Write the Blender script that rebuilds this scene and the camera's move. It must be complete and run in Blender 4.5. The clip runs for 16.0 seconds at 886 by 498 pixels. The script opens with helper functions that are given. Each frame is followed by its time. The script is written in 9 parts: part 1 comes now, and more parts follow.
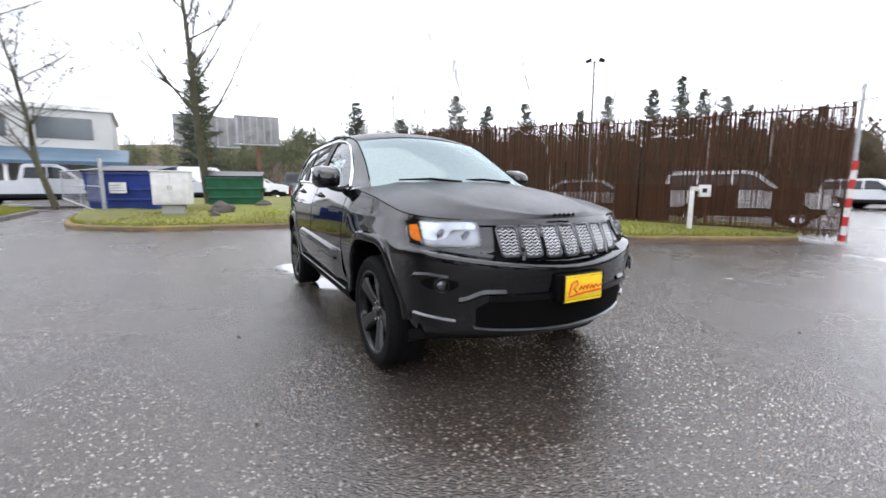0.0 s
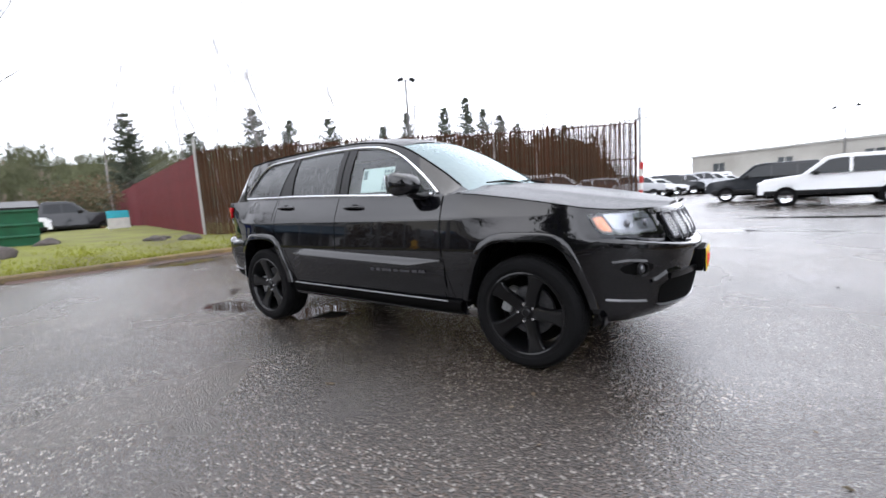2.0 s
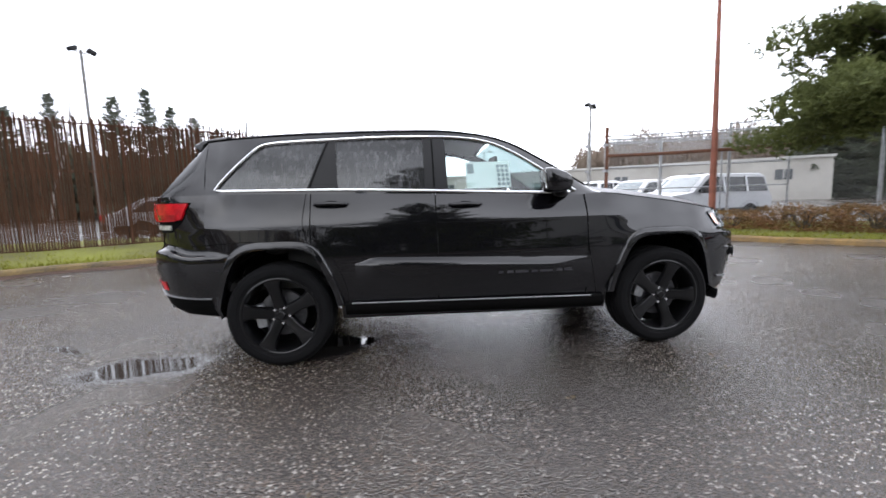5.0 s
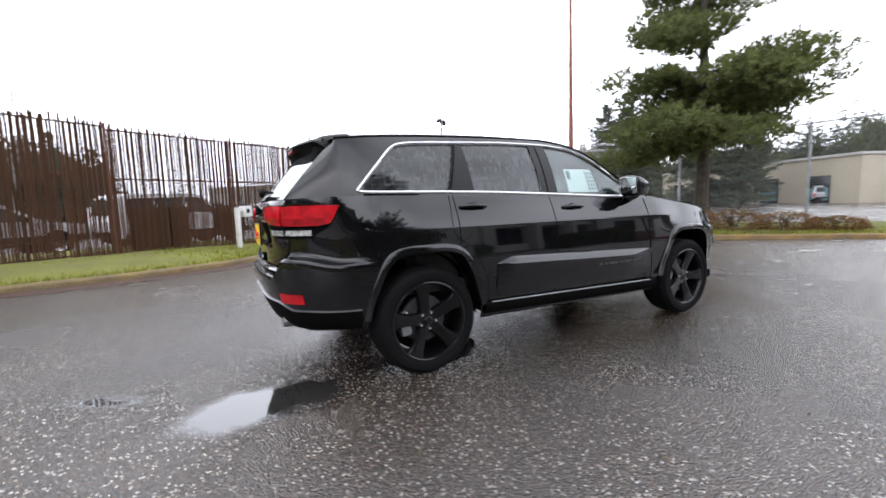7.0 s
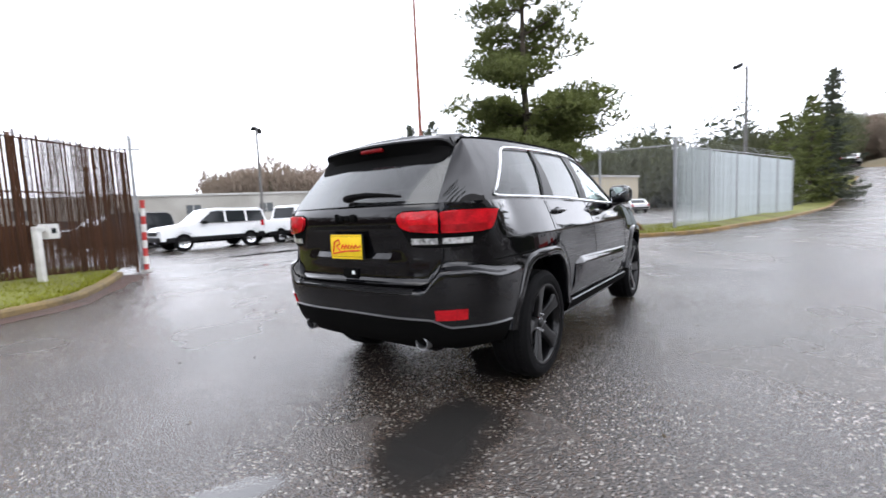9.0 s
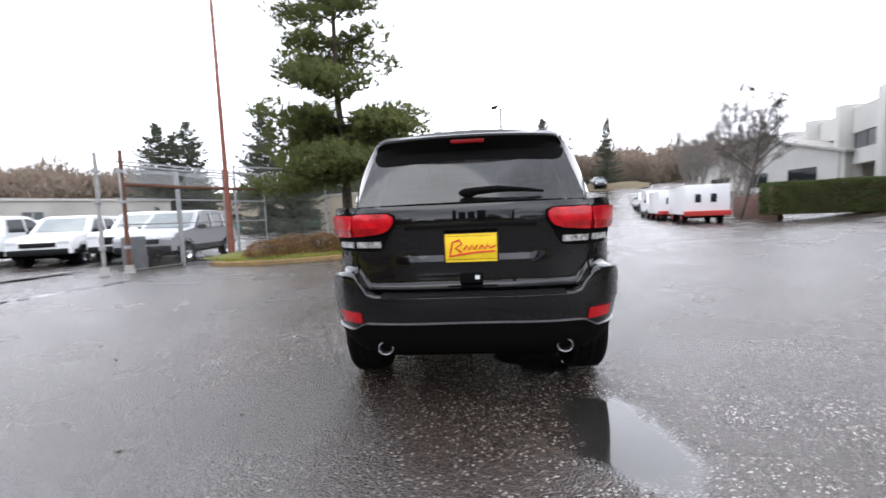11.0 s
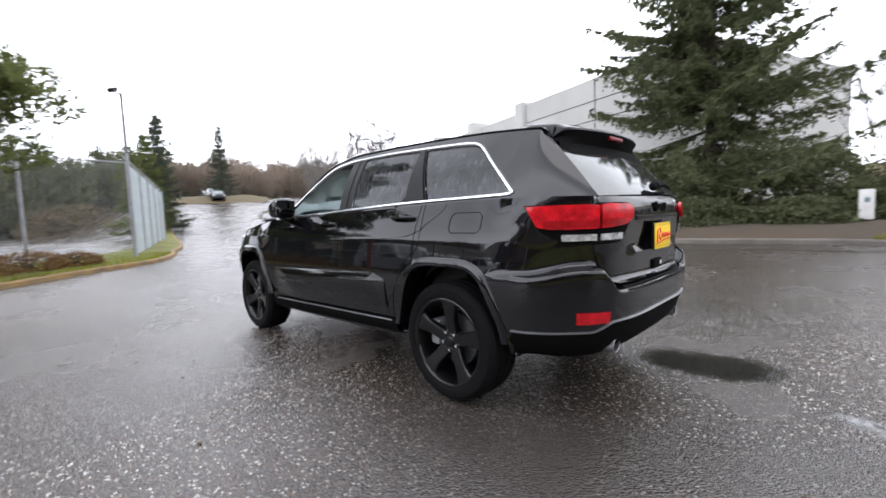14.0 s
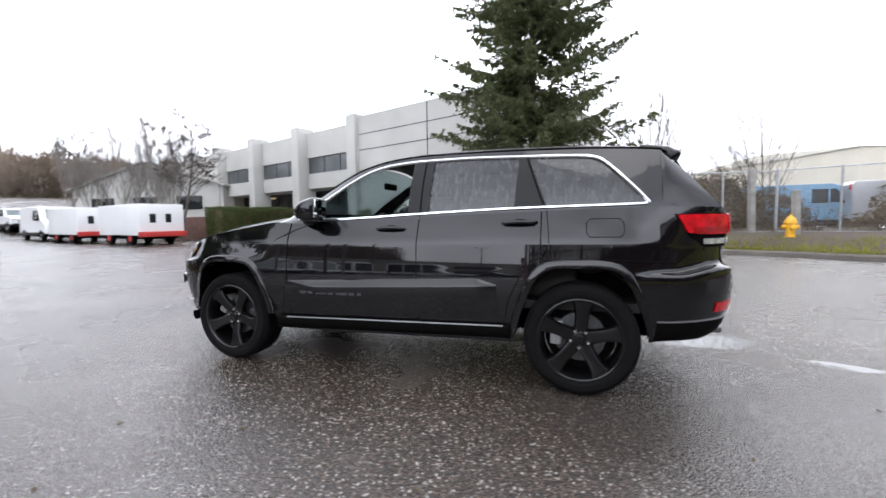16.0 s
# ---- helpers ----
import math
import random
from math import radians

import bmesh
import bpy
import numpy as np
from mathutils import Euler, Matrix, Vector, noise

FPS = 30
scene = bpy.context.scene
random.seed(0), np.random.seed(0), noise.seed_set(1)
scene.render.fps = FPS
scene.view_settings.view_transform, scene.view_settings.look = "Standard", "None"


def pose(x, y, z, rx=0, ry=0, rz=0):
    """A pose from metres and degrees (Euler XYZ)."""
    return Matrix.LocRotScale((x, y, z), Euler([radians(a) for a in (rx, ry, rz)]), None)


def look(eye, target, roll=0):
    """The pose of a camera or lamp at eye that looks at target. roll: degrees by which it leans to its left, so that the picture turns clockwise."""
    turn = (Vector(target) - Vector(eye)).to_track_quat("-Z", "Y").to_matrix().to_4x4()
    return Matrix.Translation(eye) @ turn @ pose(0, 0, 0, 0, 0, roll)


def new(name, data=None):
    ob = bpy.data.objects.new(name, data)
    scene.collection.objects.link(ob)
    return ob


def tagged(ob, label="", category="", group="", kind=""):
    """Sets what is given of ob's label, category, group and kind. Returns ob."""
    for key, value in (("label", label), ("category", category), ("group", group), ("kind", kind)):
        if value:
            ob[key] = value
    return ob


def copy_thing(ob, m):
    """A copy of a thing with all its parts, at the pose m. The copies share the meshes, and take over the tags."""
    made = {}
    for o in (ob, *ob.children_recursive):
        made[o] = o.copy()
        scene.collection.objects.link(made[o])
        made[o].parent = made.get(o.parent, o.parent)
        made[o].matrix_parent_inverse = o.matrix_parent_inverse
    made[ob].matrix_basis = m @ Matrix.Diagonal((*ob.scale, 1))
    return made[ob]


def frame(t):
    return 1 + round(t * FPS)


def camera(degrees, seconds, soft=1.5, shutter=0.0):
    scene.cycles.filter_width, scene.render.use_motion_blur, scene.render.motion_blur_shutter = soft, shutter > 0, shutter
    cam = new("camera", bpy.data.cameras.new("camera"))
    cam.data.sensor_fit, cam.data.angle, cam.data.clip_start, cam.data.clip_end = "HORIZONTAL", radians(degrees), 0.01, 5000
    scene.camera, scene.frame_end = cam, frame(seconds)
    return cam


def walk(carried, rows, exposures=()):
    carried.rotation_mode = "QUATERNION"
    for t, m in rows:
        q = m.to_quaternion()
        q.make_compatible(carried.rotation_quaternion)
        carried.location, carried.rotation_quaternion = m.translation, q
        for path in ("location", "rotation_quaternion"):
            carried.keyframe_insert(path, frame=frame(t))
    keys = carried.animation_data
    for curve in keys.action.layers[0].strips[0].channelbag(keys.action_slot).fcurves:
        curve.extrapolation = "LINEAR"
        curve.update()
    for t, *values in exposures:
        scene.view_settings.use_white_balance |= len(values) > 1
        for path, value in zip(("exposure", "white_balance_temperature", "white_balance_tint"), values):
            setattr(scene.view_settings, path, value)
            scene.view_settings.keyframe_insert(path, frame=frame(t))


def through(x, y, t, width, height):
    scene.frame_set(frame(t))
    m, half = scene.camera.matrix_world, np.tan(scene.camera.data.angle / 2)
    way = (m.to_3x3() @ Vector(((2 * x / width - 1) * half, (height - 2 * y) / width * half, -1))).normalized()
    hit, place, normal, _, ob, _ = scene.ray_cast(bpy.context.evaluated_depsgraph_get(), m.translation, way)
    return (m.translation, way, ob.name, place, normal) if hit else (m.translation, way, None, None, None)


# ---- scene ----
# camera and its walk
cam = camera(92.1, 16.0, soft=1.6, shutter=0.5)
PATH = [
    (0, (4.142, -1.823, 1.216), (2.401, -0.881, 0.931), 0.1),
    (0.5, (3.853, -2.281, 1.222), (2.254, -1.117, 0.925), -0.7),
    (1, (3.55, -2.739, 1.216), (2.122, -1.365, 0.943), -2.0),
    (1.5, (3.113, -3.127, 1.199), (1.763, -1.68, 0.905), -4.3),
    (2, (2.631, -3.448, 1.194), (1.483, -1.829, 0.948), -3.7),
    (2.5, (2.127, -3.698, 1.184), (1.133, -1.977, 0.962), -4.1),
    (3, (1.61, -3.896, 1.192), (0.849, -2.058, 0.981), -2.8),
    (3.5, (1.086, -4.038, 1.189), (0.572, -2.118, 0.968), -2.9),
    (6, (-1.689, -3.945, 1.206), (-1.099, -2.048, 0.98), -0.4),
    (6.5, (-2.248, -3.781, 1.216), (-1.482, -1.945, 1.006), -0.6),
    (7, (-2.733, -3.537, 1.206), (-1.799, -1.781, 0.991), -1.8),
    (7.5, (-3.176, -3.249, 1.212), (-2.021, -1.624, 1.044), -1.0),
    (8, (-3.611, -2.912, 1.233), (-2.293, -1.417, 1.067), -1.4),
    (10.5, (-4.744, -0.541, 1.184), (-2.796, -0.122, 1.021), -2.6),
    (11, (-4.763, -0.024, 1.194), (-2.775, 0.125, 1.037), -2.4),
    (11.5, (-4.686, 0.524, 1.183), (-2.698, 0.405, 0.998), -2.7),
    (12, (-4.522, 1.051, 1.187), (-2.571, 0.654, 1.003), -1.9),
    (12.5, (-4.315, 1.545, 1.186), (-2.442, 0.87, 0.993), -2.5),
    (13, (-3.992, 1.971, 1.187), (-2.243, 1.023, 0.985), -1.7),
    (13.5, (-3.69, 2.416, 1.223), (-2.086, 1.241, 1.009), -2.5),
    (14, (-3.301, 2.805, 1.194), (-1.911, 1.376, 1.03), -2.2),
    (14.5, (-2.908, 3.164, 1.206), (-1.705, 1.571, 1.07), -2.6),
    (15, (-2.475, 3.459, 1.212), (-1.447, 1.75, 1.059), -1.1),
    (15.5, (-2.006, 3.671, 1.222), (-1.185, 1.854, 1.064), -0.5),
    (16, (-1.471, 3.858, 1.202), (-0.85, 1.961, 1.067), -0.9),
]
walk(cam, [(t, look(eye, target, roll)) for t, eye, target, roll in PATH])


# ---- world and light ----
world = bpy.data.worlds.new("overcast")
scene.world = world
world.use_nodes = True
wn, wl = world.node_tree.nodes, world.node_tree.links
wn.clear()
sky = wn.new("ShaderNodeTexSky")
sky.sky_type, sky.sun_disc = "NISHITA", False
sky.sun_elevation, sky.sun_rotation = radians(38), radians(200)
sky.air_density, sky.dust_density = 1.0, 4.0
soft_sky = wn.new("ShaderNodeHueSaturation")
soft_sky.inputs["Saturation"].default_value = 0.12
soft_sky.inputs["Value"].default_value = 0.05
cloud = wn.new("ShaderNodeTexNoise")
cloud.inputs["Scale"].default_value = 1.3
cloud.inputs["Detail"].default_value = 4
cloud_map = wn.new("ShaderNodeMapRange")
cloud_map.inputs["From Min"].default_value, cloud_map.inputs["From Max"].default_value = 0.3, 0.7
cloud_map.inputs["To Min"].default_value, cloud_map.inputs["To Max"].default_value = 0.46, 1.36
deck = wn.new("ShaderNodeMix")
deck.data_type = "RGBA"
deck.inputs["Factor"].default_value = 0.82
deck.inputs["B"].default_value = (0.925, 0.955, 1.065, 1)
veil = wn.new("ShaderNodeVectorMath")
veil.operation = "SCALE"
wback = wn.new("ShaderNodeBackground")
wback.inputs["Strength"].default_value = 3.6
wout = wn.new("ShaderNodeOutputWorld")
wl.new(sky.outputs["Color"], soft_sky.inputs["Color"])
wl.new(soft_sky.outputs["Color"], deck.inputs["A"])
wl.new(cloud.outputs["Fac"], cloud_map.inputs["Value"])
wl.new(deck.outputs["Result"], veil.inputs[0])
wl.new(cloud_map.outputs["Result"], veil.inputs["Scale"])
wl.new(veil.outputs["Vector"], wback.inputs["Color"])
wl.new(wback.outputs["Background"], wout.inputs["Surface"])
sun = new("sun", bpy.data.lights.new("sun", "SUN"))
sun.data.energy, sun.data.angle, sun.data.color = 0.6, radians(40), (1, 0.97, 0.93)
sun.matrix_world = look((0, 0, 30), (8, -6, 0))

# ---- materials ----


def mat(name, color, rough=0.6, metal=0.0, var=0.12, scale=6.0, bump=0.0, bump_scale=60.0, coat=0.0, spec=0.5, color2=None, random_piece=0.0):
    """A surface with two scales of variation: broad stains and a fine grain."""
    m = bpy.data.materials.new(name)
    m.use_nodes = True
    n, l = m.node_tree.nodes, m.node_tree.links
    b = n["Principled BSDF"]
    b.inputs["Roughness"].default_value, b.inputs["Metallic"].default_value = rough, metal
    b.inputs["Coat Weight"].default_value, b.inputs["Coat Roughness"].default_value = coat, 0.03
    b.inputs["Specular IOR Level"].default_value = spec
    tex = n.new("ShaderNodeTexCoord")
    big, fine = n.new("ShaderNodeTexNoise"), n.new("ShaderNodeTexNoise")
    big.inputs["Scale"].default_value, big.inputs["Detail"].default_value = scale, 3
    fine.inputs["Scale"].default_value, fine.inputs["Detail"].default_value = bump_scale, 4
    l.new(tex.outputs["Object"], big.inputs["Vector"])
    l.new(tex.outputs["Object"], fine.inputs["Vector"])
    ramp = n.new("ShaderNodeMix")
    ramp.data_type = "RGBA"
    c2 = color2 or tuple(c * (1 - 2.2 * var) for c in color)
    ramp.inputs["A"].default_value = (*c2, 1)
    ramp.inputs["B"].default_value = (*(tuple(min(1, c * (1 + var)) for c in color) if not color2 else color), 1)
    add = n.new("ShaderNodeMath")
    add.operation = "MULTIPLY_ADD"
    add.inputs[1].default_value = 0.45
    l.new(fine.outputs["Fac"], add.inputs[0])
    mul = n.new("ShaderNodeMath")
    mul.operation = "MULTIPLY"
    mul.inputs[1].default_value = 0.6
    l.new(big.outputs["Fac"], mul.inputs[0])
    l.new(mul.outputs[0], add.inputs[2])
    spread = n.new("ShaderNodeMapRange")
    spread.inputs["From Min"].default_value, spread.inputs["From Max"].default_value = 0.3, 0.75
    l.new(add.outputs[0], spread.inputs["Value"])
    fac = spread.outputs["Result"]
    if random_piece:
        info = n.new("ShaderNodeObjectInfo")
        mix = n.new("ShaderNodeMix")
        mix.inputs["Factor"].default_value = random_piece
        l.new(fac, mix.inputs["A"])
        l.new(info.outputs["Random"], mix.inputs["B"])
        fac = mix.outputs["Result"]
    l.new(fac, ramp.inputs["Factor"])
    l.new(ramp.outputs["Result"], b.inputs["Base Color"])
    if bump:
        bp = n.new("ShaderNodeBump")
        bp.inputs["Strength"].default_value, bp.inputs["Distance"].default_value = bump, 0.01
        l.new(fine.outputs["Fac"], bp.inputs["Height"])
        l.new(bp.outputs["Normal"], b.inputs["Normal"])
    return m


def glass(name, tint, alpha=0.25, rough=0.02, film=0.0):
    """Thin sheet glass: clear mixed with a tinted gloss, and a film for rain streaks and painted pale sky sheen."""
    m = bpy.data.materials.new(name)
    m.use_nodes = True
    n, l = m.node_tree.nodes, m.node_tree.links
    n.clear()
    out, mix = n.new("ShaderNodeOutputMaterial"), n.new("ShaderNodeMixShader")
    tr, gl, fr = n.new("ShaderNodeBsdfTransparent"), n.new("ShaderNodeBsdfGlossy"), n.new("ShaderNodeLayerWeight")
    tr.inputs["Color"].default_value = (*tint, 1)
    gl.inputs["Roughness"].default_value = rough
    gl.inputs["Color"].default_value = (0.95, 0.97, 0.97, 1)
    fr.inputs["Blend"].default_value = 0.5
    steep = n.new("ShaderNodeMath")
    steep.operation = "POWER"
    steep.inputs[1].default_value = 4.5
    l.new(fr.outputs["Facing"], steep.inputs[0])
    up = n.new("ShaderNodeMath")
    up.operation = "MULTIPLY_ADD"
    up.inputs[1].default_value, up.inputs[2].default_value = 0.85, alpha
    up.use_clamp = True
    l.new(steep.outputs[0], up.inputs[0])
    l.new(up.outputs[0], mix.inputs[0])
    l.new(tr.outputs[0], mix.inputs[1])
    l.new(gl.outputs[0], mix.inputs[2])
    if not film:
        l.new(mix.outputs[0], out.inputs[0])
        return m
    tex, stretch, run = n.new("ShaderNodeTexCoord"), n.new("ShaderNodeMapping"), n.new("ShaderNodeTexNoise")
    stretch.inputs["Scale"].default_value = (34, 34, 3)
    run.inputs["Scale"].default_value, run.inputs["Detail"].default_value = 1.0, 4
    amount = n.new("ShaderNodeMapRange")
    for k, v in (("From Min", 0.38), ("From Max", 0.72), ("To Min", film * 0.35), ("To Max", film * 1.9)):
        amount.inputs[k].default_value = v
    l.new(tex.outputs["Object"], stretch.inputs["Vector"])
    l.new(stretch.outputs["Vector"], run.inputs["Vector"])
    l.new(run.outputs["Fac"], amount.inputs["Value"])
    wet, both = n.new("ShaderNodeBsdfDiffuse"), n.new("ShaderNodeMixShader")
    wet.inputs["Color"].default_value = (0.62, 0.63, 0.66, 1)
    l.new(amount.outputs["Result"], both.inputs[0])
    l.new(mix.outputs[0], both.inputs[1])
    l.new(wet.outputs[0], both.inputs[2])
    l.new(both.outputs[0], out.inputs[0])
    return m


PAINT = mat("black_metallic_paint", (0.0030, 0.0030, 0.0040), rough=0.5, spec=0.0, var=0.1, scale=2, bump_scale=900, coat=1.0)
PAINT.node_tree.nodes["Principled BSDF"].inputs["Coat IOR"].default_value = 1.55
# bonnet and roof: rain beads as bump, grey sky sheen as a lighter base colour
PAINT_WET_SHEEN = mat("beaded_black_paint_with_sky_sheen", (0.024, 0.024, 0.028), rough=0.5, spec=0.15, var=0.3, scale=5, bump=0.36, bump_scale=150, coat=0.34)
PAINT_WET_SHEEN.node_tree.nodes["Principled BSDF"].inputs["Coat Roughness"].default_value = 0.18
PAINT_WET_SHEEN.node_tree.nodes["Principled BSDF"].inputs["Coat IOR"].default_value = 1.42
PLASTIC = mat("dark_trim_plastic", (0.006, 0.006, 0.0066), rough=0.4, spec=0.25, var=0.1, bump=0.05, bump_scale=400)
RUBBER = mat("tyre_rubber", (0.006, 0.006, 0.0064), rough=0.8, spec=0.1, var=0.2, bump=0.1, bump_scale=120)
RIM_BLACK = mat("gloss_black_wheel", (0.004, 0.004, 0.0045), rough=0.3, var=0.1, coat=0.5, spec=0.1)
CHROME = mat("chrome", (0.75, 0.76, 0.78), rough=0.12, metal=1.0, var=0.05)
STEEL = mat("galvanised_steel", (0.42, 0.43, 0.44), rough=0.45, metal=0.7, var=0.2, scale=9)
RUST = mat("rusted_steel", (0.17, 0.07, 0.035), rough=0.85, var=0.25, scale=5, bump=0.2, color2=(0.07, 0.035, 0.025))
CONCRETE = mat("concrete", (0.36, 0.35, 0.33), rough=0.85, var=0.15, scale=0.8, bump=0.15)
CREAM = mat("cream_concrete_panel", (0.46, 0.455, 0.43), rough=0.85, var=0.1, scale=0.35, bump=0.08)
GRASS_SOIL = mat("mossy_turf", (0.19, 0.21, 0.026), rough=0.95, var=0.3, scale=0.9, bump=0.5, bump_scale=40, color2=(0.075, 0.062, 0.03))
KERB_GREY = mat("dirty_grey_kerb", (0.16, 0.145, 0.125), rough=0.85, var=0.3, scale=2.0, bump=0.3, bump_scale=30, color2=(0.07, 0.062, 0.054))
LITTER = mat("leaf_litter_turf", (0.075, 0.052, 0.032), rough=0.95, var=0.3, scale=1.0, bump=0.5, bump_scale=40, color2=(0.035, 0.027, 0.019))
KERB_DARK = mat("mossy_grey_kerb", (0.25, 0.17, 0.06), rough=0.85, var=0.3, scale=2.0, bump=0.3, bump_scale=30, color2=(0.06, 0.052, 0.04))
KERB = mat("worn_yellow_kerb", (0.30, 0.18, 0.05), rough=0.8, var=0.3, scale=2.5, bump=0.3, bump_scale=30, color2=(0.10, 0.08, 0.06))
FENCE_BROWN = mat("brown_slat", (0.078, 0.033, 0.017), rough=0.85, spec=0.15, var=0.3, scale=0.9, random_piece=0.35, color2=(0.022, 0.015, 0.009))
FENCE_RED = mat("red_slat", (0.13, 0.019, 0.022), rough=0.7, spec=0.2, var=0.2, scale=2, random_piece=0.4)
WHITE = mat("white_vehicle_paint", (0.78, 0.79, 0.8), rough=0.3, var=0.04, scale=1, coat=0.6)
DARKGLASS = mat("far_window_glass", (0.02, 0.023, 0.026), rough=0.1, spec=0.3, var=0.2, scale=0.5)
BARK = mat("bark", (0.075, 0.06, 0.045), rough=0.9, var=0.3, scale=8, bump=0.4, bump_scale=50)

# ---- ground ----


def climb(x, y):
    """The street climbs a hill beyond the parked trucks in the east."""
    r, a = math.hypot(x, y), math.degrees(math.atan2(y, x))
    k = min(1, max(0, (r - 34) / 56))
    side = min(1, max(0, (a + 44) / 12)) * min(1, max(0, (-1 - a) / 8))
    return 5.4 * k * k * (3 - 2 * k) * side * side * (3 - 2 * side)


def rise(x, y):
    """Height of the wet lot: a shallow basin that climbs to the south and west."""
    r, a = math.hypot(x, y), math.atan2(y, x)
    w = min(1, max(0, 0.55 + 0.75 * math.cos(a - radians(235))))
    return w * (0.024 * max(0, min(r, 14) - 3) + 0.010 * max(0, min(r, 150) - 14)) + climb(x, y)


def obj(name, bm, material, label="", category="", kind="", group="", smooth=True):
    me = bpy.data.meshes.new(name)
    bm.normal_update()
    bm.to_mesh(me)
    bm.free()
    for mt in (material if isinstance(material, (list, tuple)) else [material]):
        me.materials.append(mt)
    if smooth:
        me.shade_smooth()
        me.set_sharp_from_angle(angle=radians(35))
    return tagged(new(name, me), label, category, group, kind)


def part(name, bm, material, parent, label=""):
    """One mesh object under a thing or under a part."""
    ob = obj(name, bm, material, label)
    ob.parent = parent
    return ob


def thing(name, label, category, at=(0, 0, 0), turn=0, group="", kind=""):
    """An empty at the base of a thing."""
    ob = new(name)
    ob.matrix_world = pose(*at, 0, 0, turn)
    return tagged(ob, label, category, group, kind)


def box(bm, x0, y0, z0, x1, y1, z1, bevel=0.0):
    m = Matrix.LocRotScale(((x0 + x1) / 2, (y0 + y1) / 2, (z0 + z1) / 2), None, (x1 - x0, y1 - y0, z1 - z0))
    v = bmesh.ops.create_cube(bm, size=1, matrix=m)["verts"]
    if bevel:
        es = {e for q in v for e in q.link_edges}
        bmesh.ops.bevel(bm, geom=list(es), offset=bevel, segments=2, affect="EDGES", profile=0.6)
    return bm


def tube(bm, pts, radii, sides=8, cap=True):
    """A round bar through points."""
    pts = [Vector(p) for p in pts]
    if not isinstance(radii, (list, tuple)):
        radii = [radii] * len(pts)
    rings = []
    for i, p in enumerate(pts):
        d = (pts[min(i + 1, len(pts) - 1)] - pts[max(i - 1, 0)]).normalized()
        u = d.orthogonal().normalized() if i == 0 else (u - d * u.dot(d)).normalized()
        w = d.cross(u)
        rings.append([bm.verts.new(p + (u * math.cos(a) + w * math.sin(a)) * radii[i]) for a in (2 * math.pi * k / sides for k in range(sides))])
    for a, b in zip(rings, rings[1:]):
        for k in range(sides):
            bm.faces.new((a[k], a[(k + 1) % sides], b[(k + 1) % sides], b[k]))
    if cap:
        bm.faces.new(rings[0][::-1])
        bm.faces.new(rings[-1])
    return bm


def grid_faces(bm, rows, flip=False):
    """Faces between rows of vertices."""
    for a, b in zip(rows, rows[1:]):
        for k in range(len(a) - 1):
            f = (a[k], a[k + 1], b[k + 1], b[k])
            if len(set(f)) > 2:
                bm.faces.new(f[::-1] if flip else f)


def lerp_table(table, x):
    """Smooth value from a table of (x, value)."""
    if x <= table[0][0]:
        return table[0][1]
    for (x0, v0), (x1, v1) in zip(table, table[1:]):
        if x <= x1:
            k = (x - x0) / (x1 - x0)
            return v0 + (v1 - v0) * k
    return table[-1][1]


def curve(points, step=0.5):
    """Points at even steps along a rounded line (Catmull-Rom)."""
    p = [Vector((*q, 0)) if len(q) == 2 else Vector(q) for q in points]
    p = [2 * p[0] - p[1]] + p + [2 * p[-1] - p[-2]]
    out = []
    for i in range(1, len(p) - 2):
        n = max(1, int((p[i + 1] - p[i]).length / step))
        for k in range(n):
            t = k / n
            out.append(0.5 * (2 * p[i] + (p[i + 1] - p[i - 1]) * t + (2 * p[i - 1] - 5 * p[i] + 4 * p[i + 1] - p[i + 2]) * t * t
                              + (3 * p[i] - 3 * p[i + 1] + p[i + 2] - p[i - 1]) * t ** 3))
    return out + [p[-2]]


# centre, half sizes and turn of the standing water
PUDDLES = [(-2.52, -0.72, 0.50, 0.34, 10), (-3.40, -0.25, 0.26, 0.09, -30), (-1.2, -0.45, 0.55, 0.3, 10), (-7.4, 0.8, 0.5, 0.9, 0), (2.6, 8.1, 2.2, 0.22, -8), (4.5, 11.5, 2.2, 0.4, -5),
           (-2.0, -8.7, 2.2, 0.22, 0)]


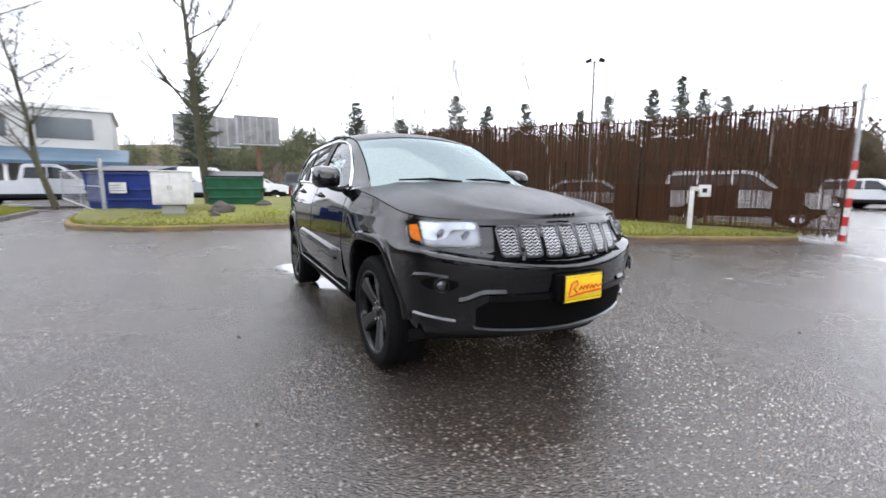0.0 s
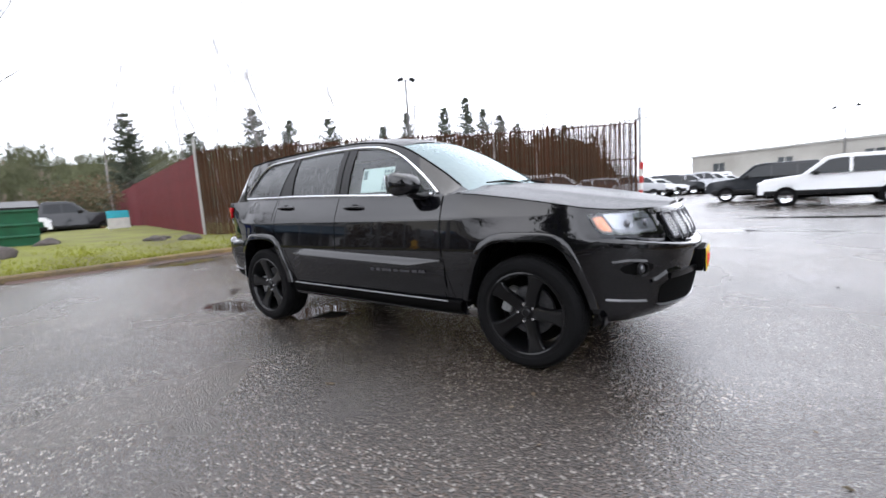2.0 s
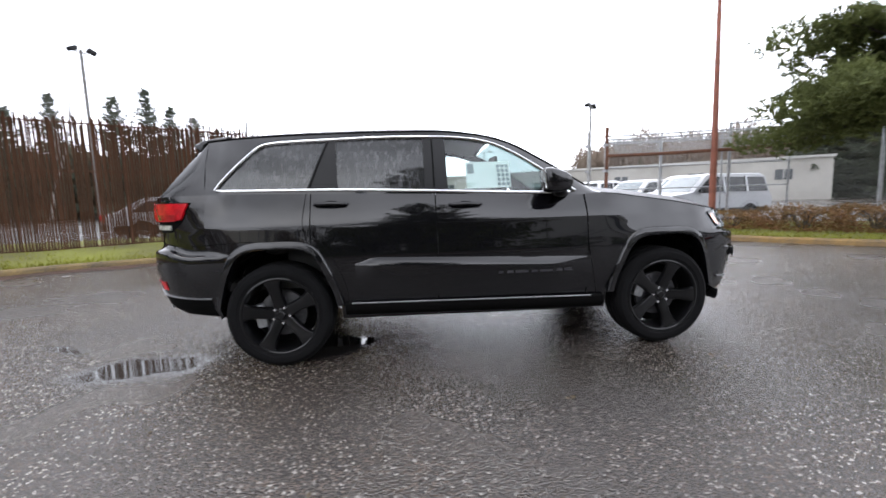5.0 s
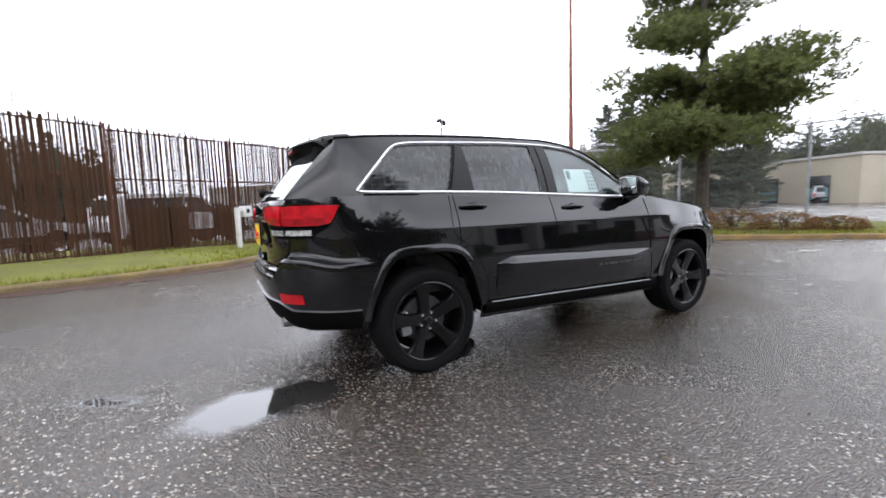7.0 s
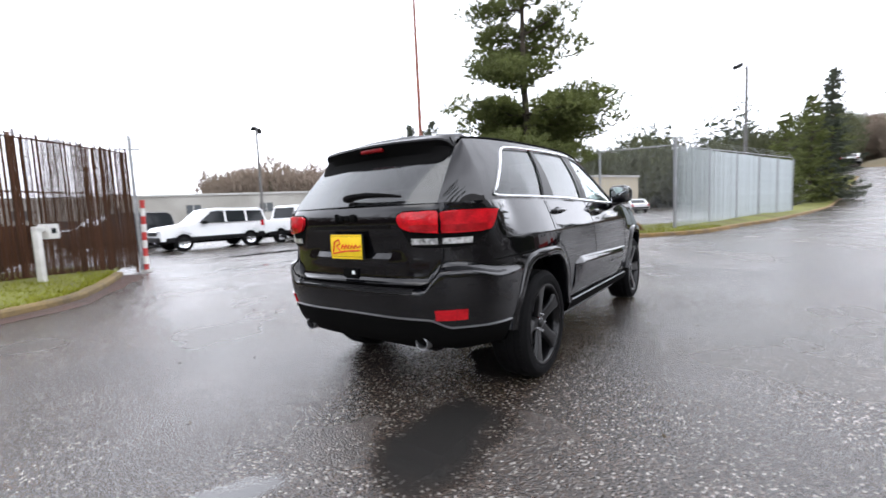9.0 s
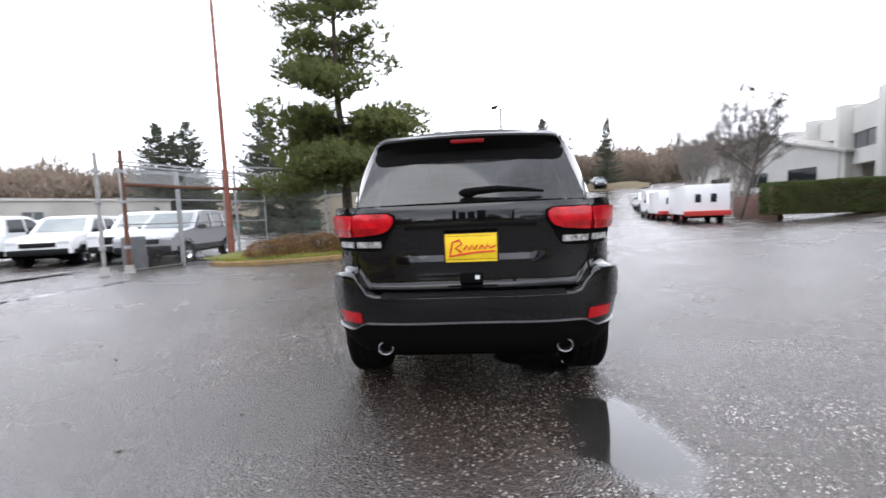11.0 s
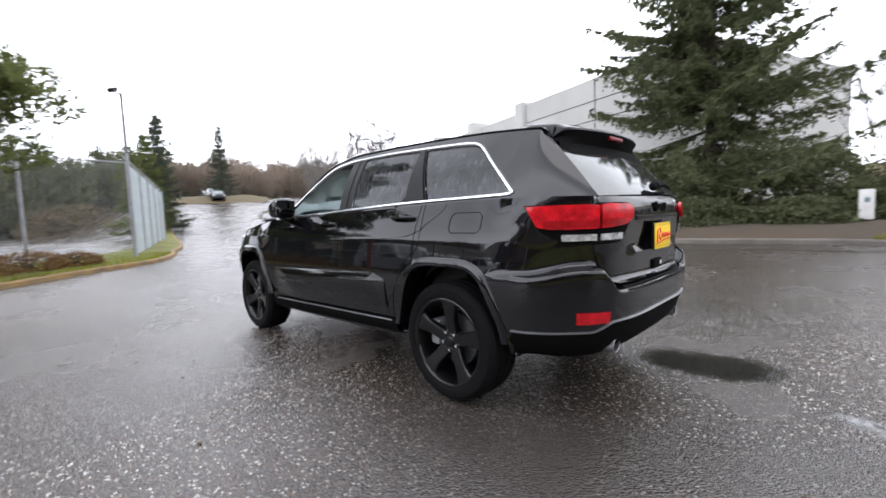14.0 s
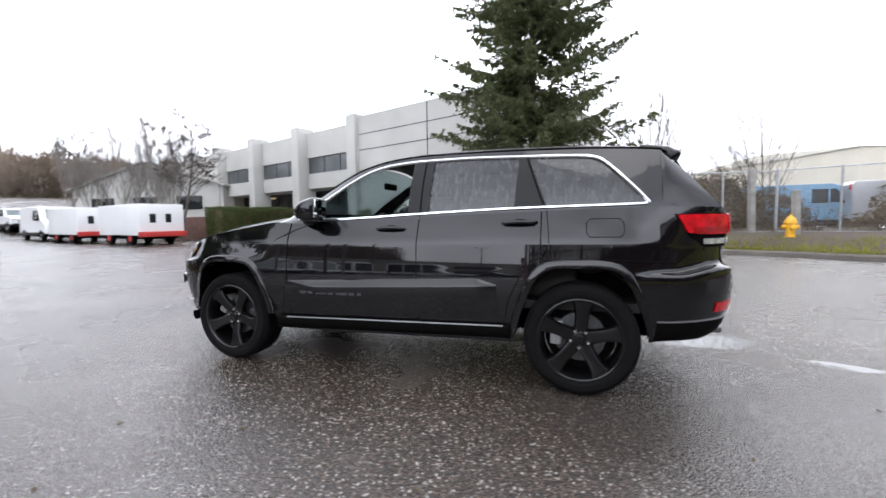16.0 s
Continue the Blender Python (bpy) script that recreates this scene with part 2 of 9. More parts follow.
def asphalt():
    """Wet, coarse asphalt with pale aggregate; smoother and glossier where water stands."""
    m = bpy.data.materials.new("wet_asphalt")
    m.use_nodes = True
    n, l = m.node_tree.nodes, m.node_tree.links
    b = n["Principled BSDF"]
    tex = n.new("ShaderNodeTexCoord")

    def noise_node(scale, detail=3, rough=0.5):
        q = n.new("ShaderNodeTexNoise")
        q.inputs["Scale"].default_value, q.inputs["Detail"].default_value, q.inputs["Roughness"].default_value = scale, detail, rough
        l.new(tex.outputs["Object"], q.inputs["Vector"])
        return q

    def ramp(src, lo, hi, a=0.0, c=1.0):
        q = n.new("ShaderNodeMapRange")
        q.interpolation_type = "SMOOTHSTEP"
        for k, v in (("From Min", lo), ("From Max", hi), ("To Min", a), ("To Max", c)):
            q.inputs[k].default_value = v
        l.new(src, q.inputs["Value"])
        return q.outputs["Result"]

    def mix(f, a, c):
        q = n.new("ShaderNodeMix")
        q.data_type = "RGBA"
        for k, v in (("Factor", f), ("A", a), ("B", c)):
            if isinstance(v, tuple):
                q.inputs[k].default_value = (*v, 1)
            else:
                l.new(v, q.inputs[k])
        return q.outputs["Result"]

    stones = n.new("ShaderNodeTexVoronoi")
    stones.inputs["Scale"].default_value = 85
    l.new(tex.outputs["Object"], stones.inputs["Vector"])
    stone_hue = n.new("ShaderNodeSeparateColor")
    l.new(stones.outputs["Color"], stone_hue.inputs["Color"])
    broad, mid, film = noise_node(0.35), noise_node(3.0, 4), noise_node(0.55, 3)
    base = mix(ramp(stone_hue.outputs["Red"], 0.0, 1.0), (0.012, 0.0092, 0.0075), (0.050, 0.0385, 0.030))
    pale = mix(ramp(stone_hue.outputs["Green"], 0.88, 0.99), base, (0.36, 0.34, 0.31))
    warm = mix(ramp(stone_hue.outputs["Blue"], 0.76, 0.92), pale, (0.090, 0.062, 0.045))
    worn = mix(ramp(broad.outputs["Fac"], 0.35, 0.7), warm, (0.042, 0.036, 0.032))
    l.new(worn, b.inputs["Base Color"])
    # standing water: puddles with ragged edges
    geo = n.new("ShaderNodeNewGeometry")
    ragged = n.new("ShaderNodeTexNoise")
    ragged.inputs["Scale"].default_value, ragged.inputs["Detail"].default_value = 2.6, 5
    l.new(geo.outputs["Position"], ragged.inputs["Vector"])
    shift = n.new("ShaderNodeVectorMath")
    shift.operation = "MULTIPLY_ADD"
    shift.inputs[1].default_value = (0.55, 0.55, 0)
    l.new(ragged.outputs["Color"], shift.inputs[0])
    l.new(geo.outputs["Position"], shift.inputs[2])
    pool = None
    for cx, cy, rx, ry, turn in PUDDLES:
        mp = n.new("ShaderNodeMapping")
        mp.vector_type = "TEXTURE"
        mp.inputs["Location"].default_value = (cx + 0.27, cy + 0.27, 0)
        mp.inputs["Rotation"].default_value = (0, 0, radians(turn))
        mp.inputs["Scale"].default_value = (rx, ry, 1000)
        l.new(shift.outputs["Vector"], mp.inputs["Vector"])
        ln = n.new("ShaderNodeVectorMath")
        ln.operation = "LENGTH"
        l.new(mp.outputs["Vector"], ln.inputs[0])
        one = ramp(ln.outputs["Value"], 1.32, 0.55)
        if pool is None:
            pool = one
        else:
            mx = n.new("ShaderNodeMath")
            mx.operation = "MAXIMUM"
            l.new(pool, mx.inputs[0])
            l.new(one, mx.inputs[1])
            pool = mx.outputs[0]
    wet = ramp(film.outputs["Fac"], 0.28, 0.78)
    rough = n.new("ShaderNodeMapRange")
    rough.inputs["To Min"].default_value, rough.inputs["To Max"].default_value = 0.29, 0.19
    l.new(wet, rough.inputs["Value"])
    still = n.new("ShaderNodeMix")
    l.new(pool, still.inputs["Factor"])
    l.new(rough.outputs["Result"], still.inputs["A"])
    still.inputs["B"].default_value = 0.05
    l.new(still.outputs["Result"], b.inputs["Roughness"])
    dark = mix(pool, worn, (0.022, 0.021, 0.020))
    l.new(dark, b.inputs["Base Color"])
    bp = n.new("ShaderNodeBump")
    bp.inputs["Distance"].default_value = 0.006
    strength = n.new("ShaderNodeMapRange")
    strength.inputs["To Min"].default_value, strength.inputs["To Max"].default_value = 0.95, 0.5
    l.new(wet, strength.inputs["Value"])
    calm = n.new("ShaderNodeMix")
    l.new(pool, calm.inputs["Factor"])
    l.new(strength.outputs["Result"], calm.inputs["A"])
    calm.inputs["B"].default_value = 0.0
    l.new(calm.outputs["Result"], bp.inputs["Strength"])
    l.new(stones.outputs["Distance"], bp.inputs["Height"])
    bp.invert = True
    l.new(bp.outputs["Normal"], b.inputs["Normal"])
    b.inputs["Specular IOR Level"].default_value = 0.85
    return m


ASPHALT = asphalt()


def ground_sheet():
    bm = bmesh.new()
    radii = [0.01] + [0.8 * i for i in range(1, 30)] + [24 * 1.25 ** i for i in range(1, 22)]
    rings = []
    for r in radii:
        rings.append([bm.verts.new((r * math.cos(a), r * math.sin(a), rise(r * math.cos(a), r * math.sin(a)))) for a in (2 * math.pi * k / 144 for k in range(144))])
    for a, b in zip(rings, rings[1:]):
        for k in range(144):
            bm.faces.new((a[k], b[k], b[(k + 1) % 144], a[(k + 1) % 144]))
    bm.faces.new(rings[0])
    obj("ground", bm, ASPHALT, "dark wet asphalt lot and street with pale grit", "asphalt", "structure")


ground_sheet()

WEST_KERB = [(-12.5, -5.6), (-9.6, -5.0), (-8.5, -3.6), (-8.3, -1.8), (-8.1, -0.3), (-8.2, 1.2), (-8.0, 2.6), (-7.2, 4.0), (-5.8, 4.95), (-4.35, 5.4), (-3.05, 6.05), (-2.1, 6.8), (-1.2, 8.4), (-0.5, 9.9)]
EAST_KERB = [(7.4, 7.9), (6.9, 7.2), (7.0, 5.6), (7.7, 4.4), (9.2, 2.9), (10.6, 1.5), (12.2, -0.5), (14.3, -1.5), (16.0, -1.9), (24, -4.2), (60, -12)]
SOUTH_KERB = [(5.6, -17), (5.2, -14), (4.2, -11.9), (2.2, -10.5), (0.2, -9.8), (-1.8, -10.0), (-3.5, -9.9), (-5.0, -9.2), (-6.4, -8.4), (-7.6, -7.5), (-10, -6.9), (-16, -7.2)]


def kerb_line(name, pts, side, label):
    """A kerb with its upright face on the road side; side: +1 when the verge is to the left of the line."""
    line = curve(pts, 0.35)
    bm, rows = bmesh.new(), []
    for i, p in enumerate(line):
        d = (line[min(i + 1, len(line) - 1)] - line[max(i - 1, 0)]).normalized()
        nrm = Vector((-d.y, d.x, 0)) * side
        z = rise(p.x, p.y)
        jit = 0.012 * noise.noise(p * 1.7)
        rows.append([bm.verts.new(q) for q in ((p.x, p.y, z - 0.05), (p.x + nrm.x * 0.01, p.y + nrm.y * 0.01, z + 0.09 + jit),
                                               (p.x + nrm.x * 0.035, p.y + nrm.y * 0.035, z + 0.12 + jit), (p.x + nrm.x * 0.17, p.y + nrm.y * 0.17, z + 0.125 + jit),
                                               (p.x + nrm.x * 0.19, p.y + nrm.y * 0.19, z - 0.05))])
    grid_faces(bm, rows, flip=side < 0)
    return obj(name, bm, KERB if name == "kerb_east" else KERB_GREY if name == "kerb_south" else KERB_DARK, label, "kerb", "structure")


def verge(name, pts, back, side, label, slope=0.2, material=GRASS_SOIL):
    """Turf between a kerb line and the points of its back edge; it swells a little behind the kerb."""
    line = curve(pts, 0.5)
    far = curve(back, 0.5)
    bm, rows = bmesh.new(), []
    for i, p in enumerate(line):
        d = (line[min(i + 1, len(line) - 1)] - line[max(i - 1, 0)]).normalized()
        p = p + Vector((-d.y, d.x, 0)) * side * 0.15
        q = far[min(len(far) - 1, round(i / (len(line) - 1) * (len(far) - 1)))]
        row = []
        for k in range(13):
            t = (k / 12) ** 1.4
            s = p.lerp(q, t)
            h = 0.11 + slope * (1 - math.exp(-1.1 * (s - p).length)) + 0.035 * noise.noise(Vector((s.x, s.y, 0)) * 1.3) * min(1, (s - p).length)
            row.append(bm.verts.new((s.x, s.y, rise(s.x, s.y) + h)))
        rows.append(row)
    grid_faces(bm, rows, flip=side < 0)
    return obj(name, bm, material, label, "grass verge", "structure")


def gutter(name, pts, side, width, label):
    """A ragged strip of wet leaf litter on the road at the foot of a kerb."""
    line = curve(pts, 0.25)
    bm, rows = bmesh.new(), []
    for i, p in enumerate(line):
        d = (line[min(i + 1, len(line) - 1)] - line[max(i - 1, 0)]).normalized()
        n = Vector((-d.y, d.x, 0)) * -side
        w = width * (0.75 + 0.8 * noise.noise(Vector((i * 0.23, 3.1, 0))) + 0.35 * noise.noise(Vector((i * 0.9, 7.7, 0))))
        row = []
        for k in range(5):
            q = p + n * (max(0.05, w) * k / 4)
            row.append(bm.verts.new((q.x, q.y, rise(q.x, q.y) + 0.004 + 0.022 * (1 - k / 4) ** 2 + 0.006 * max(0, noise.noise(q * 6)) * (k < 4))))
        rows.append(row)
    grid_faces(bm, rows, flip=side > 0)
    return obj(name, bm, GUTTER_LITTER, label, "leaf litter", "structure")


GUTTER_LITTER = mat("wet_gutter_litter", (0.085, 0.040, 0.026), rough=0.55, var=0.35, scale=2.2, bump=0.8, bump_scale=55, color2=(0.022, 0.014, 0.011))
gutter("gutter_west", WEST_KERB[3:], 1, 0.42, "wet red-brown leaf litter in the gutter")
kerb_line("kerb_west", WEST_KERB, 1, "low worn kerb with flaking yellow paint")
kerb_line("kerb_east", EAST_KERB, 1, "rounded concrete kerb with ochre paint")
kerb_line("kerb_south", SOUTH_KERB, 1, "low grey kerb beside the wet street")
verge("verge_west", WEST_KERB, [(-12.6, -4.6), (-18, -5.5), (-22, -4), (-26, 0), (-26, 6), (-22, 8), (-14, 8), (-10, 7), (-6, 9.5), (-2, 11), (-0.3, 10.4)], 1, "mossy green grass verge with weeds")
verge("verge_east", EAST_KERB, [(7.6, 8.3), (8.3, 8.0), (9.6, 7.2), (11.2, 5.4), (12.6, 3.4), (13.6, 1.6), (14.2, 0.6), (16, -0.2), (24, -2.4), (60, -10)], 1, "rough grass strip below the mesh fence")
verge("verge_south", SOUTH_KERB, [(0, -20), (-1, -20), (-2, -20), (-3, -20), (-4, -19), (-5, -18), (-7, -17), (-9, -16), (-11, -14), (-14, -12), (-16, -11)], 1, "grass and leaf litter verge below the spruce", 0.3, LITTER)


# ---- the parked car ----
def smooth(points):
    """A function that runs smoothly, without overshoot, through (x, value) points."""
    xs, ys = [p[0] for p in points], [p[1] for p in points]
    d = [(ys[i + 1] - ys[i]) / (xs[i + 1] - xs[i]) for i in range(len(xs) - 1)]
    m = [d[0]] + [0 if a * b <= 0 else 2 * a * b / (a + b) for a, b in zip(d, d[1:])] + [d[-1]]

    def at(x):
        if x <= xs[0]:
            return ys[0]
        for i in range(len(d)):
            if x <= xs[i + 1]:
                h = xs[i + 1] - xs[i]
                t = (x - xs[i]) / h
                return ys[i] + h * (t * (1 - t) ** 2 * m[i] - t * t * (1 - t) * m[i + 1]) + (ys[i + 1] - ys[i]) * t * t * (3 - 2 * t)
        return ys[-1]
    return at


def step(a, b, x):
    """0 before a, 1 after b, smooth between."""
    t = min(1, max(0, (x - a) / (b - a)))
    return t * t * (3 - 2 * t)


# front points along +x; half outline of the body seen from above, from the rear centre to the front centre
OUTLINE = [(-2.42, 0), (-2.415, 0.3), (-2.39, 0.5), (-2.34, 0.65), (-2.24, 0.76), (-2.08, 0.845), (-1.85, 0.905), (-1.45, 0.945), (-0.9, 0.95), (-0.3, 0.952), (0.4, 0.952),
           (1.0, 0.95), (1.45, 0.945), (1.75, 0.915), (1.93, 0.855), (2.07, 0.755), (2.175, 0.61), (2.265, 0.42), (2.325, 0.2), (2.34, 0)]
BELT = smooth([(-2.42, 1.252), (-2.2, 1.262), (-1.85, 1.268), (-1.2, 1.255), (-0.3, 1.230), (0.5, 1.198), (0.8, 1.193), (0.95, 1.205), (1.3, 1.165), (1.6, 1.118), (1.9, 1.066), (2.1, 1.046), (2.34, 1.036)])
FOOT = smooth([(-2.42, 0.42), (-2.25, 0.41), (-1.95, 0.38), (-1.6, 0.34), (-0.9, 0.33), (0.9, 0.31), (1.7, 0.36), (2.0, 0.35), (2.34, 0.36)])
SIDE_IN = smooth([(0.28, -0.10), (0.36, -0.075), (0.44, -0.050), (0.52, -0.030), (0.62, -0.012), (0.70, -0.003), (0.78, -0.001), (0.86, -0.006), (0.98, -0.0165), (1.03, -0.0215), (1.042, -0.0245),
                  (1.12, -0.055), (1.18, -0.082), (1.24, -0.112), (1.31, -0.148)])
NOSE_LOW = smooth([(0.27, -0.20), (0.33, -0.10), (0.38, -0.035), (0.42, -0.005), (0.50, 0.012), (0.60, 0.032), (0.70, 0.050), (0.78, 0.056)])
NOSE_TOP = smooth([(-0.05, 0.056), (-0.018, 0.052), (-0.006, 0.040), (0.004, 0.012), (0.014, -0.002), (0.05, -0.006), (0.15, -0.016), (0.21, -0.028), (0.25, -0.05)])
TAIL_LOW = smooth([(0.34, -0.16), (0.40, -0.08), (0.46, -0.02), (0.53, 0.008), (0.60, 0.028), (0.70, 0.050), (0.78, 0.055)])
TAIL_TOP = smooth([(-0.05, 0.055), (-0.020, 0.053), (-0.006, 0.044), (0.004, 0.018), (0.014, 0.000), (0.04, -0.010), (0.15, -0.010), (0.27, 0.004), (0.36, 0.014), (0.42, 0.008), (0.47, -0.02)])
AXLE_Z = 0.385
ARCH = (1.4575, -1.4575)
ARCH_HALF = smooth([(0, 0.505), (0.12, 0.504), (0.215, 0.486), (0.288, 0.435), (0.345, 0.333), (0.392, 0.213), (0.432, 0.074), (0.445, -0.05)])
ARCH_SHAPE = [(u * s, ARCH_HALF(u)) for s, us in ((-1, (0.434, 0.415, 0.392, 0.345, 0.288, 0.215, 0.12)), (1, (0.0, 0.12, 0.215, 0.288, 0.345, 0.392, 0.415, 0.434))) for u in us]


def ledge_z(p):
    """Height of the ledge on top of the bumper at a place of the outline."""
    y = abs(p.y)
    if p.x > 0:
        return 0.787 + 0.100 * (y / 0.86) ** 1.6
    return 0.762 + 0.121 * step(0.56, 0.665, y) - 0.045 * step(-2.28, -2.02, p.x)


def end_offset(p, z):
    """How far the nose or tail stands out at height z: a bumper that swells below a ledge whose height changes across the car."""
    y, ledge = abs(p.y), ledge_z(p)
    if p.x > 0:
        return min(NOSE_LOW(z), NOSE_TOP(z - ledge))
    off = min(TAIL_LOW(z), TAIL_TOP(z - ledge if y > 0.67 else (z - ledge if z < ledge + 0.03 else z - 0.79)))
    # the recess for the plate and the slim shelf under it
    mid = 1 - step(0.33, 0.47, y)
    return off + mid * (0.020 * math.exp(-((z - 0.928) / 0.013) ** 2) - 0.012 * step(0.94, 0.96, z) * (1 - step(1.10, 1.14, z)))


def half_outline():
    line = curve(OUTLINE, 0.035)
    out = []
    for i, p in enumerate(line):
        d = (line[min(i + 1, len(line) - 1)] - line[max(i - 1, 0)]).normalized()
        n = Vector((-d.y, d.x, 0))
        if i in (0, len(line) - 1):
            n = Vector((-1 if i == 0 else 1, 0, 0))
        out.append((p, n))
    return out


def arch_hole(x, z):
    """Whether a place on the side lies inside a wheel arch."""
    return any(abs(x - cx) < 0.445 and z - AXLE_Z < ARCH_HALF(abs(x - cx)) for cx in ARCH)


def surface_y(x, z):
    """Half width of the lower body at x, z."""
    for (x0, y0), (x1, y1) in zip(OUTLINE[4:16], OUTLINE[5:17]):
        if x0 <= x <= x1:
            return y0 + (y1 - y0) * (x - x0) / (x1 - x0) + SIDE_IN(z)
    return 0.9


car = thing("car", "wet black SUV with chrome window trim and gloss black wheels", "car")
HALF = half_outline()


def spot_x(x):
    """Outline position (a float index) on the side where it passes x."""
    for i in range(len(HALF) - 1):
        if HALF[i][0].x <= x <= HALF[i + 1][0].x:
            return i + (x - HALF[i][0].x) / max(1e-6, HALF[i + 1][0].x - HALF[i][0].x)
    return 0.0 if x < 0 else len(HALF) - 1.0


def spot_y(y, front=True):
    """Outline position at the front or the rear where it passes the half width y."""
    order = range(len(HALF) - 1, 0, -1) if front else range(len(HALF) - 1)
    for i in order:
        j = i - 1 if front else i + 1
        y0, y1 = HALF[i][0].y, HALF[j][0].y
        if y0 <= y <= y1:
            return i + (j - i) * (y - y0) / max(1e-6, y1 - y0)
    return 0.0


def skin(i, z, off=0.0, s=1):
    """A place on the lower body skin at outline position i and height z, off metres proud of it."""
    k = min(len(HALF) - 2, max(0, int(i)))
    t = i - k
    p, d = HALF[k][0].lerp(HALF[k + 1][0], t), HALF[k][1].lerp(HALF[k + 1][1], t).normalized()
    w = step(1.75, 2.15, abs(p.x))
    lean = 0.034 * step(0.85, 1.07, z) * step(0.95, 1.4, p.x) + 0.030 * step(0.86, 1.04, z) * w * (p.x > 0)
    q = p + d * (SIDE_IN(z) * (1 - w) + end_offset(p, z) * w - lean + off)
    return Vector((q.x, s * max(0, q.y), z))


def skin_patch(bm, i0, i1, low, high, off, s=1, nu=16, nv=4, thick=0.0):
    """A patch that follows the skin from outline position i0 to i1, between two heights that depend on the share along it."""
    rows = []
    for u in range(nu + 1):
        t = u / nu
        i = i0 + (i1 - i0) * t
        lo, hi = low(t), high(t)
        rows.append([bm.verts.new(skin(i, lo + (hi - lo) * v / nv, off, s)) for v in range(nv + 1)])
    flip = (s > 0) == (i1 > i0)
    grid_faces(bm, rows, flip=flip)
    if thick:
        back = []
        for u in range(nu + 1):
            t = u / nu
            i = i0 + (i1 - i0) * t
            back.append([bm.verts.new(skin(i, z, off - thick, s)) for z in (low(t), high(t))])
        for r, q in ((0, 0), (nv, 1)):
            for u in range(nu):
                f = (rows[u][r], rows[u + 1][r], back[u + 1][q], back[u][q])
                bm.faces.new(f)
        for u in (0, nu):
            bm.faces.new(rows[u] + back[u][::-1])
        bmesh.ops.recalc_face_normals(bm, faces=bm.faces)
    return bm


def skin_shape(edge, off, s=1, front=True, thick=0.0, inner=8):
    """A rounded patch on the nose or tail: edge is a closed loop of (half width y or, past the corner, place x as ('x', x); height),
    filled from its middle outwards so that it follows the skin."""
    spots = [(spot_x(a[1]) if isinstance(a, tuple) else spot_y(a, front), z) for a, z in edge]
    loop = curve([(a, z * 100, 0) for a, z in spots] + [(spots[0][0], spots[0][1] * 100, 0)], 1.2)[:-1]
    ci, cz = sum(q.x for q in loop) / len(loop), sum(q.y for q in loop) / len(loop)
    bm = bmesh.new()
    rows = []
    for k in range(inner + 1):
        f = 0.04 + 0.96 * k / inner
        rows.append([bm.verts.new(skin(ci + (q.x - ci) * f, (cz + (q.y - cz) * f) / 100, off, s)) for q in loop])
    if thick:
        rows.append([bm.verts.new(skin(q.x, q.y / 100, off - thick, s)) for q in loop])
    for r in rows:
        r.append(r[0])
    grid_faces(bm, rows)
    bm.faces.new(rows[0][:-1])
    bmesh.ops.recalc_face_normals(bm, faces=bm.faces)
    face_out(bm)
    return bm


def skin_ledge(name, i0, i1, z, h, reach, material, s, label="", n=30):
    """A thin strip whose top face slopes outwards, so that it catches the sky."""
    bm = bmesh.new()
    rows = []
    for u in range(n + 1):
        t = u / n
        i, zz = i0 + (i1 - i0) * t, z(t)
        rows.append([bm.verts.new(skin(i, q, o, s)) for q, o in ((zz + h, -0.004), (zz, reach), (zz - 0.004, reach), (zz - h * 0.7, -0.004))])
    grid_faces(bm, rows)
    return part(name, bm, material, car, label)


PANELS = [("rear_bumper", -9, -1.93), ("rear_wing", -1.93, -1.2), ("rear_door", -1.2, -0.305), ("front_door", -0.305, 0.83), ("front_wing", 0.83, 1.93), ("front_bumper", 1.93, 9)]
LEVELS = sorted({round(0.30 + 0.022 * i, 4) for i in range(48)} | {round(0.76 + 0.007 * i, 4) for i in range(22)} | {round(1.018 + 0.006 * i, 4) for i in range(6)})


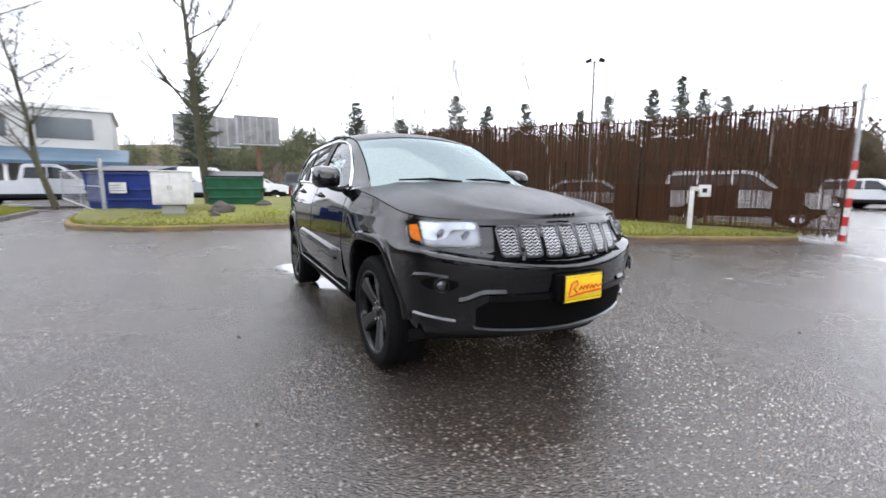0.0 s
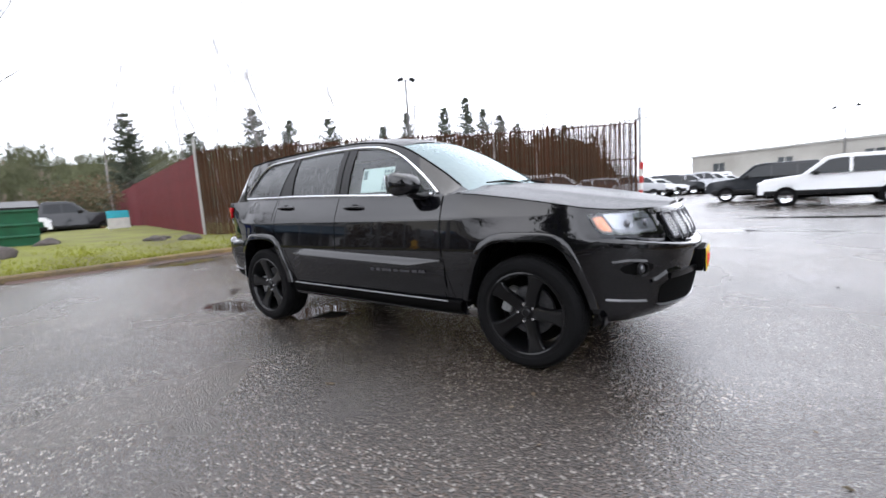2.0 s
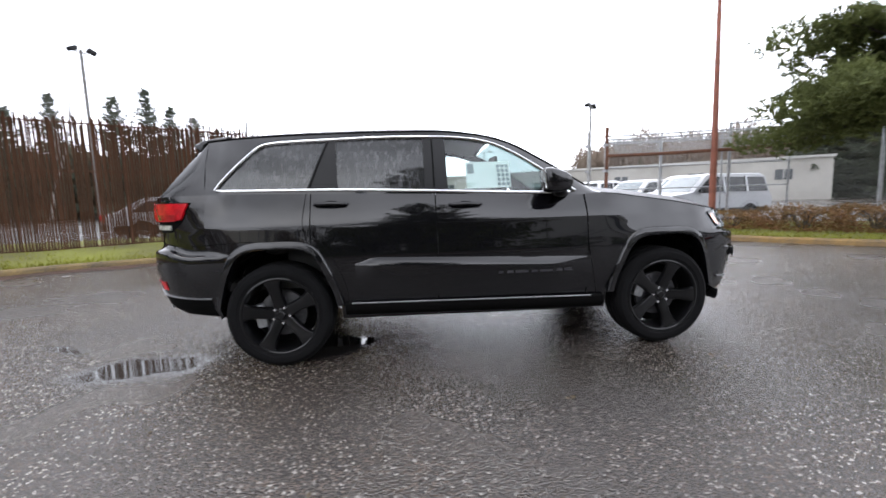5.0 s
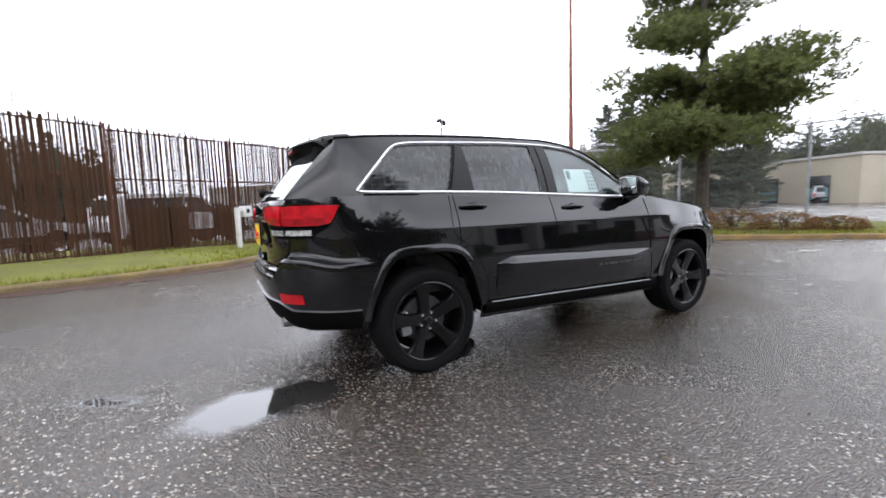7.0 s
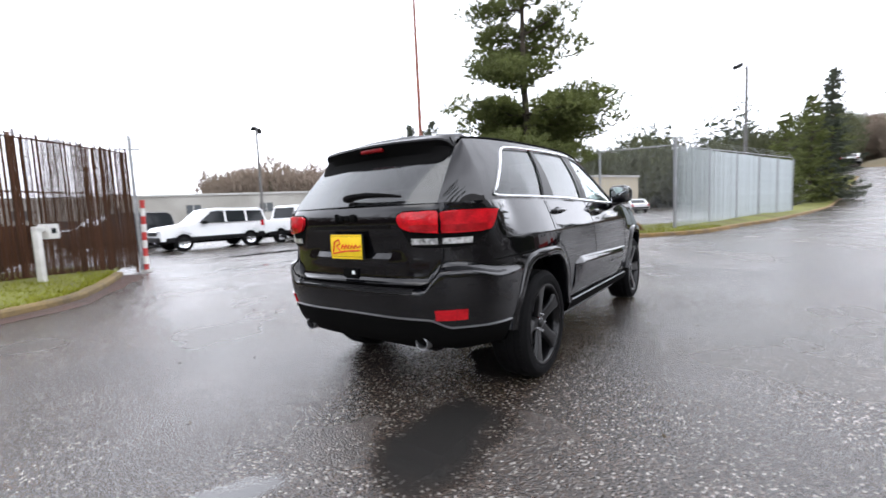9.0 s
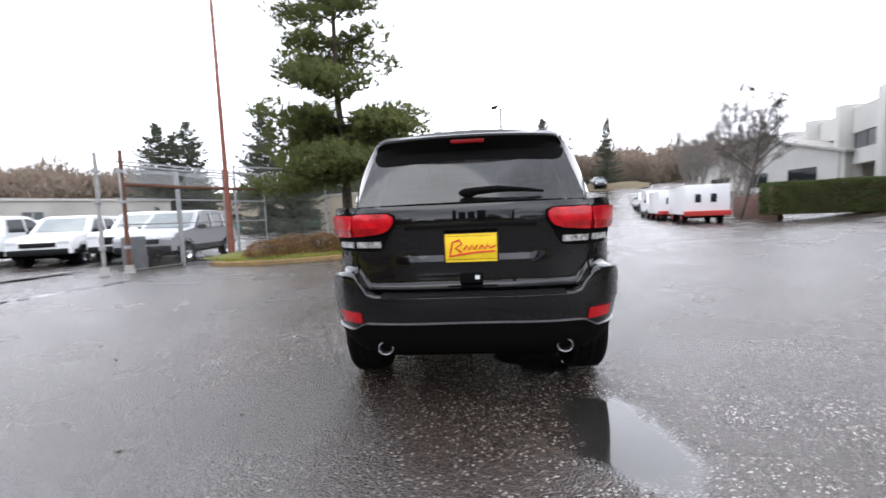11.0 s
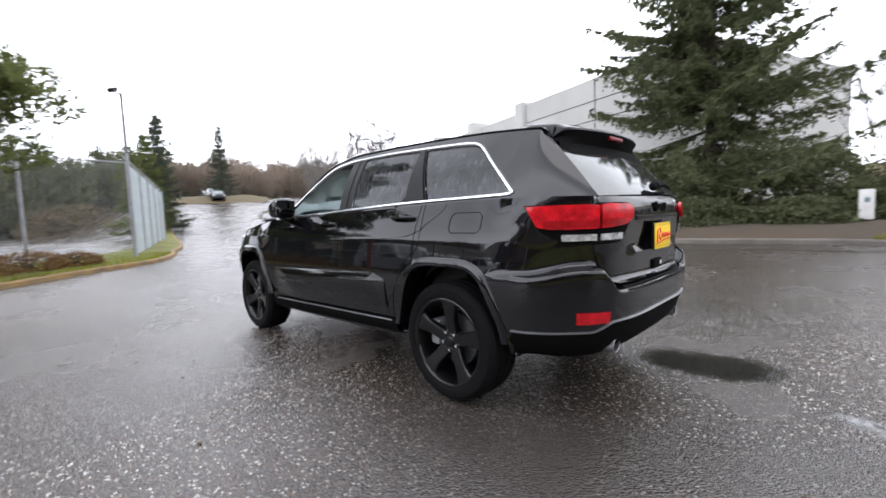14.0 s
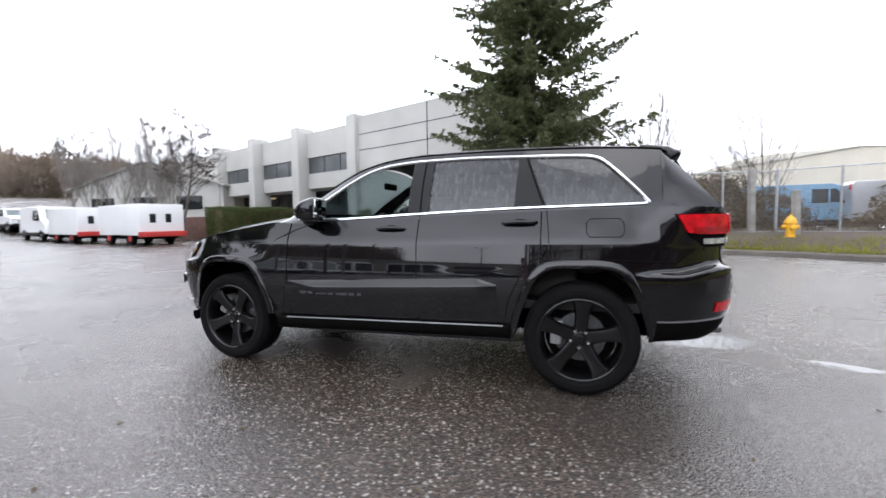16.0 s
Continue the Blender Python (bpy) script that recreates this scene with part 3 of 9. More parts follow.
def car_shell():
    for s in (1, -1):
        for nm, xa, xb in PANELS:
            bm = bmesh.new()
            rows = []
            ids = [i for i, (p, n) in enumerate(HALF) if xa - 0.025 <= p.x <= xb + 0.025]
            for i in ids:
                p = HALF[i][0]
                z0, z1 = FOOT(p.x), BELT(p.x)
                row = []
                for z in [z0] + LEVELS + [1.32]:
                    z += (ledge_z(p) - 0.82) * step(0.58, 0.78, z) * (1 - step(0.87, 1.02, z)) * step(1.75, 1.95, abs(p.x))
                    q = skin(i, min(z1, max(z0, z)), 0.0, s)
                    x = min(max(q.x, xa + 0.0018), xb - 0.0018) if abs(p.x) < 1.7 else q.x
                    row.append(bm.verts.new((x, q.y, q.z)))
                rows.append(row)
            grid_faces(bm, rows, flip=s > 0)
            bmesh.ops.remove_doubles(bm, verts=bm.verts, dist=0.0002)
            gone = [f for f in bm.faces if abs(f.calc_center_median().x) < 2.05 and arch_hole(*f.calc_center_median().xz)]
            bmesh.ops.delete(bm, geom=gone, context="FACES")
            part(nm, bm, PAINT, car)
    # bonnet: two soft swages and a front edge that rolls down to the grille
    bm = bmesh.new()
    rows = []
    centre = smooth([(0.9, 1.280), (1.3, 1.236), (1.6, 1.192), (1.9, 1.138), (2.1, 1.094), (2.2, 1.068), (2.29, 1.046), (2.34, 1.036)])
    for i, (p, n) in enumerate(HALF):
        if p.x < 0.93:
            continue
        q = skin(i, BELT(p.x), 0.0)
        yb = max(0.0, q.y)
        row = []
        for k in range(-18, 19):
            t = k / 18
            zc = max(q.z, centre(q.x))
            swage = 0.010 * math.exp(-((abs(t) - 0.60) / 0.09) ** 2) * min(1, yb / 0.5)
            row.append(bm.verts.new((q.x, yb * t, q.z + (zc - q.z) * (1 - abs(t) ** 2.2) + swage)))
        rows.append(row)
    grid_faces(bm, rows)
    bmesh.ops.remove_doubles(bm, verts=bm.verts, dist=0.0004)
    part("bonnet", bm, PAINT_WET_SHEEN, car, "black bonnet beaded with rain, sky sheen in its colour")


ROOF_EDGE = smooth([(-2.05, 1.650), (-1.95, 1.668), (-1.6, 1.694), (-1.2, 1.708), (-0.7, 1.716), (-0.3, 1.714), (0.0, 1.690), (0.2, 1.650), (0.35, 1.595), (0.55, 1.485), (0.75, 1.365), (0.95, 1.235), (1.0, 1.21)])
ROOF_Y = smooth([(-2.05, 0.585), (-1.6, 0.605), (-1.2, 0.612), (-0.3, 0.622), (0.2, 0.622), (0.6, 0.66), (1.0, 0.74)])
GLASS_TOP = smooth([(-1.885, 1.300), (-1.868, 1.322), (-1.80, 1.400), (-1.70, 1.505), (-1.63, 1.575), (-1.59, 1.607), (-1.54, 1.628), (-1.45, 1.640), (-1.07, 1.656), (-0.6, 1.668), (-0.25, 1.664), (0.0, 1.645),
                    (0.15, 1.612), (0.3, 1.548), (0.48, 1.435), (0.62, 1.335), (0.73, 1.25), (0.78, 1.213)])
GLASS_LOW = smooth([(-1.885, 1.298), (-1.86, 1.292), (-1.80, 1.290), (-1.0, 1.276), (-0.3, 1.250), (0.33, 1.222), (0.78, 1.212)])


def upper_point(x, f, inset=0.0):
    """A place on the side above the belt line: f from 0 (belt) to 1 (roof edge)."""
    zb, zu = BELT(x), ROOF_EDGE(x)
    zu = max(zu, zb + 0.002)
    yb = surface_y(x, zb)
    yu = min(ROOF_Y(x), yb)
    bulge = 0.028 * math.sin(math.pi * f) * min(1, (zu - zb) / 0.3)
    return Vector((x, yb + (yu - yb) * f + bulge - inset, zb + (zu - zb) * f))


def window_band(x):
    """Bottom and top shares of the side glass at x."""
    zb, h = BELT(x), max(ROOF_EDGE(x) - BELT(x), 0.02)
    lo = min(0.9, max(0.0, (GLASS_LOW(x) - zb) / h))
    return lo, max(lo, min(0.97, (GLASS_TOP(x) - zb) / h))


HOLES = [(-1.885, -0.375), (-0.205, 0.75)]
PILLAR_X = -1.97


def rear_edge(f):
    """The upright edge of the rear window, from the belt (f = 0) to the roof."""
    z = 1.258 + 0.40 * f
    return Vector((-2.335 + 0.355 * f - 0.03 * f * (1 - f), 0.645 - 0.075 * f, z))


def car_upper():
    xs = sorted({round(PILLAR_X + 0.03 * i, 4) for i in range(100)} | {a for q in HOLES for a in q} | {-1.87, -1.88, 0.77, 0.78})
    xs = [x for x in xs if x <= 1.0]
    for s in (1, -1):
        bm = bmesh.new()
        cols = []
        for x in xs:
            lo, top = window_band(x)
            cols.append([bm.verts.new((p.x, s * p.y, p.z)) for p in (upper_point(x, f) for f in (0, lo, lo + (top - lo) * 0.33, lo + (top - lo) * 0.67, top, (1 + top) / 2, 1))])
        for a, b, xa, xb in zip(cols, cols[1:], xs, xs[1:]):
            xm = (xa + xb) / 2
            open_here = any(g0 <= xm <= g1 for g0, g1 in HOLES)
            for k in range(6):
                if open_here and k in (1, 2, 3):
                    continue
                f = (a[k], b[k], b[k + 1], a[k + 1])
                bm.faces.new(f if s < 0 else f[::-1])
        bmesh.ops.remove_doubles(bm, verts=bm.verts, dist=0.0004)
        part("side_frame", bm, PAINT, car)
        # rounded rear pillar between the side and the rear window
        bm = bmesh.new()
        rows = []
        for k in range(17):
            f = k / 16
            a, b = upper_point(PILLAR_X, f), rear_edge(f)
            # the curve leaves the side along its own surface
            cx, cz = min(b.x + 0.10, (a.x + b.x) / 2), (a.z + b.z) / 2
            ax = (upper_point(PILLAR_X + 0.03, f) - a) / 0.03
            up = (upper_point(PILLAR_X, min(1, f + 0.02)) - upper_point(PILLAR_X, max(0, f - 0.02)))
            c = Vector((cx, a.y + ax.y * (cx - a.x) + up.y / up.z * (cz - a.z - ax.z * (cx - a.x)), cz))
            rows.append([bm.verts.new(((1 - t) ** 2 * a.x + 2 * t * (1 - t) * c.x + t * t * b.x, s * ((1 - t) ** 2 * a.y + 2 * t * (1 - t) * c.y + t * t * b.y), a.z + (b.z - a.z) * t)) for t in (j / 14 for j in range(15))])
        grid_faces(bm, rows, flip=s < 0)
        part("rear_pillar", bm, PAINT, car)
    # roof
    bm = bmesh.new()
    rows = []
    for i in range(44):
        x = -1.99 + (0.27 + 1.99) * i / 43
        p = upper_point(x, 1)
        crown = 0.066 + 0.012 * math.sin(math.pi * i / 43)
        rows.append([bm.verts.new((x, p.y * k / 14, p.z + crown * (1 - abs(k / 14) ** 2.4))) for k in range(-14, 15)])
    grid_faces(bm, rows)
    part("roof", bm, PAINT_WET_SHEEN, car)


car_shell()
car_upper()
CLEAR = glass("windscreen_glass", (0.62, 0.72, 0.70), 0.07)
TINT = glass("privacy_glass", (0.06, 0.063, 0.066), 0.05, 0.02, 0.045)
# the rear film holds rain streaks plus a painted grey sky sheen
REAR_TINT = glass("rear_privacy_glass", (0.05, 0.053, 0.056), 0.065, 0.06, 0.026)
# near-even pale film: the white sky's reflection is put into its colour
SCREEN = glass("wet_windscreen_sky_film", (0.60, 0.74, 0.74), 0.12, 0.04, 0.34)
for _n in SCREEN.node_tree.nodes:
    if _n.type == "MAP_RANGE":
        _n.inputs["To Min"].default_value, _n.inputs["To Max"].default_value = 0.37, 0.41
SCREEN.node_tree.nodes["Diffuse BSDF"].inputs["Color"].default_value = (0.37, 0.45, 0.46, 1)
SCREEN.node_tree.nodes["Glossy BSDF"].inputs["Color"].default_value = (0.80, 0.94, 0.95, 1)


def face_out(bm, centre=(-0.5, 0, 0.9)):
    """Turn all faces of an open sheet away from a centre."""
    bm.normal_update()
    c = Vector(centre)
    if sum(f.normal.dot(f.calc_center_median() - c) for f in bm.faces) < 0:
        bmesh.ops.reverse_faces(bm, faces=bm.faces)


def pane(name, fn, nu, nv, material, parent, label=""):
    """A curved pane from a function of u, v."""
    bm = bmesh.new()
    rows = [[bm.verts.new(fn(u / nu, v / nv)) for v in range(nv + 1)] for u in range(nu + 1)]
    grid_faces(bm, rows)
    face_out(bm)
    ob = part(name, bm, material, parent, label)
    ob.visible_shadow = False
    return ob


def side_sheet(s, edge_a, edge_b, inset):
    """A function of u, v over the side glass between two slanting edges, each (x at the belt, x at the roof)."""
    def at(u, v):
        xa, xb = (e[0] + (e[1] - e[0]) * v for e in (edge_a, edge_b))
        x = xa + (xb - xa) * u
        lo, top = window_band(x)
        p = upper_point(x, lo + (top - lo) * v, inset)
        return (p.x, s * p.y, p.z)
    return at


for s in (1, -1):
    pane("side_window", side_sheet(s, (-1.885, -1.885), (-1.235, -1.095), 0.008), 18, 6, TINT, car, "dark tinted rear side glass")
    pane("side_window", side_sheet(s, (-1.01, -1.03), (-0.375, -0.375), 0.008), 12, 6, TINT, car, "dark tinted rear side glass")
    if s < 0:
        pane("side_window", side_sheet(s, (-0.205, -0.205), (0.75, 0.75), 0.008), 18, 6, CLEAR, car, "clear front door glass")


def windscreen(u, v):
    x = 0.985 - 0.715 * v
    p = upper_point(x, 1)
    t = 2 * u - 1
    return (x + 0.10 * (1 - v) * (1 - t * t) + 0.03 * (1 - t * t), p.y * t, p.z + 0.055 * (1 - t * t) * (0.3 + 0.7 * v))


def rear_glass(u, v, out=0.0):
    p = rear_edge(v * 0.9)
    t = 2 * u - 1
    return (p.x - 0.060 * (1 - t * t) * (1 - 0.3 * v) - out, p.y * t, p.z + 0.006 * (1 - t * t))


pane("windscreen", windscreen, 20, 10, SCREEN, car, "wet windscreen with a white sky reflection put into its film")
bm = bmesh.new()
rows = []
for k in range(-14, 15):
    p, q = upper_point(-1.99, 1), Vector(rear_glass((k / 14 + 1) / 2, 1.0))
    p = Vector((p.x, p.y * k / 14, p.z + 0.066 * (1 - abs(k / 14) ** 2.4)))
    rows.append([bm.verts.new(p.lerp(q, t) + Vector((-0.012, 0, 0.006)) * math.sin(math.pi * t)) for t in (0, 0.25, 0.5, 0.75, 1)])
grid_faces(bm, rows)
face_out(bm)
part("rear_header", bm, PAINT, car)
pane("rear_window", rear_glass, 24, 10, REAR_TINT, car, "dark tinted rear window with rain streaks and painted sky sheen")


def ring(bm, prof, n=48):
    """A turned shape about the wheel's axle from a profile of (radius, depth)."""
    rows = []
    for k in range(n):
        a = 2 * math.pi * k / n
        rows.append([bm.verts.new((r * math.sin(a), y, r * math.cos(a))) for r, y in prof])
    grid_faces(bm, rows + [rows[0]])
    return bm


def build_wheel():
    w = thing("wheel", "", "")
    w.parent = car
    bm = ring(bmesh.new(), [(0.266, -0.104), (0.272, -0.118), (0.284, -0.126), (0.300, -0.1285), (0.303, -0.1315), (0.325, -0.134), (0.345, -0.1315), (0.348, -0.127), (0.364, -0.116), (0.3745, -0.098), (0.378, -0.075), (0.3785, -0.062),
                            (0.373, -0.060), (0.373, -0.052), (0.380, -0.050), (0.3815, -0.012), (0.374, -0.009), (0.374, 0.009), (0.3815, 0.012), (0.380, 0.050), (0.373, 0.052), (0.373, 0.060), (0.377, 0.09), (0.366, 0.116), (0.335, 0.132), (0.27, 0.12)], 72)
    for k in range(72):
        for y in (-0.088, 0.088):
            m = Matrix.Rotation(2 * math.pi * (k + 0.25) / 72, 4, "Y") @ Matrix.Translation((0, y, 0.3735)) @ Matrix.Diagonal((0.019, 0.022, 0.011, 1))
            bmesh.ops.create_cube(bm, size=1, matrix=m)
    part("tyre", bm, RUBBER, w, "black road tyre with shallow tread")
    bm = ring(bmesh.new(), [(0.270, -0.112), (0.281, -0.122), (0.282, -0.127), (0.274, -0.1295), (0.266, -0.126), (0.258, -0.112), (0.250, -0.07), (0.245, 0.02), (0.24, 0.10), (0.262, 0.115)], 64)
    part("rim", bm, RIM_BLACK, w, "gloss black rim barrel")
    for k in range(5):
        bm = bmesh.new()
        rows = []
        for r, hw, y, th in ((0.030, 0.036, -0.080, 0.030), (0.070, 0.045, -0.086, 0.034), (0.110, 0.042, -0.094, 0.034), (0.150, 0.041, -0.102, 0.032), (0.195, 0.046, -0.110, 0.028), (0.230, 0.054, -0.115, 0.024), (0.252, 0.066, -0.118, 0.020), (0.266, 0.078, -0.118, 0.016)):
            rows.append([bm.verts.new(q) for q in ((-hw - 0.004, y + th, r), (-hw, y + 0.010, r), (-hw * 0.86, y + 0.001, r), (-hw * 0.40, y - 0.004, r), (0.0, y - 0.0005, r), (hw * 0.40, y - 0.004, r), (hw * 0.86, y + 0.001, r), (hw, y + 0.010, r), (hw + 0.004, y + th, r))])
        grid_faces(bm, rows)
        bmesh.ops.transform(bm, matrix=Matrix.Rotation(2 * math.pi * k / 5, 4, "Y"), verts=bm.verts)
        bmesh.ops.recalc_face_normals(bm, faces=bm.faces)
        part("spoke", bm, RIM_BLACK, w)
    bm = ring(bmesh.new(), [(0.0, -0.101), (0.024, -0.100), (0.030, -0.095), (0.033, -0.087), (0.06, -0.083), (0.074, -0.07), (0.078, 0.0)], 24)
    part("hub_cap", bm, RIM_BLACK, w)
    for k in range(5):
        a = 2 * math.pi * (k + 0.5) / 5
        bm = bmesh.new()
        tube(bm, [(0.060 * math.sin(a), -0.075, 0.060 * math.cos(a)), (0.060 * math.sin(a), -0.096, 0.060 * math.cos(a))], [0.012, 0.010], 6)
        part("wheel_nut", bm, CHROME, w, "chrome wheel nut")
    bm = ring(bmesh.new(), [(0.07, -0.018), (0.168, -0.018), (0.17, -0.012), (0.17, 0.012), (0.07, 0.012)], 36)
    part("brake_disc", bm, DISC, w, "dull steel brake disc")
    bm = bmesh.new()
    box(bm, -0.195, -0.060, -0.07, -0.12, 0.045, 0.10, 0.015)
    part("brake_caliper", bm, STEEL, w, "silver brake caliper")
    bm = ring(bmesh.new(), [(0.0, 0.03), (0.24, 0.05)], 24)
    part("back_plate", bm, SEAM, w)
    return w


DISC = mat("dull_brake_disc", (0.10, 0.10, 0.105), rough=0.5, metal=0.6, var=0.2, scale=20)
SEAM = mat("shut_line", (0.004, 0.004, 0.004), rough=0.8, spec=0.05, var=0.05)
first_wheel = build_wheel()
first_wheel.matrix_basis = pose(1.4575, -0.79, AXLE_Z, 0, 20, 0)
copy_thing(first_wheel, pose(-1.4575, -0.79, AXLE_Z, 0, -10, 0))
copy_thing(first_wheel, pose(1.4575, 0.79, AXLE_Z, 0, 31, 180))
copy_thing(first_wheel, pose(-1.4575, 0.79, AXLE_Z, 0, 5, 180))

AMBER = mat("amber_lens", (0.80, 0.19, 0.015), rough=0.12, var=0.12, scale=30, coat=1.0)
LENS = glass("clear_lamp_lens", (0.93, 0.95, 0.97), 0.08)
LAMP_SMOKE = mat("smoky_reflector", (0.17, 0.175, 0.19), rough=0.3, metal=0.8, var=0.3, scale=16)
REFLECTOR = mat("lamp_reflector", (0.36, 0.37, 0.40), rough=0.24, metal=1.0, var=0.35, scale=14)
RED_LENS = mat("red_tail_lens", (0.58, 0.006, 0.014), rough=0.22, var=0.3, scale=16, bump=0.08, bump_scale=120, coat=0.5, spec=0.2)
RED_SHADED = mat("shaded_red_tail_lens", (0.34, 0.003, 0.007), rough=0.18, var=0.25, scale=18, bump=0.06, bump_scale=120, coat=0.6, spec=0.2)
CLEAR_STRIP = mat("clear_lamp_strip", (0.72, 0.72, 0.74), rough=0.25, metal=0.5, var=0.4, scale=34, bump_scale=60)
DARK_RED = mat("dark_red_lens", (0.20, 0.004, 0.006), rough=0.3, var=0.1, spec=0.2)
SATIN = mat("satin_dark_metal", (0.10, 0.10, 0.11), rough=0.35, metal=0.9, var=0.1)
BRUSHED = mat("brushed_trim_metal", (0.30, 0.30, 0.31), rough=0.4, metal=0.9, var=0.15)
MESHGREY = mat("silver_grille_mesh", (0.85, 0.86, 0.88), rough=0.4, metal=0.4, var=0.1)
YELLOW = mat("yellow_plate", (0.85, 0.58, 0.015), rough=0.45, var=0.05, scale=12)
REDINK = mat("red_ink", (0.65, 0.03, 0.015), rough=0.5, var=0.05)
SPOILER_PAINT = mat("dark_spoiler_paint", (0.004, 0.004, 0.0045), rough=0.35, spec=0.12, var=0.1, coat=0.25)
TREAD = mat("rough_black_plastic", (0.010, 0.010, 0.0105), rough=0.7, spec=0.2, var=0.15, bump=0.2, bump_scale=200)
CABIN = mat("cabin_trim", (0.035, 0.034, 0.033), rough=0.75, var=0.15, bump=0.1, bump_scale=200)
CABIN_LIGHT = mat("headliner_cloth", (0.30, 0.29, 0.27), rough=0.9, var=0.08)
PAPER = mat("window_sticker_paper", (0.78, 0.82, 0.82), rough=0.6, var=0.03)
INK = mat("grey_ink", (0.16, 0.20, 0.22), rough=0.7, var=0.05)
MIRROR = mat("mirror_glass", (0.85, 0.86, 0.87), rough=0.02, metal=1.0, var=0.02)


def ribbon(name, pts, width, proud, material, label="", s=1):
    """A bright half-round strip along points of the side."""
    bm = tube(bmesh.new(), [(p.x, s * (p.y + proud), p.z) for p in pts], width, 6)
    return part(name, bm, material, car, label)


def car_trim():
    arch_line = curve(ARCH_SHAPE, 0.03)
    for s in (1, -1):
        # wheel arches: one flat moulding with a narrow upper edge
        for cx in ARCH:
            bm = bmesh.new()
            rows = []
            for q in arch_line:
                row = []
                for sc, off in ((0.955, -0.16), (0.955, 0.008), (0.962, 0.018), (1.045, 0.020), (1.062, 0.015), (1.078, -0.002), (1.08, -0.012)):
                    x, z = cx + q.x * sc, AXLE_Z + (q.y * sc if q.y > 0 else q.y)
                    row.append(bm.verts.new((x, s * (surface_y(x, max(0.56, z)) + off), z)))
                rows.append(row)
            grid_faces(bm, rows, flip=s < 0)
            part("wheel_arch_flare", bm, PAINT, car, "gloss black wheel arch moulding")
            bm = bmesh.new()
            rows = []
            for k in range(25):
                a = math.pi * (k / 24) * 1.04 - 0.06
                rows.append([bm.verts.new((cx + 0.455 * math.cos(a), s * y, AXLE_Z + 0.485 * math.sin(a))) for y in (0.50, 0.80)])
            grid_faces(bm, rows)
            bm.faces.new([bm.verts.new((cx + 0.455 * math.cos(a), s * 0.50, AXLE_Z + 0.485 * math.sin(a))) for a in (math.pi * k / 12 * 1.04 - 0.06 for k in range(13))])
            part("wheel_well", bm, SEAM, car)
        # bright window surround, one strip below and one over the top and down the slanting rear edge
        ribbon("window_trim", [upper_point(x, window_band(x)[0]) for x in [-1.875 + 0.05 * i for i in range(54)] if x < 0.77], 0.011, 0.002, CHROME, "bright chrome belt strip", s)
        xs = [-1.887, -1.882] + [-1.876 + 0.012 * i for i in range(34)] + [-1.45 + 0.03 * i for i in range(75)]
        ribbon("window_trim", [upper_point(x, window_band(x)[1]) for x in xs if x < 0.785], 0.012, 0.002, CHROME, "bright chrome upper window strip", s)
        # pillars between the panes
        for ea, eb, mt in (((-0.375, -0.375), (-0.205, -0.205), PLASTIC), ((-1.235, -1.095), (-1.01, -1.03), PLASTIC)):
            at = side_sheet(s, ea, eb, -0.002)
            bm = bmesh.new()
            rows = [[bm.verts.new(at(u / 4, v / 6)) for v in range(7)] for u in range(5)]
            grid_faces(bm, rows, flip=s > 0)
            pillar = part("window_pillar", bm, mt, car, "satin black window pillar")
            at = side_sheet(s, (-0.312, -0.312), (-0.300, -0.300), -0.0035) if ea[0] > -1 else side_sheet(s, (-1.225, -1.088), (-1.212, -1.075), -0.0035)
            bm = bmesh.new()
            rows = [[bm.verts.new(at(u, v / 6)) for v in range(7)] for u in (0, 1)]
            grid_faces(bm, rows, flip=s > 0)
            part("pillar_gap", bm, SEAM, pillar)
        # shut lines
        for line in ([(0.825, 1.19), (0.83, 1.05), (0.84, 0.8), (0.89, 0.55), (0.92, 0.42)], [(-0.305, 1.23), (-0.305, 0.8), (-0.31, 0.42)],
                     [(-1.235, 1.255), (-1.255, 1.05), (-1.225, 0.96), (-1.13, 0.90), (-1.06, 0.80), (-0.98, 0.62), (-0.955, 0.44)], [(-0.95, 0.44), (0.0, 0.428), (0.92, 0.41)],
                     [(-1.60, 0.930), (-1.80, 0.922), (-1.95, 0.915), (-2.05, 0.912)]):
            pts = curve(line, 0.04)
            bm = tube(bmesh.new(), [(q.x, s * (skin(spot_x(q.x), q.y).y - 0.0005), q.y) for q in pts], 0.0032, 5)
            part("shut_line", bm, SEAM, car)
        # door moulding: a slanting top face over a plain lower flank
        bm = bmesh.new()
        rows = []
        for k in range(61):
            x = -0.90 + 1.755 * k / 60
            z = 0.792 - 0.055 * (x + 0.75) / 1.5
            h = 0.050 * step(-0.93, -0.74, x) * (1 - step(0.50, 0.88, x)) + 0.004
            z -= (0.054 - h) * (x < 0)
            y = surface_y(x, z)
            out = 0.036 * min(1, h / 0.05)
            rows.append([bm.verts.new((x, s * (y + o), z - dz)) for o, dz in ((-0.008, -0.003), (0.0, 0.003), (out, h), (out + 0.001, h + 0.006), (out * 0.40, h + 0.09), (-0.008, h + 0.17), (-0.034, h + 0.24))])
        grid_faces(bm, rows, flip=s > 0)
        part("door_moulding", bm, PAINT, car)
        # sill and its bright line
        bm = bmesh.new()
        rows = []
        for k in range(21):
            x = -0.99 + 1.96 * k / 20
            z = 0.452 - 0.035 * k / 20
            rows.append([bm.verts.new((x, s * y, q)) for y, q in ((0.900, z + 0.010), (0.928, z - 0.002), (0.926, z - 0.03), (0.905, z - 0.075), (0.86, z - 0.105), (0.78, z - 0.115))])
        grid_faces(bm, rows, flip=s > 0)
        part("sill", bm, SEAM, car, "black plastic sill cladding")
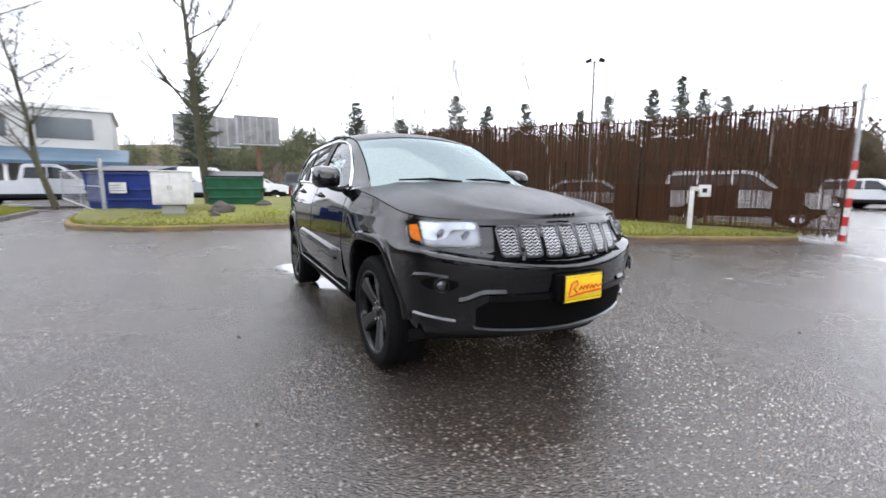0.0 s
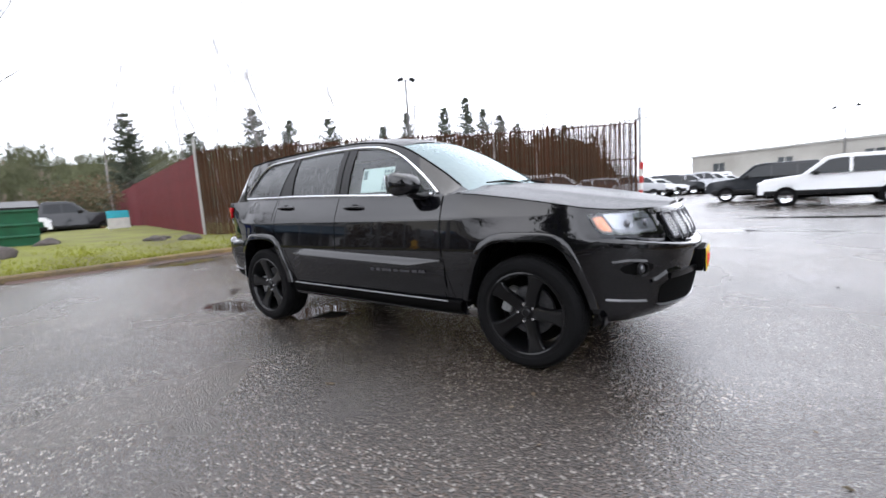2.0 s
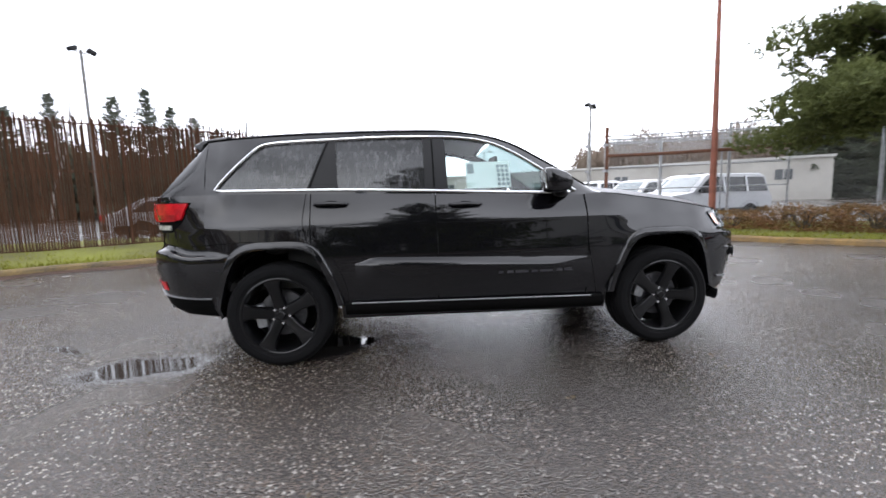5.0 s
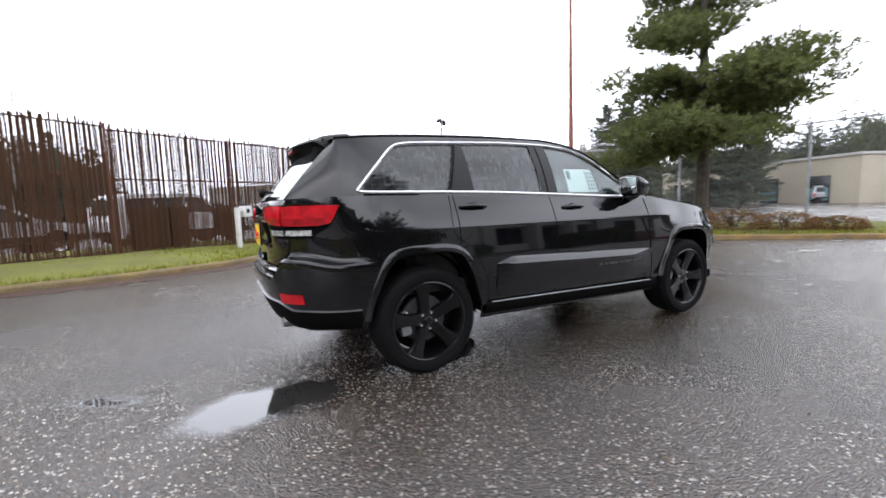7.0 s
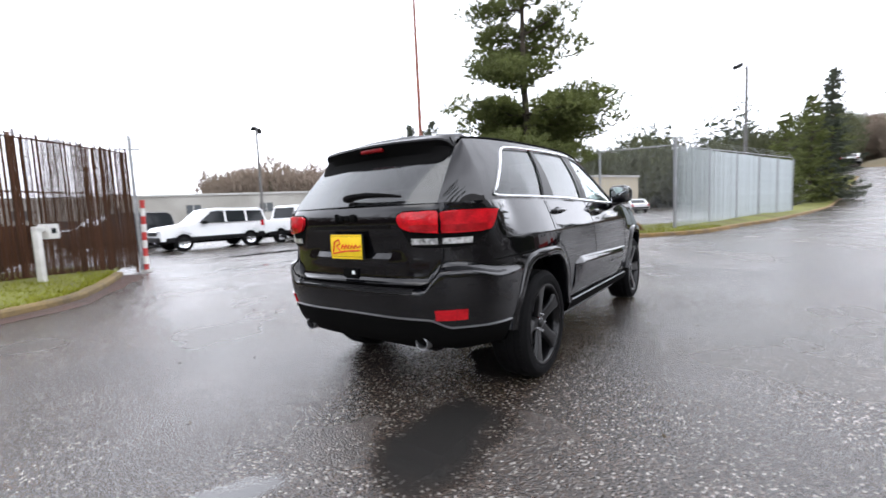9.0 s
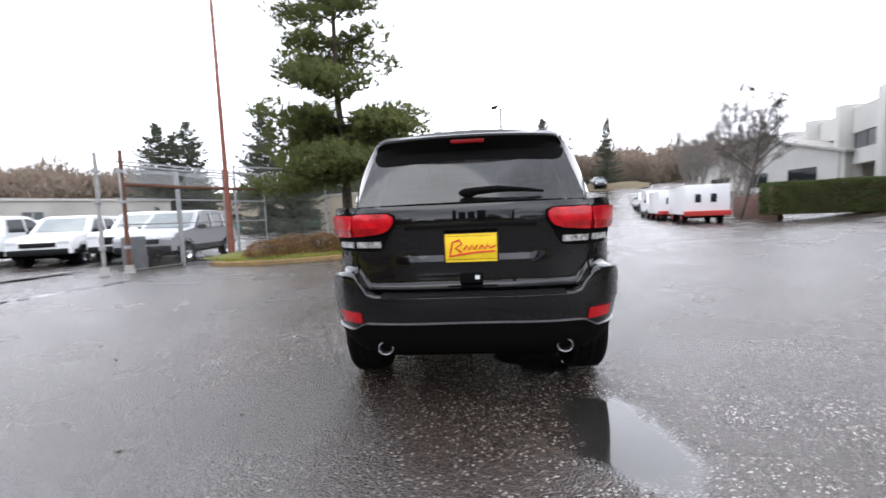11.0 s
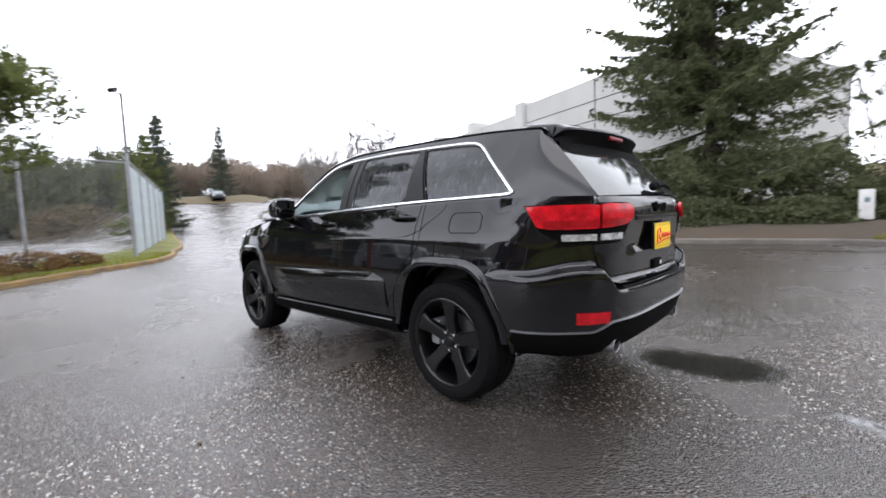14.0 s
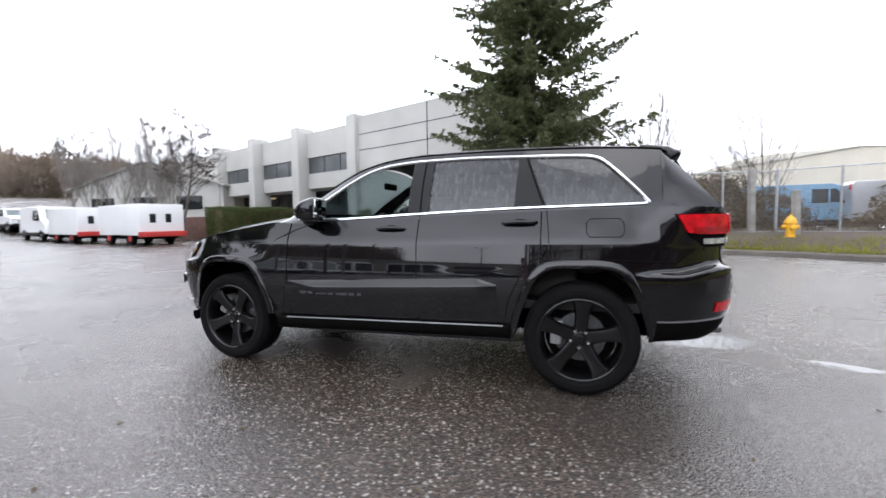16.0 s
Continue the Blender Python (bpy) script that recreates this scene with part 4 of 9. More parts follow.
        bm = tube(bmesh.new(), [(-0.94 + 1.80 * k / 20, s * 0.930, 0.456 - 0.033 * k / 20) for k in range(21)], 0.0055, 6)
        part("sill_trim", bm, BRUSHED, car, "thin satin strip along the sill")
        # handles
        for x, z in ((-0.085, 1.147), (-1.055, 1.178)):
            y = skin(spot_x(x), z).y
            bm = tube(bmesh.new(), [(x + 0.118, s * (y - 0.004), z - 0.006), (x + 0.098, s * (y + 0.020), z - 0.002), (x, s * (y + 0.030), z + 0.003), (x - 0.098, s * (y + 0.020), z), (x - 0.118, s * (y - 0.004), z - 0.004)], [0.012, 0.014, 0.015, 0.014, 0.012], 8)
            handle = part("door_handle", bm, PAINT, car)
            bm = bmesh.new()
            bmesh.ops.create_uvsphere(bm, u_segments=14, v_segments=8, radius=1, matrix=Matrix.LocRotScale((x, s * (y - 0.004), z - 0.006), None, (0.068, 0.009, 0.030)))
            part("handle_recess", bm, SEAM, handle)
        # mirrors
        bm = bmesh.new()
        bmesh.ops.create_uvsphere(bm, u_segments=24, v_segments=14, radius=1)
        for v in bm.verts:
            c = v.co
            x, y, z = (math.copysign(abs(a) ** 0.55, a) for a in c)
            k = (x + 1) / 2
            v.co = (x * 0.108 - 0.012 * abs(z), y * 0.118 * (1 - 0.36 * k * k), z * 0.094 * (1 - 0.40 * k * k) - 0.024 * k)
        bmesh.ops.transform(bm, matrix=pose(0.582, s * 0.975, 1.308, 0, 0, s * 6), verts=bm.verts)
        mirror = part("door_mirror", bm, PAINT, car, "gloss black door mirror")
        bm = bmesh.new()
        rows = [[bm.verts.new((x + 0.045 * math.cos(a) * k, s * y, z + 0.020 * math.sin(a) * k)) for a in (2 * math.pi * j / 10 for j in range(11))] for x, y, z, k in ((0.655, 0.845, 1.205, 1.5), (0.640, 0.90, 1.200, 1.15), (0.615, 0.95, 1.212, 1.0), (0.60, 0.99, 1.235, 1.0))]
        grid_faces(bm, rows)
        bmesh.ops.recalc_face_normals(bm, faces=bm.faces)
        part("mirror_foot", bm, PLASTIC, mirror)
        bm = bmesh.new()
        box(bm, 0.470, -0.092, -0.070, 0.476, 0.092, 0.066, 0.002)
        bmesh.ops.transform(bm, matrix=pose(0, s * 0.980, 1.308) @ Matrix.Translation((0.473, 0, 0)) @ pose(0, 0, 0, 0, -7, s * 6) @ Matrix.Translation((-0.473, 0, 0)), verts=bm.verts)
        part("mirror_pane", bm, MIRROR, mirror)
        # drip line along the roof
        pts = [(x, s * (upper_point(x, 1).y + 0.002), upper_point(x, 1).z + 0.002) for x in [-1.98 + 0.06 * i for i in range(50)] if x < 0.95]
        part("roof_seam", tube(bmesh.new(), pts, 0.006, 5), SEAM, car)
        # door badge: faint plain bars
        for k in range(9):
            bm = bmesh.new()
            x0 = 0.14 + 0.062 * k
            y = surface_y(x0, 0.64) + 0.030
            box(bm, x0, s * y - 0.004, 0.632, x0 + 0.035 + 0.012 * (k % 3), s * y + 0.003, 0.652)
            part("door_badge", bm, SATIN, car)
        # bonnet shut line on the wing
        pts = []
        for i, (p, n) in enumerate(HALF):
            if 0.98 < p.x < 2.16:
                q = skin(i, BELT(p.x) - 0.004, 0.001, s)
                pts.append(q)
        part("bonnet_gap", tube(bmesh.new(), pts, 0.0035, 5), SEAM, car)


def car_front():
    grille = thing("grille", "", "")
    grille.parent = car
    c0, c1 = spot_y(0.475), spot_y(0.0)
    for s in (1, -1):
        bm = skin_patch(bmesh.new(), c0, c1, lambda t: 0.822 - 0.012 * t, lambda t: 1.018, 0.004, s, 16, 6)
        part("grille_back", bm, SEAM, grille)
        bm = skin_patch(bmesh.new(), spot_y(0.565), c1, lambda t: 1.008, lambda t: 1.026, 0.016, s, 18, 2, 0.02)
        part("grille_rail", bm, PAINT, grille)
    for k in range(-3, 4):
        yc, hw = k * 0.130, 0.051

        def at(y, z, off):
            q = skin(spot_y(min(0.5, abs(y))), z, off)
            return Vector((q.x, y, z))
        z0 = 0.832 + 0.010 * (abs(k) / 3) ** 2
        bm = bmesh.new()
        corners = [(-hw + 0.014, z0), (hw - 0.014, z0), (hw - 0.002, z0 + 0.014), (hw + 0.003, 0.984), (hw - 0.008, 0.999), (-hw + 0.008, 0.999), (-hw - 0.003, 0.984), (-hw + 0.002, z0 + 0.014)]
        tube(bm, [at(yc + a, z, 0.016) for a, z in corners + corners[:1]], 0.0085, 6, cap=False)
        slot = part("grille_slot", bm, SATIN, grille, "dark metal slot surround")
        bm = bmesh.new()
        for j in range(9):
            z = z0 + 0.014 + 0.0172 * j
            tube(bm, [at(yc - hw + 2 * hw * m / 6, z + (0.006 if m % 2 else -0.005), 0.009) for m in range(7)], 0.0052, 4, cap=False)
        part("slot_mesh", bm, MESHGREY, slot, "silver honeycomb mesh")
        if k < 3:
            bm = bmesh.new()
            rows = [[bm.verts.new(at(yc + 0.065 + d, z, o)) for d, o in ((-0.016, 0.010), (-0.010, 0.020), (0.010, 0.020), (0.016, 0.010))] for z in (0.818, 0.88, 0.95, 1.012)]
            grid_faces(bm, rows)
            face_out(bm)
            part("grille_bar", bm, PAINT, grille)
    # headlamps: a dark housing, bright reflectors with a projector, an amber marker, a clear cover
    for s in (1, -1):
        outline = [(("x", 1.880), 1.022), (("x", 1.910), 0.960), (("x", 1.945), 0.915), (("x", 2.02), 0.900), (0.70, 0.893), (0.60, 0.893), (0.552, 0.900), (0.540, 0.940), (0.550, 1.005), (0.572, 1.028), (0.66, 1.032), (0.74, 1.034), (("x", 1.98), 1.034)]
        lamp = part("headlight", skin_shape(outline, 0.004, s), SEAM, car, "clear headlight with amber side marker")
        marker = [(("x", 1.905), 1.005), (("x", 1.93), 0.950), (("x", 1.96), 0.925), (("x", 2.0), 0.918), (("x", 1.985), 0.960), (("x", 1.955), 1.010)]
        part("side_marker", skin_shape(marker, 0.009, s, inner=4), AMBER, lamp, "amber side marker")
        brow = [(("x", 1.965), 1.022), (("x", 1.995), 0.970), (("x", 2.02), 0.932), (0.72, 0.935), (0.68, 0.985), (0.62, 0.988), (0.570, 0.985), (0.575, 1.018), (0.66, 1.024)]
        part("reflector", skin_shape(brow, 0.008, s, inner=5), REFLECTOR, lamp, "bright upper reflector")
        lower = [(("x", 2.01), 0.928), (("x", 2.03), 0.910), (0.70, 0.902), (0.60, 0.902), (0.560, 0.910), (0.553, 0.945), (0.562, 0.980), (0.62, 0.982), (0.68, 0.965)]
        part("reflector", skin_shape(lower, 0.006, s, inner=5), LAMP_SMOKE, lamp, "smoky lower reflector")
        for y, z, r in ((0.735, 0.957, 0.030), (0.618, 0.950, 0.026)):
            p = skin(spot_y(y), z, 0.004, s)
            bm = bmesh.new()
            bmesh.ops.create_uvsphere(bm, u_segments=16, v_segments=10, radius=r, matrix=Matrix.Translation(p) @ Matrix.Diagonal((0.5, 1, 1, 1)))
            part("projector", bm, LAMP_SMOKE, lamp, "smoky projector lens")
            ringp = [p + Vector((0.012, (r + 0.003) * math.cos(a), (r + 0.003) * math.sin(a))) for a in (2 * math.pi * k / 18 for k in range(19))]
            part("projector_ring", tube(bmesh.new(), ringp, 0.0022, 5, cap=False), REFLECTOR, lamp)
        lens = part("lens", skin_shape(outline, 0.017, s, thick=0.012), LENS, lamp)
        lens.visible_shadow = False
        # fog lamp in an eye-shaped pocket
        pocket = [(0.800, 0.700), (0.785, 0.672), (0.74, 0.655), (0.68, 0.660), (0.645, 0.690), (0.65, 0.712), (0.70, 0.728), (0.77, 0.725)]
        fog = part("fog_lamp", skin_shape(pocket, 0.002, s, inner=4), SEAM, car, "round fog lamp in a black pocket")
        p = skin(spot_y(0.715), 0.690, 0.004, s)
        d = Vector((0.80, s * 0.60, 0))
        u = Vector((-d.y, d.x, 0))
        bm = bmesh.new()
        bmesh.ops.create_uvsphere(bm, u_segments=18, v_segments=10, radius=0.032, matrix=Matrix.Translation(p) @ Matrix.Diagonal((0.5, 1, 0.9, 1)))
        part("fog_lens", bm, LAMP_SMOKE, fog, "clear fog lamp lens")
        ringp = [p + d * 0.012 + (u * math.cos(a) + Vector((0, 0, 1)) * math.sin(a)) * 0.038 for a in (2 * math.pi * k / 20 for k in range(21))]
        part("fog_ring", tube(bmesh.new(), ringp, 0.006, 6, cap=False), PLASTIC, fog)
        skin_ledge("fog_brow", spot_y(0.825), spot_y(0.69), lambda t: 0.744 - 0.010 * abs(2 * t - 0.8), 0.016, 0.014, PAINT, s, "", 12)
        # lower intake, its sloping shoulder and the bright lip
        bm = skin_patch(bmesh.new(), spot_y(0.565), spot_y(0.0), lambda t: 0.446 - 0.034 * t ** 0.6, lambda t: 0.555 + 0.046 * min(1, t * 6), 0.003, s, 18, 4)
        part("lower_intake", bm, SEAM, car, "black lower air intake")
        skin_ledge("intake_brow", spot_y(0.645), spot_y(0.42), lambda t: 0.600 + 0.045 * step(0, 0.6, t), 0.026 * 1.0, 0.014, PAINT, s, "", 16)
        part("bumper_bar", skin_patch(bmesh.new(), spot_y(0.50), spot_y(0.0), lambda t: 0.596, lambda t: 0.632, 0.012, s, 14, 3, 0.012), SPOILER_PAINT, car)
        skin_ledge("front_lip", spot_y(0.575), spot_y(0.0), lambda t: 0.442 - 0.038 * t ** 0.6, 0.008, 0.014, BRUSHED, s, "bright lower lip", 24)
        skin_ledge("front_lip", spot_x(1.96), spot_y(0.66), lambda t: 0.505 - 0.026 * t, 0.012, 0.014, BRUSHED, s, "satin strip on the front bumper", 14)
        # air dam below and the flap before the wheel
        bm = skin_patch(bmesh.new(), spot_x(1.92), spot_y(0.0), lambda t: 0.27 + 0.06 * t, lambda t: 0.44 - 0.04 * t, -0.07, s, 20, 3)
        part("air_dam", bm, PLASTIC, car)
        bm = bmesh.new()
        rows = [[bm.verts.new((x + dx, s * y, z)) for y in (0.60, 0.70, 0.80, 0.86)] for x, dx, z in ((1.96, 0, 0.40), (1.955, 0.0, 0.345), (1.940, 0.0, 0.325), (1.932, 0, 0.322), (1.94, 0, 0.345), (1.945, 0, 0.40))]
        grid_faces(bm, rows)
        part("air_flap", bm, PLASTIC, car, "black flap before the front wheel")
    plate("front_plate", 2.425, 0.015, 0.656, 1)
    bm = bmesh.new()
    box(bm, 2.36, -0.165, 0.585, 2.415, 0.195, 0.735, 0.008)
    part("plate_carrier", bm, SEAM, car)
    # plain raised mark on the bonnet's front edge
    for k in range(5):
        bm = bmesh.new()
        y = -0.085 + 0.036 * k
        tube(bm, [(2.268, y, 1.056), (2.272, y + 0.012, 1.066), (2.262, y + 0.024, 1.052)], 0.006, 5)
        part("bonnet_badge", bm, SEAM, car)
    # wipers and cowl
    for y0, y1 in ((0.52, -0.02), (0.02, -0.52)):
        bm = tube(bmesh.new(), [(1.06, y0 * 0.98, 1.262), (1.03, (y0 + y1) / 2, 1.285), (1.01, y1, 1.275)], [0.012, 0.010, 0.006], 6)
        part("wiper", bm, SEAM, car, "black wiper arm")
    bm = bmesh.new()
    rows = [[bm.verts.new((x + 0.05 * (1 - t * t), 0.70 * t, z + 0.03 * (1 - t * t))) for t in (k / 8 for k in range(-8, 9))] for x, z in ((1.02, 1.215), (0.90, 1.20), (0.88, 1.12))]
    grid_faces(bm, rows)
    part("cowl", bm, SEAM, car)


def plate(name, x, y, z, way):
    """A yellow dealer plate in a black frame; its unreadable writing and brand are plain strokes."""
    bm = bmesh.new()
    box(bm, -0.008, -0.150, -0.080, 0.006, 0.150, 0.080, 0.006)
    ob = part(name, bm, PLASTIC, car, "yellow dealer plate with a red flourish")
    ob.matrix_basis = pose(x, y, z, 0, 0, 0 if way > 0 else 180)
    bm = bmesh.new()
    box(bm, 0.006, -0.141, -0.062, 0.011, 0.141, 0.062, 0.002)
    part("plate_face", bm, YELLOW, ob)
    for zz in (0.070, -0.071):
        bm = bmesh.new()
        box(bm, 0.006, -0.14, zz - 0.006, 0.0085, 0.14, zz + 0.006)
        part("frame_strip", bm, YELLOW, ob)
    strokes = ([(-0.115, -0.035), (-0.10, 0.03), (-0.06, 0.045), (-0.05, 0.02), (-0.085, 0.0), (-0.05, -0.025)], [(-0.04, -0.012), (-0.022, 0.012), (-0.01, -0.012), (0.005, 0.012), (0.02, -0.01), (0.035, 0.014)],
               [(0.045, -0.01), (0.06, 0.012), (0.075, -0.01), (0.09, 0.012), (0.105, -0.005), (0.135, 0.008)], [(-0.12, -0.045), (0.0, -0.028), (0.13, -0.022)])
    for st in strokes:
        bm = tube(bmesh.new(), [(0.0115, a, b) for a, b in st], 0.0055, 5)
        part("red_stroke", bm, REDINK, ob)
    return ob


def car_rear():
    for s in (1, -1):
        housing = [(("x", -2.02), 1.218), (("x", -2.06), 1.15), (("x", -2.10), 1.080), (("x", -2.18), 1.030), (0.78, 1.008), (0.62, 1.004), (0.51, 1.010), (0.475, 1.045), (0.44, 1.105), (0.410, 1.150), (0.412, 1.205), (0.45, 1.220), (0.62, 1.222), (0.78, 1.222)]
        tail = part("tail_light", skin_shape(housing, 0.003, s, False), SEAM, car, "red tail light with a clear lower strip")
        outer = [(("x", -2.035), 1.212), (("x", -2.065), 1.150), (("x", -2.095), 1.100), (("x", -2.15), 1.090), (0.78, 1.088), (0.70, 1.088), (0.667, 1.090), (0.664, 1.15), (0.665, 1.210), (0.72, 1.214), (0.80, 1.215)]
        inner = [(0.648, 1.090), (0.58, 1.094), (0.50, 1.102), (0.455, 1.118), (0.425, 1.155), (0.424, 1.195), (0.452, 1.212), (0.56, 1.214), (0.646, 1.213), (0.650, 1.15)]
        for loop in (outer, inner):
            part("red_lens", skin_shape(loop, 0.020, s, False, 0.018), RED_LENS, tail)
        # added bands: the lens's dimmer lower part painted in deeper red
        for a, b, z0, z1 in (((spot_x(-2.12), spot_y(0.668, False), 1.096, 1.135)), (spot_y(0.645, False), spot_y(0.50, False), 1.104, 1.138)):
            part("shaded_lens_band", skin_patch(bmesh.new(), a, b, lambda t: z0, lambda t: z1, 0.0225, s, 12, 2, 0.004), RED_SHADED, tail, "deeper red band for the less lit lower part of the lens")
        for a, b in ((spot_x(-2.20), spot_y(0.668, False)), (spot_y(0.645, False), spot_y(0.50, False))):
            part("clear_lens", skin_patch(bmesh.new(), a, b, lambda t: 1.026, lambda t: 1.060, 0.013, s, 10, 3, 0.010), CLEAR_STRIP, tail, "clear reversing light")
        part("rear_reflector", skin_patch(bmesh.new(), spot_y(0.752, False), spot_y(0.622, False), lambda t: 0.592, lambda t: 0.655, 0.008, s, 8, 2, 0.010), RED_LENS, car, "red bumper reflector")
        # bright bumper line: it climbs between the reflectors and runs level across the middle
        def strip(i0, i1, z0, z1, n):
            skin_ledge("bumper_trim", i0, i1, lambda t: z0 + (z1 - z0) * step(0, 1, t), 0.007, 0.013, BRUSHED, s, "thin bright strip across the rear bumper", n)
        strip(spot_x(-1.93), spot_y(0.70, False), 0.530, 0.545, 22)
        strip(spot_y(0.70, False), spot_y(0.58, False), 0.545, 0.594, 10)
        strip(spot_y(0.58, False), spot_y(0.0, False), 0.594, 0.600, 20)
        part("diffuser", skin_patch(bmesh.new(), spot_x(-1.93), spot_y(0.70, False), lambda t: 0.385, lambda t: 0.520 + 0.015 * t, 0.004, s, 24, 4), SEAM, car, "matt black lower bumper")
        part("diffuser", skin_patch(bmesh.new(), spot_y(0.70, False), spot_y(0.0, False), lambda t: 0.40, lambda t: 0.535 + 0.055 * step(0, 0.17, t), 0.004, s, 24, 4), SEAM, car)
        # ribbed step on top of the bumper
        for k in range(4):
            z = 0.750 + 0.006 * k
            part("bumper_tread", tube(bmesh.new(), [skin(spot_y(0.50 - 0.025 * j, False), z, 0.003, s) for j in range(21)], 0.0035, 4), TREAD, car, "ribbed black bumper step")
        part("tailgate_seam", tube(bmesh.new(), [skin(spot_y(y, False), z, 0.0, s) for y, z in ((0.672, 1.005), (0.668, 0.95), (0.655, 0.90), (0.630, 0.845), (0.60, 0.800), (0.55, 0.783), (0.40, 0.778), (0.2, 0.777), (0.0, 0.777))], 0.0045, 5), SEAM, car)
        part("tailgate_seam", tube(bmesh.new(), [skin(spot_y(0.656, False), z, 0.001, s) for z in (1.22, 1.24, 1.252)], 0.0035, 5), SEAM, car)
        part("plate_brow", skin_patch(bmesh.new(), spot_y(0.36, False), spot_y(0.0, False), lambda t: 1.118 + 0.006 * t, lambda t: 1.142, 0.006, s, 12, 2, 0.01), SPOILER_PAINT, car)
        # exhaust
        bm = bmesh.new()
        prof = [(0.040, 0.16), (0.040, 0.0), (0.037, -0.003), (0.033, 0.0), (0.032, 0.12)]
        rows = [[bm.verts.new((-2.37 + y, s * 0.512 + r * math.cos(a) * 1.15, 0.438 + r * math.sin(a))) for r, y in prof] for a in (2 * math.pi * k / 24 for k in range(25))]
        grid_faces(bm, rows)
        part("tail_pipe", bm, BRUSHED, car, "polished steel exhaust tip")
    plate("rear_plate", -2.440, -0.003, 1.014, -1)
    bm = bmesh.new()
    box(bm, -2.425, -0.065, 0.815, -2.405, 0.065, 0.870, 0.008)
    part("tailgate_latch", bm, SEAM, car)
    bm = bmesh.new()
    box(bm, -2.430, -0.045, 0.836, -2.422, -0.020, 0.858, 0.003)
    part("latch_button", bm, PAPER, car)
    # plain raised mark on the tailgate
    for y, w, h in ((0.092, 0.020, 0.060), (0.060, 0.040, 0.036), (0.010, 0.040, 0.036), (-0.042, 0.046, 0.048)):
        bm = bmesh.new()
        box(bm, -2.446, y - w, 1.190 - h / 2, -2.426, y, 1.190 + h / 2, 0.009)
        part("tailgate_badge", bm, SEAM, car)
    # spoiler: a thick lip with rounded ends whose black underside falls to the glass
    def on_glass_x(y, z):
        """Where the rear window lies at half width y and height z."""
        p = rear_edge((z - 1.258) / 0.40)
        return p.x - 0.060 * (1 - min(1, abs(y) / p.y) ** 2) * (1 - 0.3 * (z - 1.258) / 0.36)

    def lip(points):
        bm = bmesh.new()
        rows = []
        for k in range(-24, 25):
            t = k / 24
            y = 0.578 * t
            sc = math.sqrt(max(0.0, 1 - max(0, (abs(t) - 0.86) / 0.14) ** 2))
            tip = -2.175 + 0.085 * t * t + 0.05 * (1 - sc)
            row = []
            for kind, a, z in points:
                z = 1.590 + (z - 1.590) * (0.4 + 0.6 * sc) - 0.010 * t * t
                x = a if kind == "roof" else tip + a if kind == "tip" else on_glass_x(y, z) - a
                row.append(bm.verts.new((x, y, z)))
            rows.append(row)
        grid_faces(bm, rows)
        face_out(bm, (-1.9, 0, 1.62))
        return bm
    top = part("spoiler", lip([("roof", -1.86, 1.724), ("roof", -1.95, 1.714), ("roof", -2.04, 1.698), ("tip", 0.030, 1.678), ("tip", 0.004, 1.668), ("tip", 0.0, 1.656)]), SPOILER_PAINT, car, "gloss black roof spoiler")
    part("spoiler_underside", lip([("tip", 0.0, 1.656), ("tip", 0.004, 1.645), ("tip", 0.022, 1.622), ("glass", 0.022, 1.580), ("glass", 0.012, 1.545), ("glass", 0.006, 1.518), ("glass", 0.003, 1.508)]), SEAM, top)
    bm = bmesh.new()
    box(bm, -2.172, -0.10, 1.618, -2.13, 0.10, 1.642, 0.006)
    part("high_brake_light", bm, DARK_RED, car, "red brake light under the spoiler")
    bm = bmesh.new()
    bmesh.ops.create_uvsphere(bm, u_segments=16, v_segments=10, radius=1, matrix=Matrix.LocRotScale((-2.395, 0.0, 1.312), None, (0.022, 0.055, 0.026)))
    tube(bm, [(-2.40, -0.02, 1.318), (-2.40, -0.16, 1.326), (-2.385, -0.30, 1.318), (-2.365, -0.41, 1.306)], [0.022, 0.018, 0.012, 0.007], 8)
    part("rear_wiper", bm, SEAM, car, "black rear wiper arm")
    # fuel flap on the left
    bm = bmesh.new()
    c = [(-1.52, 1.075), (-1.71, 1.075), (-1.735, 1.10), (-1.735, 1.17), (-1.71, 1.195), (-1.525, 1.195), (-1.50, 1.17), (-1.50, 1.10), (-1.52, 1.075)]
    tube(bm, [skin(spot_x(x), z, 0.0) for x, z in c], 0.0032, 5, cap=False)
    part("fuel_flap", bm, SEAM, car)


